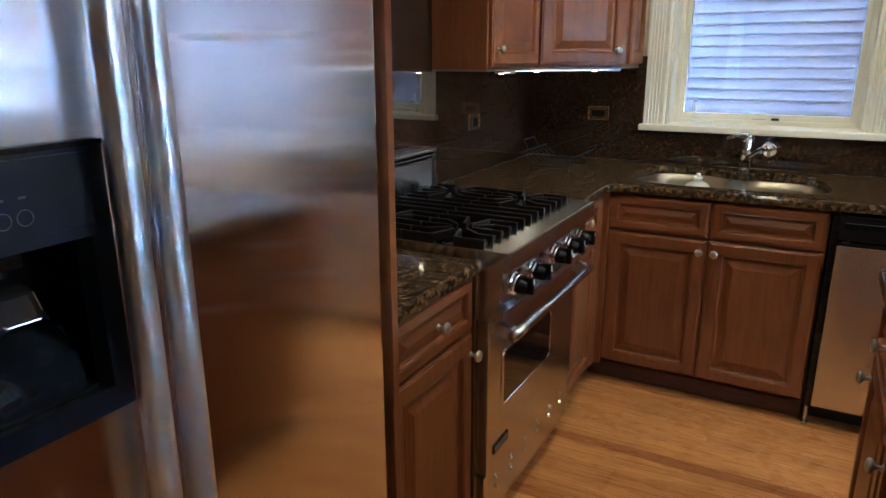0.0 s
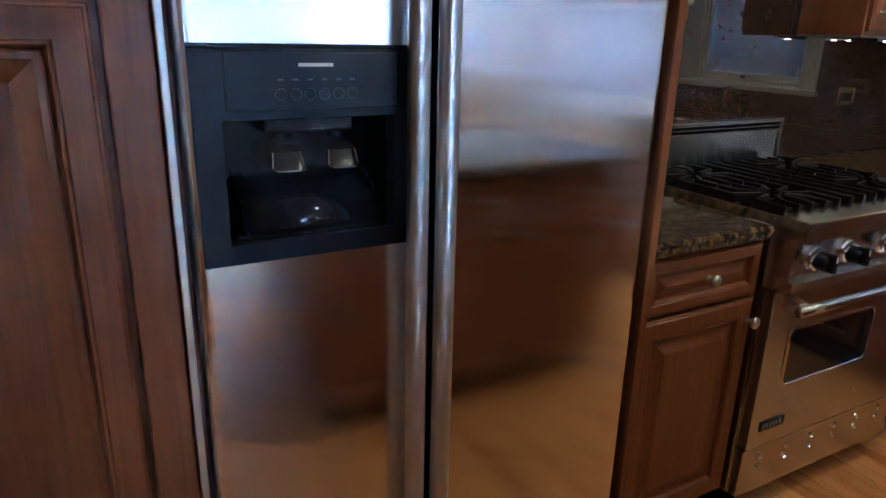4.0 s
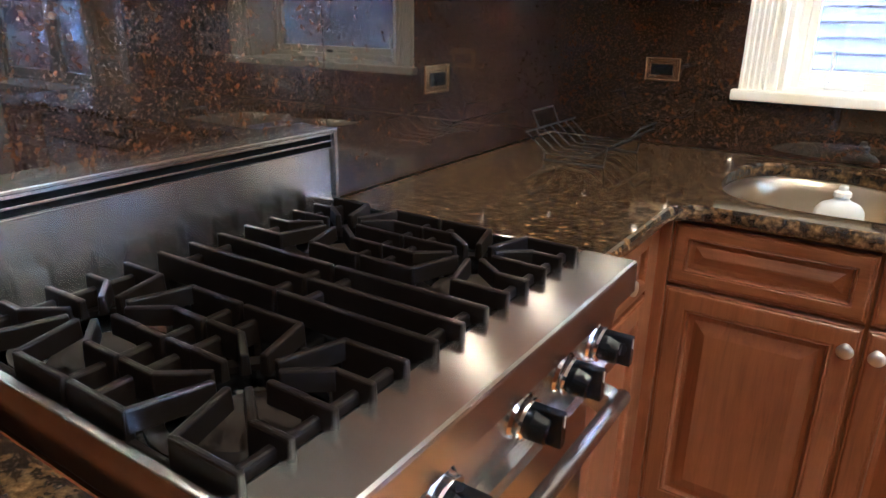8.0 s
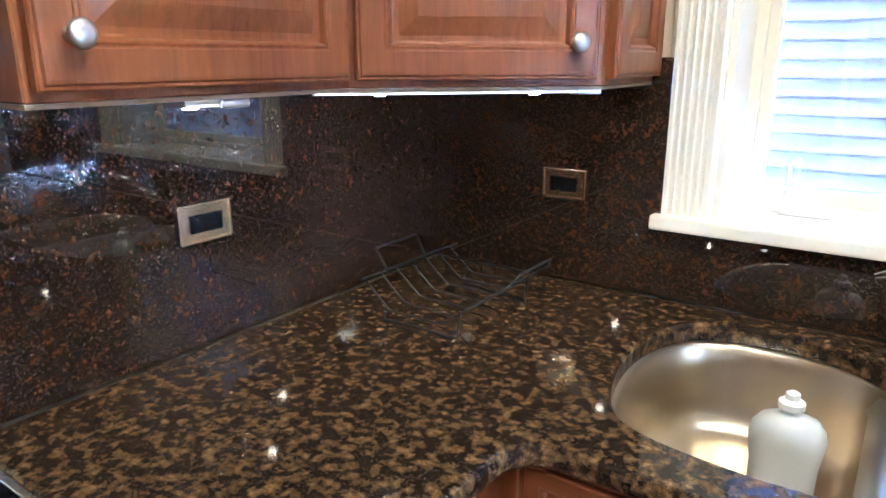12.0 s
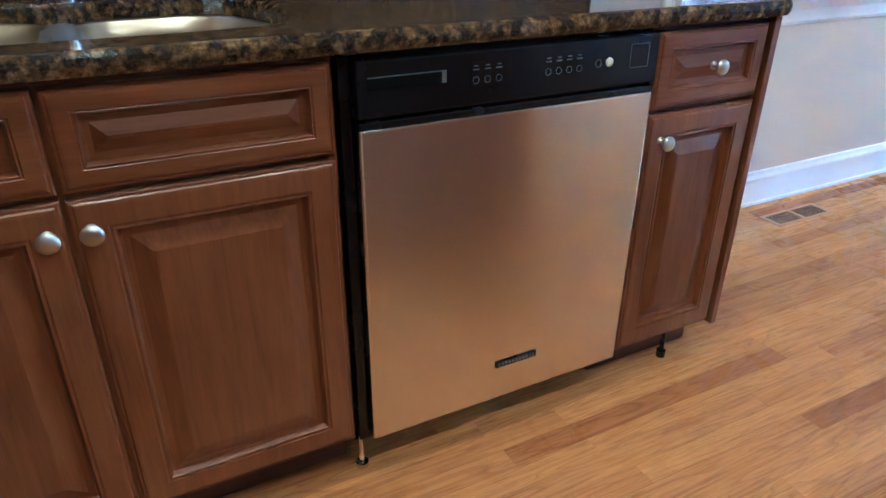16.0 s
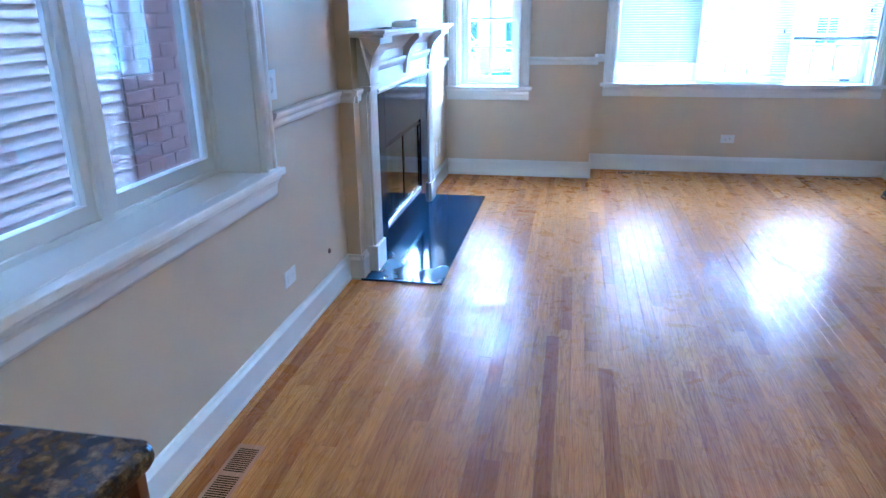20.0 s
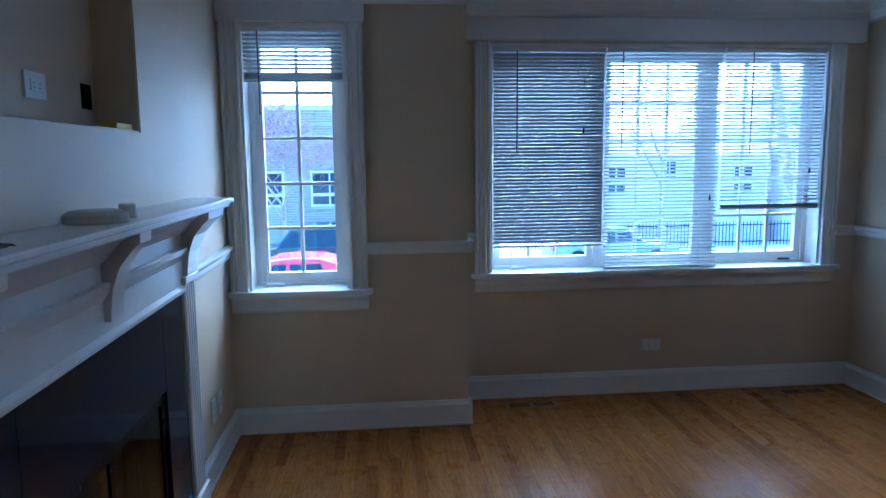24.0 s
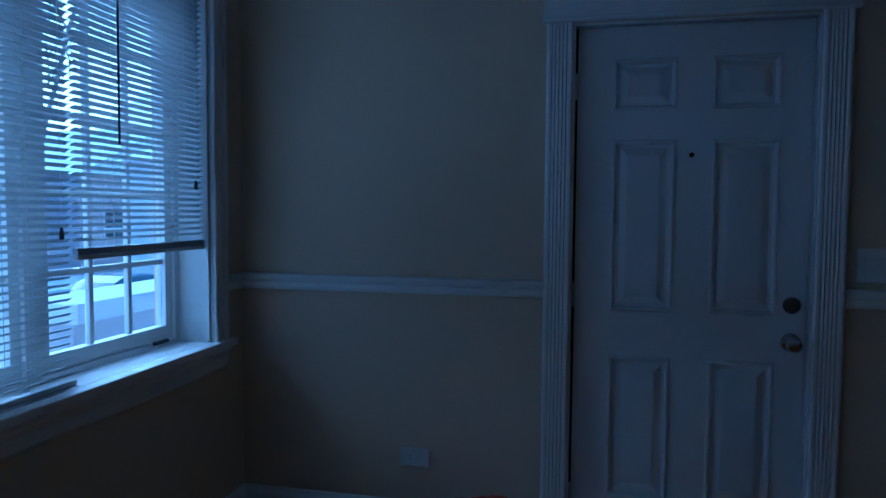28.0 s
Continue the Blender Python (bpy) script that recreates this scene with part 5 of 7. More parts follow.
tube(bm, [(TX + 0.012, TY, 1.060), (TX - 0.01, TY - 0.002, 1.072), (TX - 0.045, TY - 0.008, 1.070), (TX - 0.085, TY - 0.014, 1.056)], [0.021, 0.017, 0.011, 0.006], 14)
part("lever", bm, CHROME, t, "chrome lever", smooth=True)
bm = bmesh.new()
tube(bm, [(TX, TY - 0.005, 0.955), (TX + 0.03, TY - 0.05, 0.985), (TX + 0.065, TY - 0.10, 1.018), (TX + 0.095, TY - 0.14, 1.040)], [0.016, 0.0155, 0.0155, 0.017], 16)
part("spout", bm, CHROME, t, "chrome angled spout", smooth=True)
part("spray_head", lathe(bmesh.new(), [(0.017, 0), (0.026, 0.012), (0.029, 0.028), (0.028, 0.045), (0.022, 0.050), (0.018, 0.047)], (TX + 0.090, TY - 0.135, 1.050), (0.35, -0.50, -0.45), 22), CHROME, t, "round chrome spray head", smooth=True)
b = thing("soap_bottle", (0.935, -0.40, 0.70), "translucent white plastic bottle standing in the sink", "bottle")
MILK = plain("milky_plastic", (0.80, 0.80, 0.77), 0.35)
MILK.node_tree.nodes["Principled BSDF"].inputs["Transmission Weight"].default_value = 0.35
bm = lathe(bmesh.new(), [(0.040, 0), (0.0455, 0.005), (0.047, 0.10), (0.051, 0.130), (0.053, 0.150), (0.050, 0.168), (0.040, 0.182), (0.022, 0.190), (0.016, 0.194), (0.016, 0.200)], (0, 0, 0), (0, 0, 1), 32)
for v in bm.verts:
    v.co.x *= 1.04
    v.co.y *= 0.66
    dent = max(0.0, 1 - (v.co.x / 0.032) ** 2) * max(0.0, min(1.0, (0.150 - v.co.z) / 0.05)) * (1 if 0.004 < v.co.z < 0.150 else 0)
    v.co.y *= 1 - 0.16 * dent
bmesh.ops.transform(bm, matrix=pose(0.935, -0.37, 0.7045, 0, 0, 12), verts=bm.verts[:])
part("bottle_body", bm, MILK, b, smooth=True)
part("cap", lathe(bmesh.new(), [(0.019, 0), (0.019, 0.010), (0.015, 0.013), (0.011, 0.015), (0.010, 0.024), (0.006, 0.027), (0.002, 0.028)], (0.935, -0.37, 0.9045), (0, 0, 1), 18), WHITEP, b, "white push-pull cap")

# ---- dish rack ----
rk = thing("dish_rack", (0.25, -0.38, 0.915), "small black wire dish rack on the granite worktop", "dish rack")
WIRE = plain("grey_coated_wire", (0.055, 0.055, 0.058), 0.35, 0.6)
YA, YB = -0.455, -0.150
for k in range(7):
    y = YA + (YB - YA) * k / 6
    bm = bmesh.new()
    tube(bm, [(0.145, y + 0.004, 0.985), (0.185, y, 0.955), (0.212, y, 0.933), (0.222, y, 0.931), (0.330, y, 0.931), (0.345, y, 0.935), (0.400, y, 0.974)], 0.0019, 7)
    part("wire", bm, WIRE, rk)
for nm, pts in (("top_rail", [(0.145, YA - 0.004, 0.985), (0.147, YB + 0.035, 0.985)]), ("top_rail", [(0.400, YA - 0.01, 0.974), (0.402, YB + 0.03, 0.976)]),
                ("handle_loop", [(0.152, -0.385, 0.985), (0.134, -0.400, 1.036), (0.134, -0.262, 1.036), (0.152, -0.250, 0.985)]),
                ("handle_loop", [(0.398, -0.300, 0.975), (0.415, -0.285, 0.998), (0.417, -0.150, 1.000), (0.402, -0.135, 0.977)]),
                ("leg", [(0.212, -0.468, 0.933), (0.212, -0.470, 0.917), (0.384, -0.466, 0.917), (0.388, -0.463, 0.970)]),
                ("leg", [(0.212, -0.180, 0.933), (0.212, -0.185, 0.917), (0.390, -0.215, 0.917), (0.395, -0.212, 0.972)])):
    bm = bmesh.new()
    tube(bm, pts, 0.0027, 8)
    part(nm, bm, WIRE, rk)

# ---- wall plates ----
BRASSY = steel("brushed_plate_steel", (0.76, 0.62, 0.40), 0.22, 0, 0.0)
def plate(name, at, n, w, h, gangs, mat, inner, label, kind_of="outlet"):
    """A wall plate standing off a wall plane along n."""
    p = thing(name, at, label, "outlet" if kind_of == "outlet" else "switch")
    n = Vector(n)
    side = Vector((0, 0, 1)).cross(n)
    def pbx(a0, a1, z0, z1, d0, d1, bev=0.001):
        q0, q1 = Vector(at) + side * a0 + n * d0, Vector(at) + side * a1 + n * d1
        return boxes((q0.x, q0.y, at[2] + z0, q1.x, q1.y, at[2] + z1), bev=bev)
    part("cover", pbx(-w / 2, w / 2, -h / 2, h / 2, 0.0, 0.006, 0.002), mat, p)
    if mat is BRASSY:
        e = 0.006
        for q in ((-w / 2 + 0.001, -w / 2 + e, -h / 2 + 0.001, h / 2 - 0.001), (w / 2 - e, w / 2 - 0.001, -h / 2 + 0.001, h / 2 - 0.001), (-w / 2 + e, w / 2 - e, -h / 2 + 0.001, -h / 2 + e), (-w / 2 + e, w / 2 - e, h / 2 - e, h / 2 - 0.001)):
            part("raised_rim", pbx(*q, 0.0062, 0.0085, 0.001), mat, p)
    for k in range(gangs):
        c = (k - (gangs - 1) / 2) * 0.046
        hor = w > h and gangs == 1
        a, z = (0.033, 0.016) if hor else (0.0165, 0.033)
        part("insert", pbx(c - a, c + a, -z, z, 0.006, 0.0085), inner, p)
        if kind_of == "outlet":
            for sgn in (-1, 1):
                o = (c + sgn * a * 0.5, 0) if hor else (c, sgn * z * 0.5)
                for q in (-0.006, 0.006):
                    e = (o[0] + (0 if hor else q), o[1] + (q if hor else 0))
                    part("slot", pbx(e[0] - (0.004 if hor else 0.001), e[0] + (0.004 if hor else 0.001), e[1] - (0.001 if hor else 0.004), e[1] + (0.001 if hor else 0.004), 0.0085, 0.0088, 0), DARK if inner is not DARK else GREY, p)
        else:
            part("rocker", pbx(c - a * 0.75, c + a * 0.75, -z * 0.8, z * 0.8, 0.0085, 0.0125, 0.002), inner, p)
    for sgn in (-1, 1):
        o = Vector(at) + (side * sgn * (w / 2 - 0.010) if (w > h and gangs == 1) else Vector((0, 0, sgn * (h / 2 - 0.010)))) + n * 0.006
        part("screw", lathe(bmesh.new(), [(0.003, 0), (0.0025, 0.001)], o, n, 10), mat, p)
    return p
plate("outlet", (0.0212, -0.728, 1.142), (1, 0, 0), 0.108, 0.070, 1, BRASSY, BLACK, "brushed metal outlet plate on the granite splashback")
plate("outlet", (0.380, -0.0202, 1.142), (0, -1, 0), 0.108, 0.070, 1, BRASSY, BLACK, "brushed metal outlet plate on the granite splashback")
plate("switch", (1.778, -0.0202, 1.142), (0, -1, 0), 0.158, 0.112, 3, BRASSY, BLACK, "brushed metal triple switch plate beside the window", "switch")
plate("outlet", (1.950, -0.0202, 1.140), (0, -1, 0), 0.108, 0.070, 1, BLACK, BLACK, "black outlet plate on the granite splashback")
plate("outlet", (2.310, -0.0202, 1.146), (0, -1, 0), 0.108, 0.070, 1, BRASSY, BLACK, "brushed metal outlet plate near the end of the splashback")

# ---- island ----
i_ = thing("kitchen_island", (1.98, -2.2, 0), "cherry kitchen island with drawers and a granite top", "island")
part("body", boxes((1.575, -2.86, 0.10, 2.42, -1.56, 0.878), bev=0.002), CHERRY, i_)
part("toe_kick", boxes((1.64, -2.80, 0, 2.36, -1.62, 0.10)), TOE, i_)
part("top", worktop([*arc(1.585, -1.555, 0.05, 90, 180, 5), *arc(1.585, -2.875, 0.05, 180, 270, 5), *arc(2.42, -2.875, 0.05, 270, 360, 5), *arc(2.42, -1.555, 0.05, 0, 90, 5)]), GRANITE, i_, "polished granite top")
for y in (-1.99, -2.42, -2.85):
    front("drawer", i_, (1.575, y + 0.42, ZD2), (0, -1, 0), (-1, 0, 0), 0.41, ZD3 - ZD2, CHERRY_Y, (0.205, 0.075))
    front("door", i_, (1.575, y + 0.42, ZD0), (0, -1, 0), (-1, 0, 0), 0.41, ZD1 - ZD0, CHERRY, (0.04, 0.53))

# ---- kitchen ceiling lights ----
CAN = lamp_glow("warm_lamp_glow", (1.0, 0.67, 0.28), CAN_E)
for x, y in ((1.05, -0.95), (1.75, -0.95), (1.15, -2.0), (2.35, -2.1)):
    l = thing("ceiling_spotlight", (x, y, H), "white recessed ceiling spotlight, lit warm", "lamp", "recessed ceiling lights")
    part("trim_ring", lathe(bmesh.new(), [(0.085, -0.0002), (0.085, -0.002), (0.081, -0.006), (0.060, -0.006)], (x, y, H), (0, 0, 1), 28), WHITEP, l)
    part("bulb", lathe(bmesh.new(), [(0.060, 0), (0.058, -0.002), (0.001, -0.0025)], (x, y, H - 0.0065), (0, 0, 1), 24), CAN, l, "glowing lamp face")

# ---- fireplace ----
fp = thing("fireplace", (6.15, -0.14, 0), "white mantelpiece round a black stone fireplace with glass doors", "fireplace")
SY = -0.128
# Window-blue reflection put into the colour, as on the hearth.
SURR = paint("black_surround_blue_sheen", (0.010, 0.017, 0.034), 0.10, 0.4, 60, 0.02, 6)
for b in ((5.50, 0.013, 5.6585, 1.02), (6.6215, 0.013, 6.86, 1.02), (5.660, 0.697, 6.620, 1.02), (5.660, 0.013, 6.620, 0.163)):
    part("surround_slab", boxes((b[0], -0.08, b[1], b[2], SY, b[3]), bev=0.0015), SURR, fp, "polished black stone slab")
part("firebox", boxes((5.64, 0.20, 0.14, 6.64, 0.22, 0.72), (5.64, -0.078, 0.14, 5.655, 0.20, 0.72), (6.625, -0.078, 0.14, 6.64, 0.20, 0.72), (5.655, -0.078, 0.14, 6.625, 0.20, 0.160), (5.655, -0.078, 0.70, 6.625, 0.20, 0.72)), plain("dark_firebox_lining", (0.035, 0.028, 0.022), 0.9), fp, "dark firebox")
# Side bricks are coloured paler than the back, for the light falling in.
FIREBRICK = paint("lit_tan_firebrick", (0.36, 0.27, 0.18), 0.85, 0.35, 90, 0.3, 8)
for x0, x1 in ((5.6555, 5.672), (6.608, 6.6245)):
    for k in range(8):
        for q in range(2):
            y0 = -0.070 + q * 0.135 - (0.06 if k % 2 and q else 0)
            part("firebrick", boxes((x0, y0, 0.162 + k * 0.067, x1, min(0.198, y0 + 0.130), 0.162 + k * 0.067 + 0.062), bev=0.002, seg=1), FIREBRICK, fp)
CURTAIN = plain("dark_mesh_curtain", (0.05, 0.055, 0.065), 0.45, 0.6)
for x0, x1 in ((5.690, 5.86), (6.10, 6.20), (6.42, 6.590)):
    bm = bmesh.new()
    n = 36
    cols_ = []
    for k in range(n + 1):
        x, y = x0 + (x1 - x0) * k / n, -0.045 + 0.012 * math.sin(k * 1.35) + 0.004 * math.sin(k * 0.6)
        cols_.append((bm.verts.new((x, y, 0.1625)), bm.verts.new((x, y * 0.8 - 0.009, 0.690))))
    for p, q in zip(cols_, cols_[1:]):
        bm.faces.new((p[0], q[0], q[1], p[1]))
    thicken(bm, (0, 0.0012, 0))
    part("mesh_curtain", bm, CURTAIN, fp, "gathered dark metal mesh spark curtain", smooth=True)
part("curtain_rod", tube(bmesh.new(), [(5.673, -0.040, 0.688), (6.607, -0.040, 0.688)], 0.004, 8), DARK, fp)
part("door_frame", slab_holes("y", -0.105, -0.118, 5.662, 6.618, 0.167, 0.693, [(5.700, 6.125, 0.215, 0.660), (6.150, 6.580, 0.215, 0.660)]), BLACK, fp, "black metal door frame")
part("sill_strip", boxes((5.665, -0.128, 0.168, 6.615, -0.118, 0.178), (5.665, -0.125, 0.1785, 6.615, -0.118, 0.186), (5.665, -0.128, 0.192, 6.615, -0.118, 0.200), bev=0.001), steel("worn_dark_steel", (0.20, 0.20, 0.21), 0.32, 0), fp)
for x0, x1 in ((5.700, 6.125), (6.150, 6.580)):
    part("door_pane", boxes((x0, -0.113, 0.215, x1, -0.109, 0.660)), glass("smoked_glass", (0.25, 0.25, 0.27)), fp, "smoked glass fire door")
# mantel legs with flutes and plinths
for x0, x1 in ((5.33, 5.50), (6.86, 7.03)):
    lg = part("leg", tidy(fluted(bmesh.new(), "y", -0.122, -1, x0 + 0.012, x1 - 0.012, 0.16, 1.03, 4)), TRIM, fp, "fluted white leg")
    part("leg_backing", boxes((x0, -0.122, 0.0, x1, -0.08, 1.05)), TRIM, lg)
    part("leg_cap", boxes((x0 - 0.004, -0.150, 1.030, x1 + 0.004, -0.08, 1.058), bev=0.004), TRIM, lg)
    part("plinth", boxes((x0 - 0.004, -0.152, 0.013, x1 + 0.004, -0.08, 0.165), bev=0.006), TRIM, lg)
# frieze with stepped mouldings
part("frieze", boxes((5.33, -0.130, 1.012, 7.03, -0.08, 1.30), bev=0.002), TRIM, fp)
bm = bmesh.new()
molding(bm, [(0, 0), (0.006, 0.0), (0.018, 0.010), (0.018, 0.022), (0.004, 0.030), (0, 0.030)], (5.50, -0.130), (6.86, -0.130), (0, -1), 0.998)
molding(bm, [(0, 0), (0.006, 0.004), (0.020, 0.03), (0.024, 0.05), (0, 0.05)], (5.33, -0.130), (7.03, -0.130), (0, -1), 1.120)
molding(bm, [(0, 0), (0.010, 0.004), (0.040, 0.04), (0.075, 0.072), (0.085, 0.085), (0, 0.085)], (5.30, -0.130), (7.06, -0.130), (0, -1), 1.222)
part("frieze_moulding", tidy(bm), TRIM, fp)
for x0, x1, flare in ((5.33, 5.47, -1), (6.135, 6.225, 0), (6.89, 7.03, 1)):
    pts = [(-0.13, 1.06), (-0.148, 1.06), (-0.150, 1.09), (-0.158, 1.15), (-0.180, 1.21), (-0.215, 1.255), (-0.238, 1.275), (-0.240, 1.305), (-0.13, 1.305)]
    bm = bmesh.new()
    out = [max(0.0, min(-0.135 - y, (z - 1.06) * 0.5)) for y, z in pts[:-1]] + [0.10]
    a = [bm.verts.new((x0 - (o if flare < 0 else 0), y, z)) for (y, z), o in zip(pts, out)]
    b = [bm.verts.new((x1 + (o if flare > 0 else 0), y, z)) for (y, z), o in zip(pts, out)]
    for k in range(len(pts)):
        bm.faces.new((a[k], a[(k + 1) % len(pts)], b[(k + 1) % len(pts)], b[k]))
    bm.faces.new(a[::-1])
    bm.faces.new(b)
    part("corbel", tidy(bm), TRIM, fp, "curved white corbel")
bm = boxes((5.23, -0.258, 1.307, 7.17, -0.081, 1.325), (5.205, -0.272, 1.325, 7.195, -0.081, 1.343), bev=0.005)
part("shelf", bm, TRIM, fp, "white mantel shelf")
tagged(part("hearth", boxes((5.205, -0.545, -0.002, 7.10, -0.081, 0.012), bev=0.002), HEARTH), "polished dark stone hearth slab flush with the floor", "hearth", kind="structure")
# recess above the mantel
tagged(part("niche", boxes((5.60, 0.06, 1.57, 6.70, 0.08, 2.18), (5.621, -0.076, 1.596, 5.625, 0.0585, 2.159), (6.675, -0.076, 1.596, 6.679, 0.0585, 2.159), (5.6255, -0.076, 1.596, 6.6745, 0.0585, 1.600), (5.6255, -0.076, 2.155, 6.6745, 0.0585, 2.159)), WALL), "beige recess above the mantel", "niche", kind="structure")
m = thing("smoke_detector", (6.02, -0.18, 1.343), "white round smoke detector lying on the mantel shelf", "smoke detector")
part("base", lathe(bmesh.new(), [(0.075, 0), (0.078, 0.006), (0.076, 0.022), (0.060, 0.032), (0.050, 0.034), (0.001, 0.035)], (6.02, -0.175, 1.3432), (0, 0, 1), 28), WHITEP, m)
m = thing("plastic_cap", (6.16, -0.2, 1.343), "small white plastic cap on the mantel shelf", "cap")
part("cap", lathe(bmesh.new(), [(0.022, 0), (0.024, 0.004), (0.023, 0.036), (0.018, 0.040), (0.001, 0.040)], (6.17, -0.20, 1.3432), (0, 0, 1), 18), WHITEP, m)
m = thing("paper_scrap", (5.5, -0.2, 1.343), "crumpled dark scrap lying on the mantel shelf", "paper")
bm = bmesh.new()
bmesh.ops.create_grid(bm, x_segments=6, y_segments=4, size=0.5)
for v in bm.verts:
    v.co = Vector((5.50 + v.co.x * 0.09, -0.19 + v.co.y * 0.06, 1.3445 + 0.010 * abs(noise.noise(v.co * 3))))
thicken(bm, (0, 0, -0.001))
part("sheet", bm, GREY, m)
m = thing("yellow_block", (6.60, -0.02, 1.595), "small yellow block lying in the wall recess", "block")
part("block", boxes((6.52, -0.06, 1.6005, 6.66, 0.0, 1.622), bev=0.004), plain("yellow_plastic", (0.75, 0.50, 0.04), 0.5), m)

# ---- wall plates of the living room ----
plate("switch", (4.432, -0.0005, 1.155), (0, -1, 0), 0.074, 0.118, 1, WHITEP, WHITEP, "white rocker switch plate beside the window", "switch")
plate("outlet", (4.440, -0.0005, 0.318), (0, -1, 0), 0.118, 0.074, 1, WHITEP, WHITEP, "white outlet plate above the baseboard")
plate("outlet", (7.42, -0.0805, 0.318), (0, -1, 0), 0.074, 0.118, 1, WHITEP, WHITEP, "white outlet plate beside the fireplace")
plate("outlet", (7.55, -0.0805, 0.318), (0, -1, 0), 0.074, 0.118, 1, WHITEP, WHITEP, "white outlet plate beside the fireplace")
plate("outlet", (XF - 0.0005, -2.600, 0.310), (-1, 0, 0), 0.118, 0.074, 1, WHITEP, WHITEP, "white outlet plate below the wide window")
plate("outlet", (7.548, YR + 0.0005, 0.325), (0, 1, 0), 0.118, 0.074, 1, WHITEP, WHITEP, "white outlet plate near the entrance door")
plate("switch", (5.915, YR + 0.0005, 1.135), (0, 1, 0), 0.118, 0.118, 2, WHITEP, WHITEP, "white double switch plate beside the door", "switch")
plate("outlet", (6.26, 0.0595, 1.708), (0, -1, 0), 0.118, 0.074, 1, WHITEP, WHITEP, "white outlet plate in the wall recess")
plate("cable_box", (6.595, 0.0595, 1.708), (0, -1, 0), 0.07, 0.08, 1, DARK, DARK, "open dark cable box in the wall recess")
# Made-up disc that stands in for a small dark mark on the wall.
pg = thing("wall_mark", (4.95, 0, 0.26), "small brown disc made up for a dark mark on the wall above the baseboard", "plug")
part("plug", lathe(bmesh.new(), [(0.014, 0), (0.013, 0.004), (0.006, 0.010), (0.001, 0.011)], (4.95, 0.0, 0.262), (0, -1, 0), 14), plain("brown_mark_colour", (0.22, 0.15, 0.10), 0.6), pg)
lb = thing("window_label", (1.13, 0.16, 1.12), "small dark label and catch on the cream sash", "label")
part("catch", boxes((1.165, 0.138, 1.1225, 1.200, 0.1455, 1.134), bev=0.001), BLACK, lb)
for k in range(4):
    part("print_bar", boxes((1.085 + 0.014 * k, 0.1435, 1.1255, 1.095 + 0.014 * k, 0.1455, 1.1285)), GREY, lb)

# ---- entrance door ----
dr = thing("door_1", (6.53, YR, 0), "closed white six-panel entrance door", "door", kind="structure")
DW0, DW1, DH = DOOR[0] + 0.014, DOOR[1] - 0.019, DOOR[3] - 0.011
DOORP = paint("white_door_paint", (0.74, 0.745, 0.75), 0.35, 0.03, 120, 0.05)
face = YR - 0.028
rects = [(6.232, 6.448, 1.695, 1.868), (6.582, 6.795, 1.695, 1.868), (6.228, 6.443, 0.950, 1.572), (6.582, 6.795, 0.950, 1.572), (6.228, 6.440, 0.235, 0.765), (6.585, 6.795, 0.235, 0.765)]
bm = slab_holes("y", face - 0.012, face, DW0, DW1, 0.004, DH, rects)
add_box(bm, DW0, face - 0.045, 0.004, DW1, face - 0.012, DH)
leaf = part("leaf", bm, DOORP, dr)
for x0, x1, z0, z1 in rects:
    bm = bmesh.new()
    lp = []
    for i, y in ((-0.007, face + 0.0005), (-0.003, face + 0.0045), (0.004, face + 0.0035), (0.011, face - 0.010), (0.022, face - 0.0105), (0.046, face - 0.002), (0.051, face - 0.0012)):
        lp.append([bm.verts.new(p) for p in ((x0 + i, y, z0 + i), (x1 - i, y, z0 + i), (x1 - i, y, z1 - i), (x0 + i, y, z1 - i))])
    for a, b in zip(lp, lp[1:]):
        for k in range(4):
            bm.faces.new((a[k], a[(k + 1) % 4], b[(k + 1) % 4], b[k]))
    bm.faces.new(lp[-1])
    part("raised_panel", tidy(bm), DOORP, leaf)
# Black strips set in to draw the shade of the door gaps.
for b in ((DOOR[0] + 0.010, 0.0, DW0 - 0.0002, DH), (DW1 + 0.0002, 0.0, DOOR[1] - 0.010, DH), (DOOR[0] + 0.010, DH + 0.0002, DOOR[1] - 0.010, DOOR[3] - 0.007)):
    part("gap_shade", boxes((b[0], face - 0.030, b[1], b[2], face - 0.014, b[3])), DARK, dr, "black strip standing in for the shade in the door gap")
part("jamb", boxes((DOOR[0], YR - 0.15, 0, DOOR[0] + 0.010, YR, DOOR[3]), (DOOR[1] - 0.010, YR - 0.15, 0, DOOR[1], YR, DOOR[3]), (DOOR[0], YR - 0.15, DOOR[3] - 0.007, DOOR[1], YR, DOOR[3])), TRIM, dr)
part("side_casing", tidy(fluted(bmesh.new(), "y", YR, 1, DOOR[1] - 0.004, DOOR[1] + 0.096, 0, DOOR[3] + 0.006)), TRIM, dr)
part("side_casing", tidy(fluted(bmesh.new(), "y", YR, 1, DOOR[0] - 0.096, DOOR[0] + 0.004, 0, DOOR[3] + 0.006)), TRIM, dr)
part("head_casing", boxes((DOOR[0] - 0.105, YR, DOOR[3] + 0.006, DOOR[1] + 0.105, YR + 0.026, DOOR[3] + 0.13), (DOOR[0] - 0.12, YR, DOOR[3] + 0.13, DOOR[1] + 0.12, YR + 0.045, DOOR[3] + 0.15), bev=0.004), TRIM, dr)
part("head_bead", boxes((DOOR[0] - 0.112, YR, DOOR[3] + 0.004, DOOR[1] + 0.112, YR + 0.034, DOOR[3] + 0.022), bev=0.006), TRIM, dr)
kx = 6.168
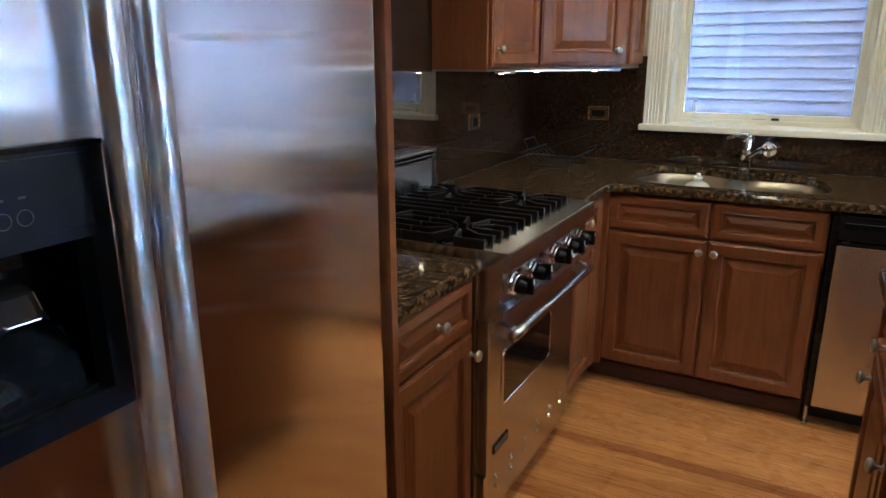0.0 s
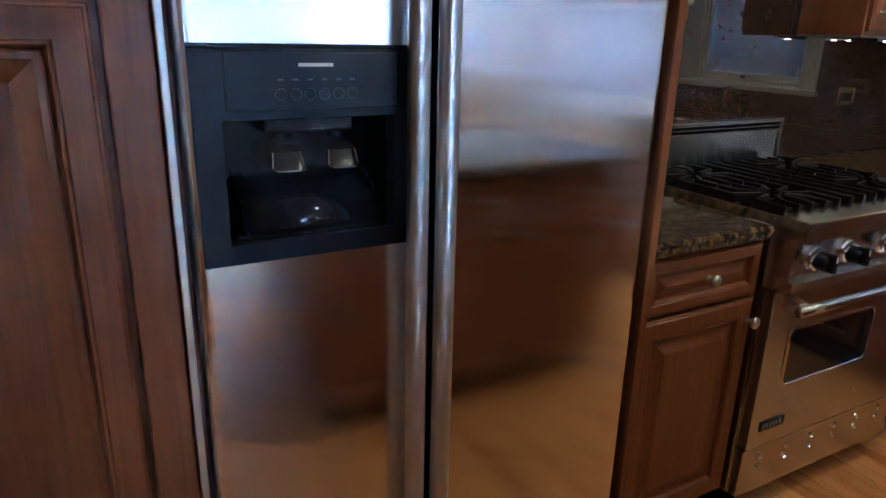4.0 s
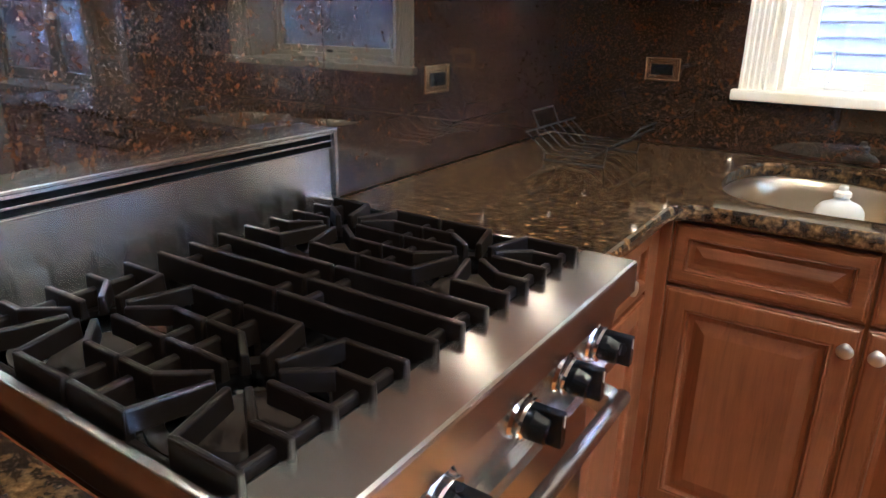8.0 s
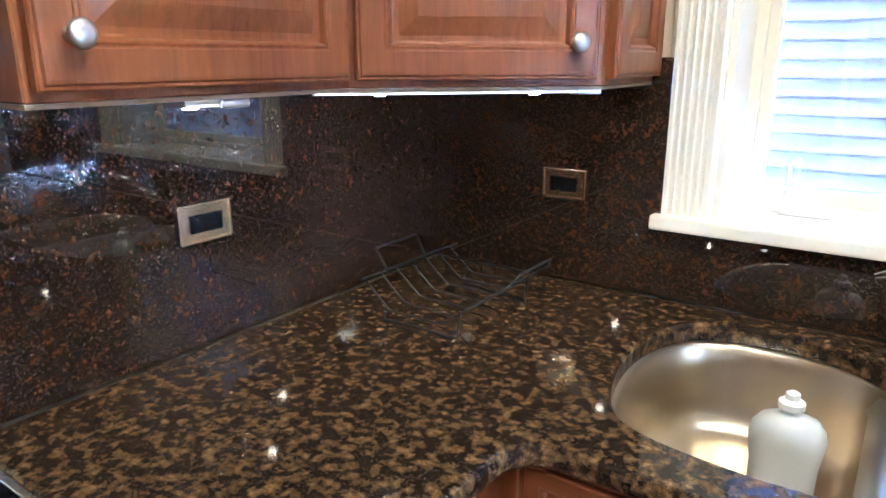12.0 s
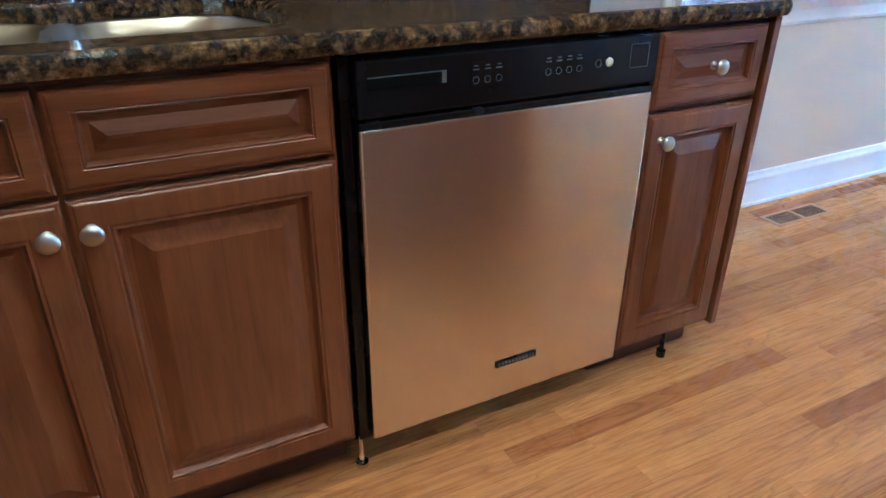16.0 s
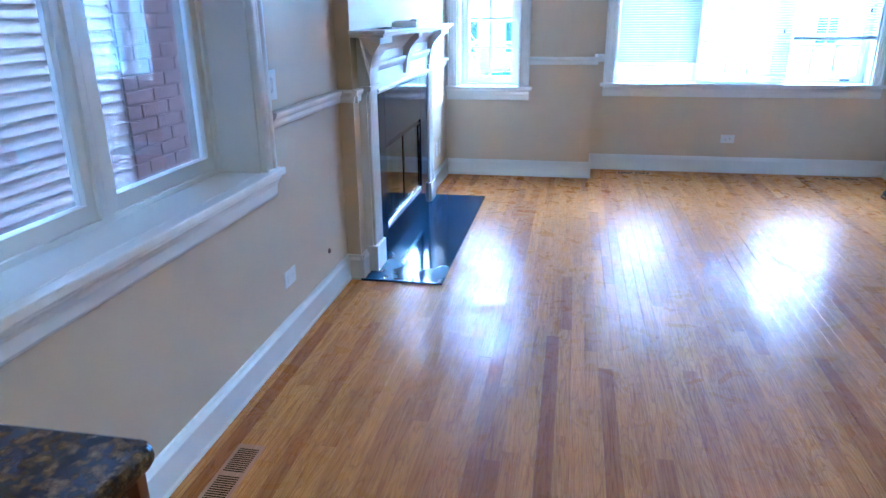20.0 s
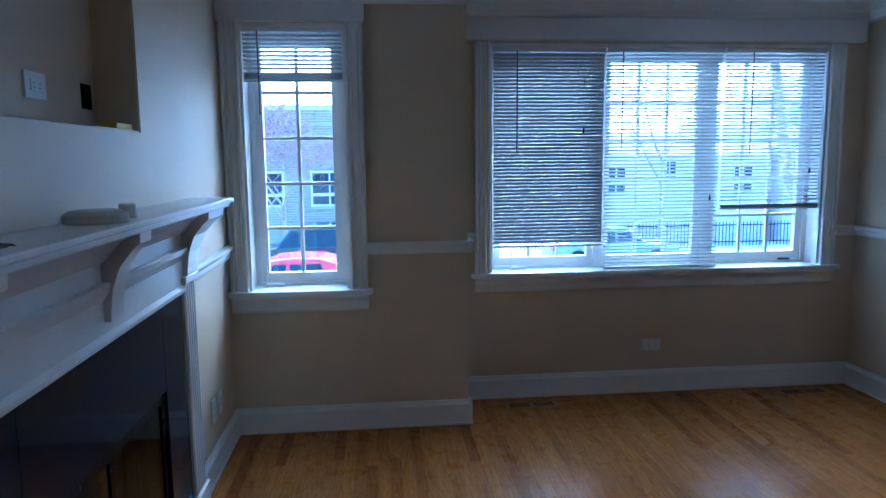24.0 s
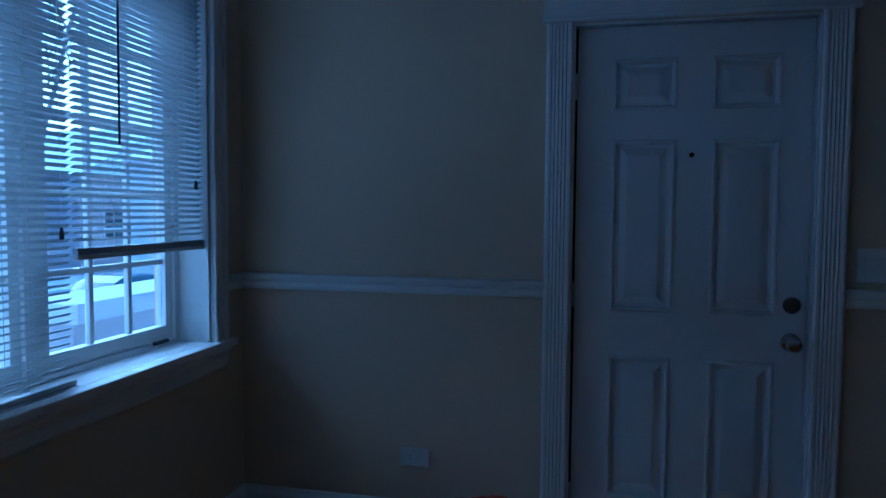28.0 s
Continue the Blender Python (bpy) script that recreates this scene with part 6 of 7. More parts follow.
kn = part("door_knob", lathe(bmesh.new(), [(0.033, 0), (0.033, 0.004), (0.026, 0.008), (0.012, 0.012), (0.011, 0.030), (0.020, 0.036), (0.027, 0.048), (0.026, 0.060), (0.018, 0.068), (0.001, 0.070)], (kx, face, 0.850), (0, 1, 0), 26), plain("worn_steel_knob", (0.42, 0.41, 0.40), 0.18, 1.0), leaf, "round satin knob", smooth=True)
part("deadbolt", lathe(bmesh.new(), [(0.030, 0), (0.030, 0.006), (0.026, 0.012), (0.001, 0.013)], (kx, face, 0.984), (0, 1, 0), 26), plain("dark_bronze", (0.16, 0.15, 0.14), 0.35, 0.8), leaf, "dark round deadbolt")
part("peephole", lathe(bmesh.new(), [(0.009, 0), (0.009, 0.003), (0.005, 0.004), (0.004, 0.002)], (6.520, face, 1.522), (0, 1, 0), 16), DARK, leaf)
for z in (1.78, 1.0, 0.22):
    part("hinge", boxes((DW1 - 0.001, face - 0.002, z - 0.048, DW1 + 0.010, face + 0.007, z + 0.048), bev=0.002), NICKEL, dr, "satin nickel hinge")
part("threshold", boxes((DOOR[0], YR - 0.13, -0.001, DOOR[1], YR - 0.005, 0.010), bev=0.003), CHERRY_X, dr)

# ---- blinds ----
SLAT = plain("white_blind_slat", (0.48, 0.48, 0.475), 0.4)
SLAT.node_tree.nodes["Principled BSDF"].inputs["Transmission Weight"].default_value = 0.0
WAND = plain("dark_wand", (0.05, 0.05, 0.055), 0.4)
def slat_mesh(w, width, tilt, crown=0.0028, t=0.0007):
    """A curved blind slat, tilted; its outer edge is the higher one where the tilt is positive."""
    bm = bmesh.new()
    prof = []
    for side in (0, 1):
        for k in (range(6) if side == 0 else range(5, -1, -1)):
            s = -width / 2 + width * k / 5
            h = crown * (1 - (2 * k / 5 - 1) ** 2) - side * t
            prof.append((s * math.cos(tilt) - h * math.sin(tilt), s * math.sin(tilt) + h * math.cos(tilt)))
    ends = [[bm.verts.new((x, y, z)) for x, z in prof] for y in (-w / 2, w / 2)]
    n = len(prof)
    for k in range(n):
        bm.faces.new((ends[0][k], ends[0][(k + 1) % n], ends[1][(k + 1) % n], ends[1][k]))
    bm.faces.new(ends[0][::-1])
    bm.faces.new(ends[1])
    tidy(bm)
    data = bpy.data.meshes.new("slat")
    bm.to_mesh(data)
    bm.free()
    data.materials.append(SLAT)
    return data

def blind(x, y0, y1, ztop, zbot, tilt, pitch, stack, label, wand_y, wand_len, cords, pull=None):
    bl = thing("window_blind", (x, (y0 + y1) / 2, ztop), label, "blind", "window blinds")
    part("headrail", boxes((x - 0.014, y0, ztop - 0.026, x + 0.014, y1, ztop), bev=0.002), WHITEP, bl, "slim white headrail")
    data = slat_mesh(y1 - y0 - 0.006, 0.025, tilt)
    zend = zbot + 0.016 + stack * 0.0034
    n = int((ztop - 0.034 - zend) / pitch)
    zs = [ztop - 0.040 - pitch * k for k in range(n)] + [zbot + 0.016 + 0.0034 * k for k in range(stack)]
    flat = slat_mesh(y1 - y0 - 0.006, 0.025, 0.0) if stack else None
    for k, z in enumerate(zs):
        sl = new("slat", data if k < n else flat)
        sl.parent = bl
        sl.location = Vector((x, (y0 + y1) / 2, z)) - bl.location
        sl.rotation_euler = (random.uniform(-0.0006, 0.0006), 0, 0)
    part("bottom_rail", boxes((x - 0.012, y0 + 0.003, zbot, x + 0.012, y1 - 0.003, zbot + 0.014), bev=0.003), WHITEP, bl)
    for yc in cords:
        bm = bmesh.new()
        for dx in (-0.0135, 0.0135):
            tube(bm, [(x + dx, yc, ztop - 0.02), (x + dx, yc, zbot + 0.01)], 0.0007, 5)
        part("ladder_cord", bm, WHITEP, bl)
    bm = bmesh.new()
    tube(bm, [(x - 0.022, wand_y, ztop - 0.02), (x - 0.026, wand_y, ztop - 0.06), (x - 0.024, wand_y, ztop - wand_len)], 0.0035, 6)
    part("tilt_wand", bm, WAND, bl, "dark tilt wand")
    if pull:
        bm = bmesh.new()
        tube(bm, [(x - 0.030, pull[0], ztop - 0.02), (x - 0.032, pull[0] + 0.002, pull[1] + 0.02)], 0.0008, 5)
        part("pull_cord", bm, WHITEP, bl)
        part("cord_tassel", lathe(bmesh.new(), [(0.002, 0), (0.005, -0.006), (0.007, -0.026), (0.006, -0.034), (0.001, -0.035)], (x - 0.032, pull[0] + 0.002, pull[1] + 0.018), (0, 0, 1), 12), WAND, bl, "small dark cord tassel")
    return bl

XW = XF - 0.002 + 0.030
blind(XW, -2.268, -1.580, 2.150, 0.948, radians(65), 0.0212, 0, "white metal blind, nearly closed, down almost to the sill", -1.725, 0.62, (-1.76, -2.10), (-2.135, 1.66))
blind(XW, -3.020, -2.278, 2.150, 0.802, radians(-24), 0.0212, 0, "white metal blind with open slats, fully lowered", -2.375, 0.60, (-2.47, -2.85), (-2.95, 1.24))
blind(XW, -3.688, -3.030, 2.150, 1.160, radians(-24), 0.0212, 6, "white metal blind with open slats, raised to half height", -3.20, 0.64, (-3.18, -3.56), (-3.60, 1.40))
blind(XB + 0.030, -0.715, -0.198, 2.185, 1.905, radians(-24), 0.0212, 10, "short white blind drawn up to the window head", -0.28, 0.45, (-0.30, -0.62))
def crank(loc, d, label):
    """A folding window crank lying on the sill."""
    o = Vector(loc)
    c = thing("window_crank", loc, label, "crank", "window cranks")
    side = Vector(d)
    def at(a, b, z):
        out = Vector((-1, 0, 0)) if abs(side.y) > 0.5 else Vector((0, -1, 0))
        return o + side * a + out * b + Vector((0, 0, z))
    p, q = at(-0.05, -0.008, 0.0005), at(0.05, 0.02, 0.018)
    part("housing", boxes((p.x, p.y, p.z, q.x, q.y, q.z), bev=0.004), WHITEP, c)
    bm = bmesh.new()
    tube(bm, [at(-0.03, 0.012, 0.015), at(-0.045, 0.014, 0.028), at(-0.036, 0.016, 0.070), at(-0.040, 0.016, 0.108)], 0.0045, 8)
    part("arm", bm, WHITEP, c)
    return c
crank((XB + 0.125, -0.30, 0.80), (0, -1, 0), "white folding window crank on the sill")
crank((XF + 0.105, -1.75, 0.80), (0, -1, 0), "white folding window crank on the sill")
crank((0.86, 0.13, 1.10), (1, 0, 0), "cream folding window crank on the sill")
lt = thing("sash_lock", (8.40, -3.52, 0.80), "small dark window latch on the sill", "latch")
part("plate", boxes((8.388, -3.56, 0.8205, 8.402, -3.48, 0.834), bev=0.003), BLACK, lt)

# ---- bag and cables ----
bag = thing("orange_bag", (7.30, -3.72, 0), "crumpled orange cloth bag lying on a coil of black cable", "bag")
bm = bmesh.new()
bmesh.ops.create_icosphere(bm, subdivisions=6, radius=1.0)
for v in bm.verts:
    p = v.co.copy()
    lump = 1 + 0.20 * noise.noise(p * 1.3 + Vector((2, 5, 1))) + 0.12 * noise.noise(p * 2.9 + Vector((3, 1, 7)))
    warp = p + 0.35 * noise.noise_vector(p * 1.4)
    crease = abs(noise.noise(Vector((warp.x * 1.4, warp.y * 3.2, warp.z * 3.4)) + Vector((9, 2, 4))))
    small = abs(noise.noise(warp * 6.0 + Vector((1, 8, 3))))
    ear = max(0.0, p.dot(Vector((-0.42, 0.18, 0.89)).normalized())) ** 14
    mouth = max(0.0, p.dot(Vector((-0.62, 0.70, 0.34)).normalized())) ** 16
    f = lump * (0.98 - 0.30 * (1 - min(1.0, crease * 5.0)) * 0.55 - 0.10 * (1 - min(1.0, small * 4.0)) * 0.5) + 0.30 * ear - 0.34 * mouth
    q = Vector((p.x * 0.215, p.y * 0.150, p.z * 0.125)) * f
    q.z = max(q.z, -0.058 + 0.004 * noise.noise(p * 6)) + 0.105
    v.co = Vector((7.27, -3.760, 0.028)) + q
bmesh.ops.smooth_vert(bm, verts=bm.verts[:], factor=0.3, use_axis_x=True, use_axis_y=True, use_axis_z=True)
part("cloth", bm, paint("orange_cloth", (0.50, 0.115, 0.05), 0.85, 0.15, 700, 0.5, 14), bag, "creased orange cloth", smooth=True)
for k in range(2):
    bm = bmesh.new()
    tube(bm, [(7.14 + 0.05 * k, -3.63 - 0.02 * k, 0.17), (7.10 + 0.05 * k, -3.585, 0.13), (7.09 + 0.06 * k, -3.575, 0.07), (7.05 + 0.05 * k, -3.60, 0.032)], 0.004, 8)
    part("drawstring", bm, plain("tan_cord", (0.50, 0.28, 0.16), 0.8), bag)
def coil(cx, cy, r, turns, label, seed):
    rr = random.Random(seed)
    c = thing("cable_coil", (cx, cy, 0), label, "cable")
    for k in range(turns):
        bm = bmesh.new()
        ox, oy, sr = rr.uniform(-0.03, 0.03), rr.uniform(-0.03, 0.03), r * rr.uniform(0.75, 1.05)
        z0, tl = 0.008 + 0.010 * (k % 4), rr.uniform(-0.010, 0.010)
        tube(bm, [(cx + ox + sr * math.cos(a), cy + oy + sr * 0.8 * math.sin(a), max(0.0065, z0 + tl * math.cos(a + k))) for a in [2 * math.pi * j / 26 for j in range(26)]], 0.006, 7, True)
        part("loop", bm, CABLE, c, smooth=True)
CABLE = plain("black_rubber_cable", (0.016, 0.017, 0.022), 0.45)
coil(7.17, -3.70, 0.15, 8, "coil of black cable under the orange bag", 3)
coil(7.53, -3.74, 0.115, 7, "coil of black cable on the floor against the wall", 8)

# ---- floor registers ----
def register(x0, y0, x1, y1, along):
    g = thing("floor_register", ((x0 + x1) / 2, (y0 + y1) / 2, 0), "flush wooden floor vent with two banks of slots", "vent", "floor vents")
    part("frame", boxes((x0, y0, -0.011, x1, y1, 0.0012), bev=0.0006), FLOORLIKE, g)
    n = 12
    L = x1 - x0 if along == "x" else y1 - y0
    for bank in (0, 1):
        for k in range(n):
            a = 0.07 * L + bank * 0.46 * L + 0.40 * L * (k + 0.5) / n
            if along == "x":
                part("slot", boxes((x0 + a - 0.0024, y0 + 0.014, 0.0008, x0 + a + 0.0024, y1 - 0.014, 0.0017)), DARK, g)
            else:
                part("slot", boxes((x0 + 0.014, y0 + a - 0.0024, 0.0008, x1 - 0.014, y0 + a + 0.0024, 0.0017)), DARK, g)
FLOORLIKE = wood("oak_register", (0.26, 0.105, 0.034), (0.42, 0.20, 0.072), (0.54, 0.29, 0.115), 0)
register(3.34, -0.212, 3.66, -0.112, "x")
register(8.10, -1.95, 8.20, -1.63, "y")
register(8.12, -3.72, 8.22, -3.40, "y")

# ---- outside ----
SIDING = plain("white_vinyl_siding", (0.58, 0.50, 0.48), 0.45, 0.0, 0.04, 40, 0.03)
nb = thing("neighbour_house", (1.6, 1.6, GZ), "neighbouring house with white lap siding and a brick corner", "house")
# These walls are carried up out of view to keep the alley dim.
sw = part("wall", boxes((-3.0, 1.52, GZ, 5.58, 1.72, 7.2)), SIDING, nb)
data = None
bm = bmesh.new()
p = [(0, 0.0095), (-0.026, 0.0095), (-0.026, 0.014), (-0.009, 0.0684), (0, 0.0684)]
a = [bm.verts.new((-3.0, y, z)) for y, z in p]
b = [bm.verts.new((5.58, y, z)) for y, z in p]
for k in range(len(p)):
    bm.faces.new((a[k], a[(k + 1) % len(p)], b[(k + 1) % len(p)], b[k]))
bm.faces.new(a[::-1])
bm.faces.new(b)
tidy(bm)
lap = bpy.data.meshes.new("siding_board")
bm.to_mesh(lap)
bm.free()
lap.materials.append(SIDING)
for k in range(40):
    o = new("siding_board", lap)
    o.parent = sw
    o.location = Vector((0, 1.519, -0.10 + 0.0685 * k)) - nb.location
BRICK = plain("red_brick", (0.120, 0.046, 0.043), 0.85, 0.0, 0.25, 300, 0.4)
part("trim_board", boxes((1.60, 1.475, GZ, 1.80, 1.52, 7.2), bev=0.004), SIDING, nb)
bw = part("brick_wall", boxes((5.58, 1.50, GZ, 9.5, 1.72, 7.2)), plain("mortar", (0.26, 0.22, 0.22), 0.9), nb, "red brick wall")
bm = boxes((0, -0.016, 0, 0.28, 0, 0.078), bev=0.003, seg=1)
bd_ = bpy.data.meshes.new("brick")
bm.to_mesh(bd_)
bm.free()
bd_.materials.append(BRICK)
bm = boxes((0, -0.016, 0, 0.134, 0, 0.078), bev=0.003, seg=1)
bh_ = bpy.data.meshes.new("half_brick")
bm.to_mesh(bh_)
bm.free()
bh_.materials.append(BRICK)
cnt = 0
for j in range(1, 28, 2):
    o = new("brick", bh_)
    o.parent = bw
    o.location = Vector((5.59, 1.50, 0.09 * j)) - nb.location
for j in range(28):
    for i in range(10):
        o = new("brick", bd_)
        o.parent = bw
        o.location = Vector((5.59 + 0.292 * i + (0.146 if j % 2 else 0), 1.50 + random.uniform(-0.002, 0.002), 0.0 + 0.09 * j)) - nb.location

# street side
ASPH = paint("snow_dusted_asphalt", (0.42, 0.43, 0.45), 0.6, 0.2, 20, 0.2, 0.6)
CONC = plain("pale_concrete", (0.66, 0.66, 0.68), 0.8)
tagged(part("road", boxes((18.4, -90, GZ, 29.0, 90, GZ + 0.015)), ASPH), "grey street dusted with snow", "road", kind="structure")
tagged(part("pavement", boxes((15.8, -90, GZ, 18.2, 90, GZ + 0.12), bev=0.01), CONC), "pale concrete pavement dusted with snow", "pavement", kind="structure")
tagged(part("pavement", boxes((29.2, -90, GZ, 30.9, 90, GZ + 0.12), bev=0.01), CONC), "pale concrete pavement across the street", "pavement", kind="structure")

# House fronts and roofs are coloured paler, to put haze and glare in.
FARBRICK, fnt, fb = material("brown_brick_front")
tex = fnt.nodes.new("ShaderNodeTexBrick")
tex.inputs["Color1"].default_value = (0.30, 0.26, 0.25, 1)
tex.inputs["Color2"].default_value = (0.42, 0.36, 0.345, 1)
tex.inputs["Mortar"].default_value = (0.60, 0.58, 0.56, 1)
tex.inputs["Scale"].default_value = 1.0
tex.inputs["Mortar Size"].default_value = 0.012
tex.inputs["Brick Width"].default_value = 0.30
tex.inputs["Row Height"].default_value = 0.10
fnt.links.new(coords(fnt, (1, 1, 1), (0, radians(90), radians(90))), tex.inputs["Vector"])
fnt.links.new(tex.outputs["Color"], fb.inputs["Base Color"])
fb.inputs["Roughness"].default_value = 0.9
ROOF = plain("hazed_grey_shingle_roof", (0.78, 0.79, 0.80), 0.85, 0.0, 0.2, 20, 0.3)
FARGLASS = plain("dark_window_pane", (0.03, 0.04, 0.05), 0.08)
PALE = plain("pale_brick_front", (0.76, 0.71, 0.68), 0.9, 0.0, 0.15, 30, 0.3)
BAND = plain("stone_band", (0.504, 0.480, 0.444), 0.8)
def house(x, y0, y1, h, label, wins, rise=0.0, mat=None, hip=False):
    hs = thing("house", (x + 4, (y0 + y1) / 2, GZ), label, "house", "houses across the street")
    part("wall", boxes((x, y0, GZ, x + 9, y1, h)), mat or FARBRICK, hs)
    if rise <= 0:
        part("roof", boxes((x - 0.10, y0 - 0.1, h, x + 9, y1 + 0.1, h + 0.20)), ROOF, hs)
        part("stone_band", boxes((x - 0.03, y0, h - 0.62, x - 0.001, y1, h - 0.52)), BAND, hs)
    else:
        bm = bmesh.new()
        ym = (y0 + y1) / 2
        q = 3.0 if hip else -0.5
        m0, m1 = (y0 + 2.5, y1 - 2.5) if hip else (ym, ym)
        pts = [(x - 0.5, y0 - 0.5, h), (x - 0.5, y1 + 0.5, h), (x + 9, y1 + 0.5, h), (x + 9, y0 - 0.5, h), (x + q, m0, h + rise), (x + q, m1 + 0.001, h + rise), (x + 9, m1 + 0.001, h + rise), (x + 9, m0, h + rise)]
        v = [bm.verts.new(p) for p in pts]
        for fc in ((0, 1, 5, 4), (1, 2, 6, 5), (2, 3, 7, 6), (3, 0, 4, 7), (4, 5, 6, 7), (3, 2, 1, 0)):
            bm.faces.new([v[k] for k in fc])
        part("roof", tidy(bm), ROOF, hs)
    for wy, wz, ww, wh in wins:
        o = part("window", boxes((x - 0.06, wy - ww / 2 - 0.09, wz - 0.09, x - 0.001, wy + ww / 2 + 0.09, wz + wh + 0.09)), WHITEP, hs, "white-framed window")
        part("sill", boxes((x - 0.14, wy - ww / 2 - 0.15, wz - 0.20, x - 0.061, wy + ww / 2 + 0.15, wz - 0.10)), BAND, o)
        for k in range(2):
            a = wy - ww / 2 + k * (ww / 2 + 0.03)
            for z0, z1 in ((wz, wz + wh * 0.26), (wz + wh * 0.36, wz + wh)):
                part("pane", boxes((x - 0.066, a, z0, x - 0.0605, a + ww / 2 - 0.03, z1)), FARGLASS, o)
    return hs
house(32.0, -4.5, 12.0, 3.5, "brown brick apartment house with white windows across the street", [(3.63, -0.25, 1.35, 1.25), (1.06, -0.25, 1.35, 1.25), (-1.9, -0.25, 1.35, 1.25), (5.70, -0.25, 1.35, 1.25), (8.3, -0.25, 1.35, 1.25)])
house(33.0, -18.2, -8.5, 1.6, "low pale brick house with a grey hipped roof", [(-13.6, 0.45, 0.55, 0.85), (-15.1, 0.05, 0.75, 1.05), (-11.2, 0.05, 0.8, 1.05), (-17.0, 0.05, 0.8, 1.05)], 1.1, PALE, True)
house(32.6, -23.2, -18.7, 1.9, "pale brick porch house with a low gable", [(-19.5, -0.15, 0.85, 1.45), (-20.9, -0.15, 0.8, 1.45), (-22.1, -0.15, 0.8, 1.45)], 1.0, PALE)
house(37.0, -31.5, -20.0, 3.2, "pale brick house with a tall gabled roof", [(-23.8, 2.3, 1.0, 1.1), (-25.6, 2.3, 1.0, 1.1), (-28.5, 0.0, 1.4, 1.4)], 2.6, PALE)
house(34.0, -46.0, -33.0, 3.2, "brown brick house further along the street", [(-35.6, -0.3, 1.5, 1.5), (-39.0, -0.3, 1.5, 1.5), (-43.0, -0.3, 1.5, 1.5)], 3.2)
house(20.0, -48.0, -30.0, 3.6, "pale brick house at the end of the block", [(-33.6, -0.3, 1.5, 1.5), (-38.0, -0.3, 1.5, 1.5)], 3.0, PALE)

def car(x, y, col, label, suv=False, length=4.5, f=1):
    """A parked car standing along the street."""
    z = GZ + 0.015
    c = thing("parked_car", (x, y, z), label, "car", "parked cars")
    top = 1.70 if suv else 1.42
    belt = 1.02 if suv else 0.90
    m = plain(label.split()[0] + "_car_paint", col, 0.25, 0.0)
    m.node_tree.nodes["Principled BSDF"].inputs["Coat Weight"].default_value = 0.6
    L = length / 2
    def hull(prof, half, top_in):
        bm = bmesh.new()
        rows = []
        zt = max(pz for _, pz in prof)
        zb = min(pz for _, pz in prof)
        for s, sh in ((-1, 0.94), (-0.9, 1.0), (-0.5, 1.012), (0.5, 1.012), (0.9, 1.0), (1, 0.94)):
            rows.append([bm.verts.new((x + s * (half - top_in * (pz - zb) / (zt - zb)), y + f * py * sh, z + zb + (pz - zb) * sh)) for py, pz in prof])
        for a, b in zip(rows, rows[1:]):
            for i in range(len(prof)):
                j = (i + 1) % len(prof)
                bm.faces.new((a[i], a[j], b[j], b[i]))
        bm.faces.new(rows[0][::-1])
        bm.faces.new(rows[-1])
        return tidy(bm)
    body = [(-L, 0.28), (-L, 0.60), (-L + 0.10, 0.74), (-L * 0.72, belt - 0.08), (-L * 0.45, belt - 0.01), (L * 0.62, belt), (L - 0.10, belt - 0.05), (L - 0.01, 0.62), (L, 0.28)]
    part("body", hull(body, 0.89, 0.07), m, c)
    cab = [(-L * 0.50, belt - 0.06), (-L * 0.30, top - 0.16), (-L * 0.16, top - 0.04), (L * 0.05, top), (L * 0.38, top - 0.02), (L * 0.58, top - 0.16), (L * (0.86 if suv else 0.80), belt - 0.04)]
    part("cabin", hull(cab, 0.82, 0.20), m, c)
    for y0, y1, nm in ((-L * 0.40, -L * 0.02, "front_window"), (L * 0.02, L * 0.36, "rear_window")):
        for s in (-1, 1):
            bm = bmesh.new()
            k = 0.10 if nm == "front_window" else 0.0
            e = 0.0 if nm == "front_window" else 0.14
            def sx(pz):
                return 0.828 - 0.20 * (pz - belt + 0.06) / (top - belt + 0.06)
            z0, z1 = belt + 0.03, top - 0.16
            q = [(y0, z0), (y1 + e, z0), (y1, z1), (y0 + (L * 0.24 if nm == "front_window" else 0), z1)]
            bm.faces.new([bm.verts.new((x + s * sx(pz), y + f * py, z + pz)) for py, pz in q])
            thicken(bm, (s * 0.012, 0, 0))
            part(nm, tidy(bm), FARGLASS, c)
    for s in (-1, 1):
        for wy in (-L * 0.62 * f, L * 0.60 * f):
            w = part("wheel", lathe(bmesh.new(), [(0.20, 0), (0.32, 0.01), (0.33, 0.05), (0.33, 0.16), (0.30, 0.19)], (x + s * 0.72, y + wy, z + 0.33), (s, 0, 0), 24), plain("tyre_rubber", (0.02, 0.02, 0.02), 0.8), c)
            part("rim", lathe(bmesh.new(), [(0.21, 0.0), (0.21, 0.012), (0.06, 0.03), (0.01, 0.03)], (x + s * 0.905, y + wy, z + 0.33), (s, 0, 0), 16), NICKEL, w)
    for s in (-1, 1):
        part("tail_light", boxes((min(s * 0.62, s * 0.84) + x, y + f * (L - 0.013) - 0.017, z + 0.66, max(s * 0.62, s * 0.84) + x, y + f * (L - 0.013) + 0.017, z + 0.80)), plain("red_lens", (0.4, 0.02, 0.02), 0.2), c)
        part("headlight", boxes((min(s * 0.60, s * 0.84) + x, y - f * (L - 0.013) - 0.017, z + 0.58, max(s * 0.60, s * 0.84) + x, y - f * (L - 0.013) + 0.017, z + 0.70)), CHROME, c)
    return c
car(21.6, 1.36, (0.62, 0.07, 0.09), "red small car parked by the kerb", False, 4.4, -1)
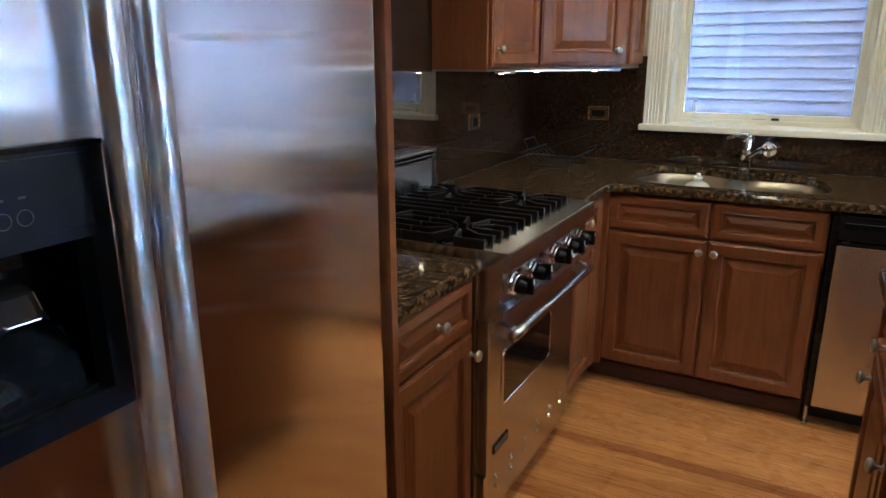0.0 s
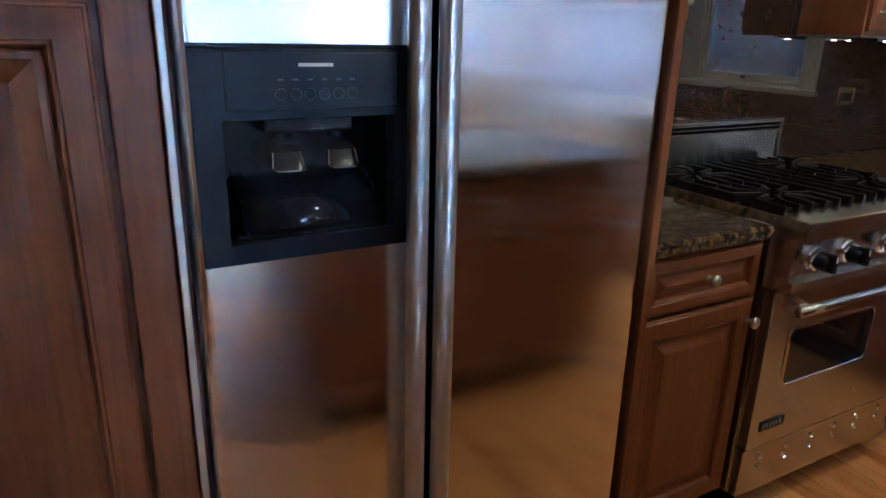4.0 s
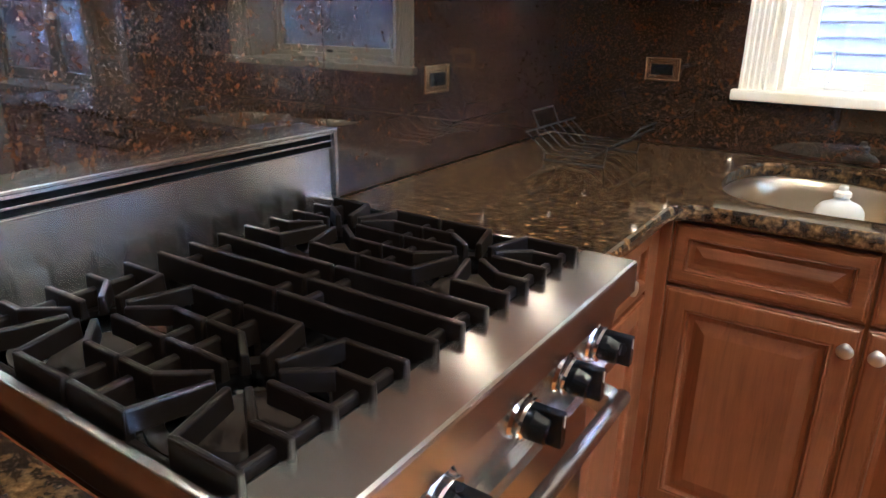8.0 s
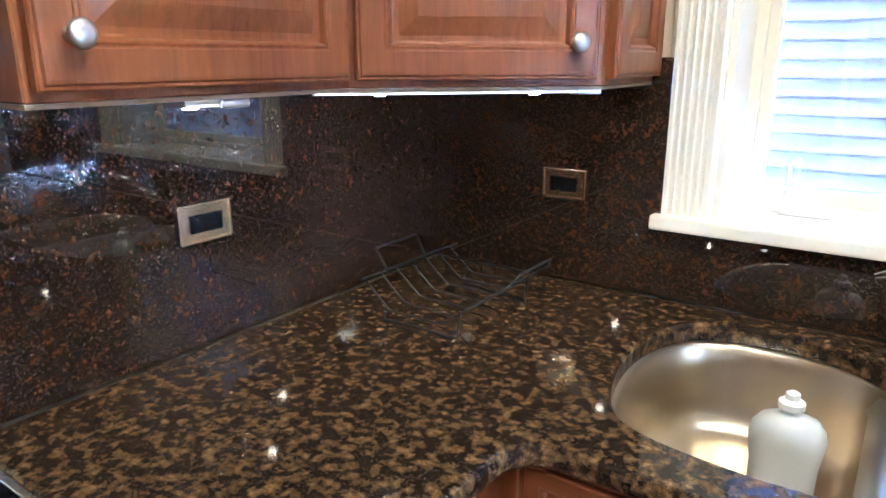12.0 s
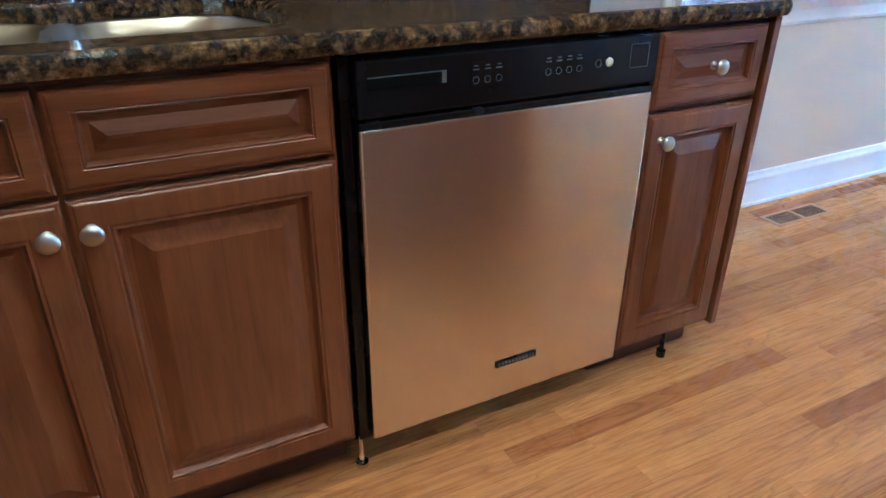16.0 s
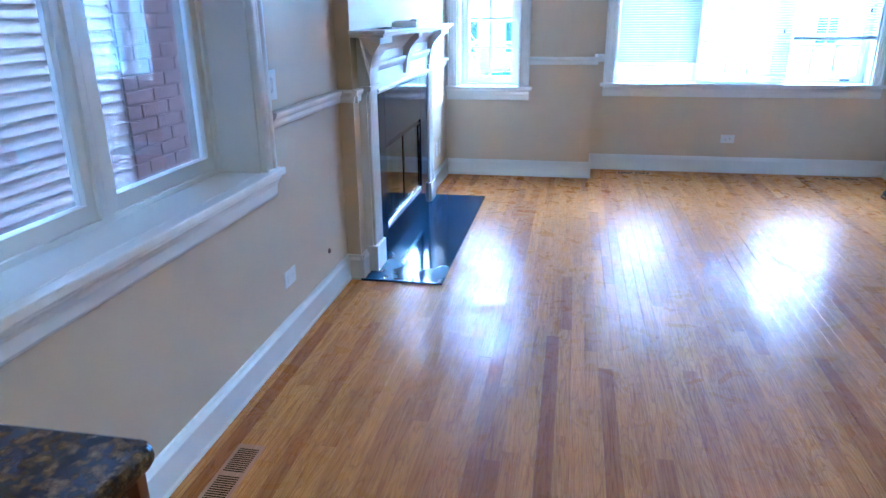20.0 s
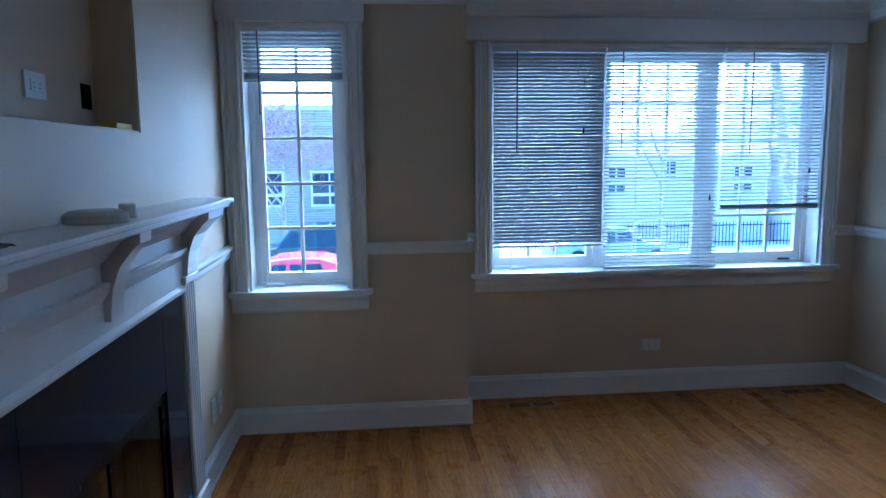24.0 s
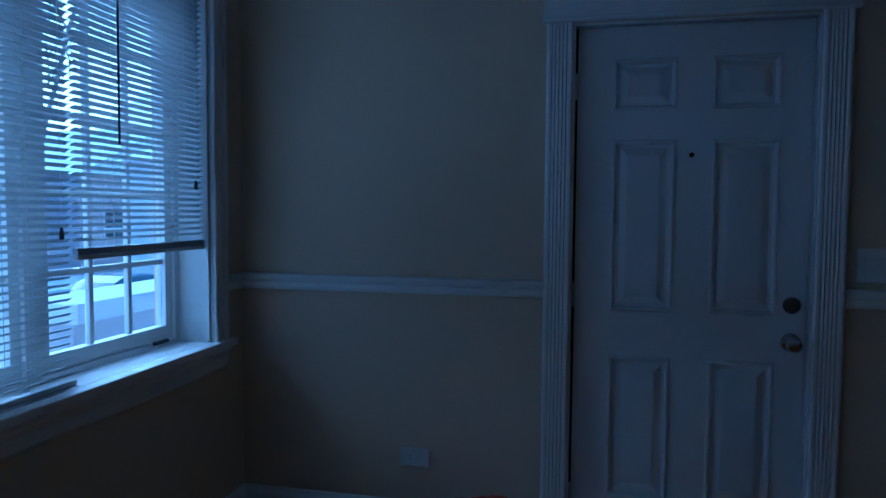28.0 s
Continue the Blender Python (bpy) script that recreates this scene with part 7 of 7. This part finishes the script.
car(27.2, 1.25, (0.030, 0.042, 0.05), "black utility car parked across the street", True, 5.0, -1)
car(20.3, -12.4, (0.06, 0.26, 0.34), "blue small car parked by the kerb")
car(20.4, -19.0, (0.04, 0.05, 0.06), "dark utility car parked by the kerb", True)
car(27.4, -9.0, (0.35, 0.38, 0.42), "silver car parked across the street")
pw = thing("porch_wall", (11.0, -6.6, GZ), "low pale stone porch wall with a snowy capping", "wall")
part("stone_body", boxes((10.72, -8.6, GZ, 11.1, -5.75, 0.44), bev=0.01), plain("pale_stone_wall", (0.50, 0.49, 0.47), 0.8), pw)
part("capping", boxes((10.6, -8.65, 0.44, 11.25, -5.66, 0.60), bev=0.02), paint("snowy_capping", (0.72, 0.73, 0.75), 0.8, 0.06, 40, 0.3, 3), pw)
fe = thing("iron_fence", (30.95, -14, GZ), "dark iron fence in front of the far houses", "fence")
for z in (GZ + 0.25, GZ + 0.95):
    part("rail", boxes((31.0, -24, z, 31.04, -6, z + 0.04)), BLACK, fe)
for k in range(120):
    part("picket", boxes((31.01, -24 + 0.15 * k, GZ + 0.05, 31.03, -23.975 + 0.15 * k, GZ + 1.1)), BLACK, fe)

BARK = plain("pale_grey_bark", (0.40, 0.38, 0.36), 0.9, 0.0, 0.35, 14, 0.6)
TWIG = plain("pale_reddish_twig_bark", (0.55, 0.45, 0.42), 0.9, 0.0, 0.3, 60, 0.4)
def tree(x, y, h, label, seed, spread=0.5, r0=0.16, depth=5, lean=(0.02, 0.03), mat=None, tips=None):
    rr = random.Random(seed)
    t = thing("bare_tree", (x, y, GZ), label, "tree", "bare street trees")
    trunk, limbs, twigs = bmesh.new(), bmesh.new(), bmesh.new()
    def grow(p, d, r, L, lev):
        pts, rad = [p], [r]
        q, dd = p.copy(), d.copy()
        n = 4
        for k in range(n):
            dd = (dd + Vector((rr.uniform(-1, 1), rr.uniform(-1, 1), rr.uniform(-0.4, 0.8))) * (0.16 if lev else 0.06)).normalized()
            q = q + dd * L / n
            pts.append(q.copy())
            rad.append(r * (1 - 0.42 * (k + 1) / n))
        bm = trunk if lev == 0 else (limbs if lev < 3 else twigs)
        tube(bm, pts, rad, 10 if lev == 0 else (6 if lev < 3 else 4))
        if lev >= depth:
            return
        kids = 3 if lev < 2 else rr.choice((2, 3))
        for k in range(kids):
            u = rr.uniform(0.55, 1.0) if k else 1.0
            i = min(n, max(1, round(u * n)))
            ax = Vector((rr.uniform(-1, 1), rr.uniform(-1, 1), rr.uniform(-0.1, 0.5))).normalized()
            grow(pts[i], (dd + ax * (spread + 0.25 * rr.random()) * 1.5).normalized(), max(0.004 + 0.0004 * x, rad[i] * rr.uniform(0.55, 0.75)), L * rr.uniform(0.62, 0.82), lev + 1)
    grow(Vector((x, y, GZ - 0.02)), Vector((lean[0], lean[1], 1)).normalized(), r0, h * 0.36, 0)
    part("trunk", trunk, mat or BARK, t, smooth=True)
    part("limbs", limbs, mat or BARK, t, smooth=True)
    tagged(part("twigs", twigs, tips or mat or BARK, t), kind="stuff")
tree(30.1, 2.6, 6.0, "small bare tree with reddish twigs in front of the brick house", 43, 0.85, 0.12, 8, (0.0, 0.0), TWIG, plain("reddish_brown_twigs", (0.40, 0.29, 0.26), 0.9, 0.0, 0.3, 60, 0.2))
tree(12.6, -6.15, 11.0, "large bare tree with pale bark in front of the house", 11, 0.55, 0.17, 7, (0.0, -0.10))
tree(29.8, -12.0, 10.0, "bare tree across the street", 21, 0.55, 0.15, 6)
tree(30.0, -19.5, 9.0, "bare tree across the street", 5, 0.6, 0.13, 6)
# Bark colour darkened so the backlit branches read as a silhouette.
tree(16.6, 4.2, 11.0, "bare tree beside the street, its spreading branches coloured as a dark silhouette", 118, 0.75, 0.17, 6, (0.0, -0.1), plain("silhouette_bark", (0.13, 0.11, 0.10), 0.9, 0.0, 0.35, 14, 0.6))
sg = thing("red_sign", (13.2, -7.08, GZ), "red sign on a post by the tree", "sign")
part("post", boxes((13.18, -7.10, GZ, 13.22, -7.06, 1.22)), NICKEL, sg)
part("board", boxes((13.15, -7.18, 0.86, 13.178, -6.98, 1.21), bev=0.005), plain("red_sign_paint", (0.5, 0.05, 0.04), 0.5), sg)

# ---- oak strips ----
W_ST = 0.057
near, rest = [], []
y = -0.0005
row = 0
while y > -5.75:
    y0 = y - W_ST
    x = -0.10 - random.uniform(0, 0.9)
    xe = XF
    while x < xe:
        L = random.uniform(0.42, 1.55)
        a, b = max(x, -0.10), min(x + L, xe)
        x += L
        if b - a < 0.03:
            continue
        if y0 < YR - 0.02 and a > 3.1:
            continue
        near.append((a, b, y0, y)) if (1.9 < (a + b) / 2 < 6.4 and -2.6 < y < -0.02) else rest.append((a, b, y0, y))
    y = y0
    row += 1
def plank(bm, a, b, y0, y1, drop):
    e, g = 0.00012, 0.00020
    lo = [bm.verts.new(p) for p in ((a + g, y0 + g, -0.0115), (b - g, y0 + g, -0.0115), (b - g, y1 - g, -0.0115), (a + g, y1 - g, -0.0115))]
    mi = [bm.verts.new(p) for p in ((a + g, y0 + g, -e + drop), (b - g, y0 + g, -e + drop), (b - g, y1 - g, -e + drop), (a + g, y1 - g, -e + drop))]
    hi = [bm.verts.new(p) for p in ((a + g + e, y0 + g + e, drop), (b - g - e, y0 + g + e, drop), (b - g - e, y1 - g - e, drop), (a + g + e, y1 - g - e, drop))]
    for p, q in ((lo, mi), (mi, hi)):
        for k in range(4):
            bm.faces.new((p[k], p[(k + 1) % 4], q[(k + 1) % 4], q[k]))
    bm.faces.new(hi)
for k in range(len(near)):
    if k >= 300:
        rest += near[300:]
        near = near[:300]
        break
for a, b, y0, y1 in near:
    bm = bmesh.new()
    plank(bm, a, b, y0, y1, random.uniform(-0.00035, 0))
    part("floor_board", bm, FLOOR, floor)
bm = bmesh.new()
for a, b, y0, y1 in rest:
    plank(bm, a, b, y0, y1, random.uniform(-0.00035, 0))
tagged(part("floor_boards", bm, FLOOR, floor), kind="stuff")
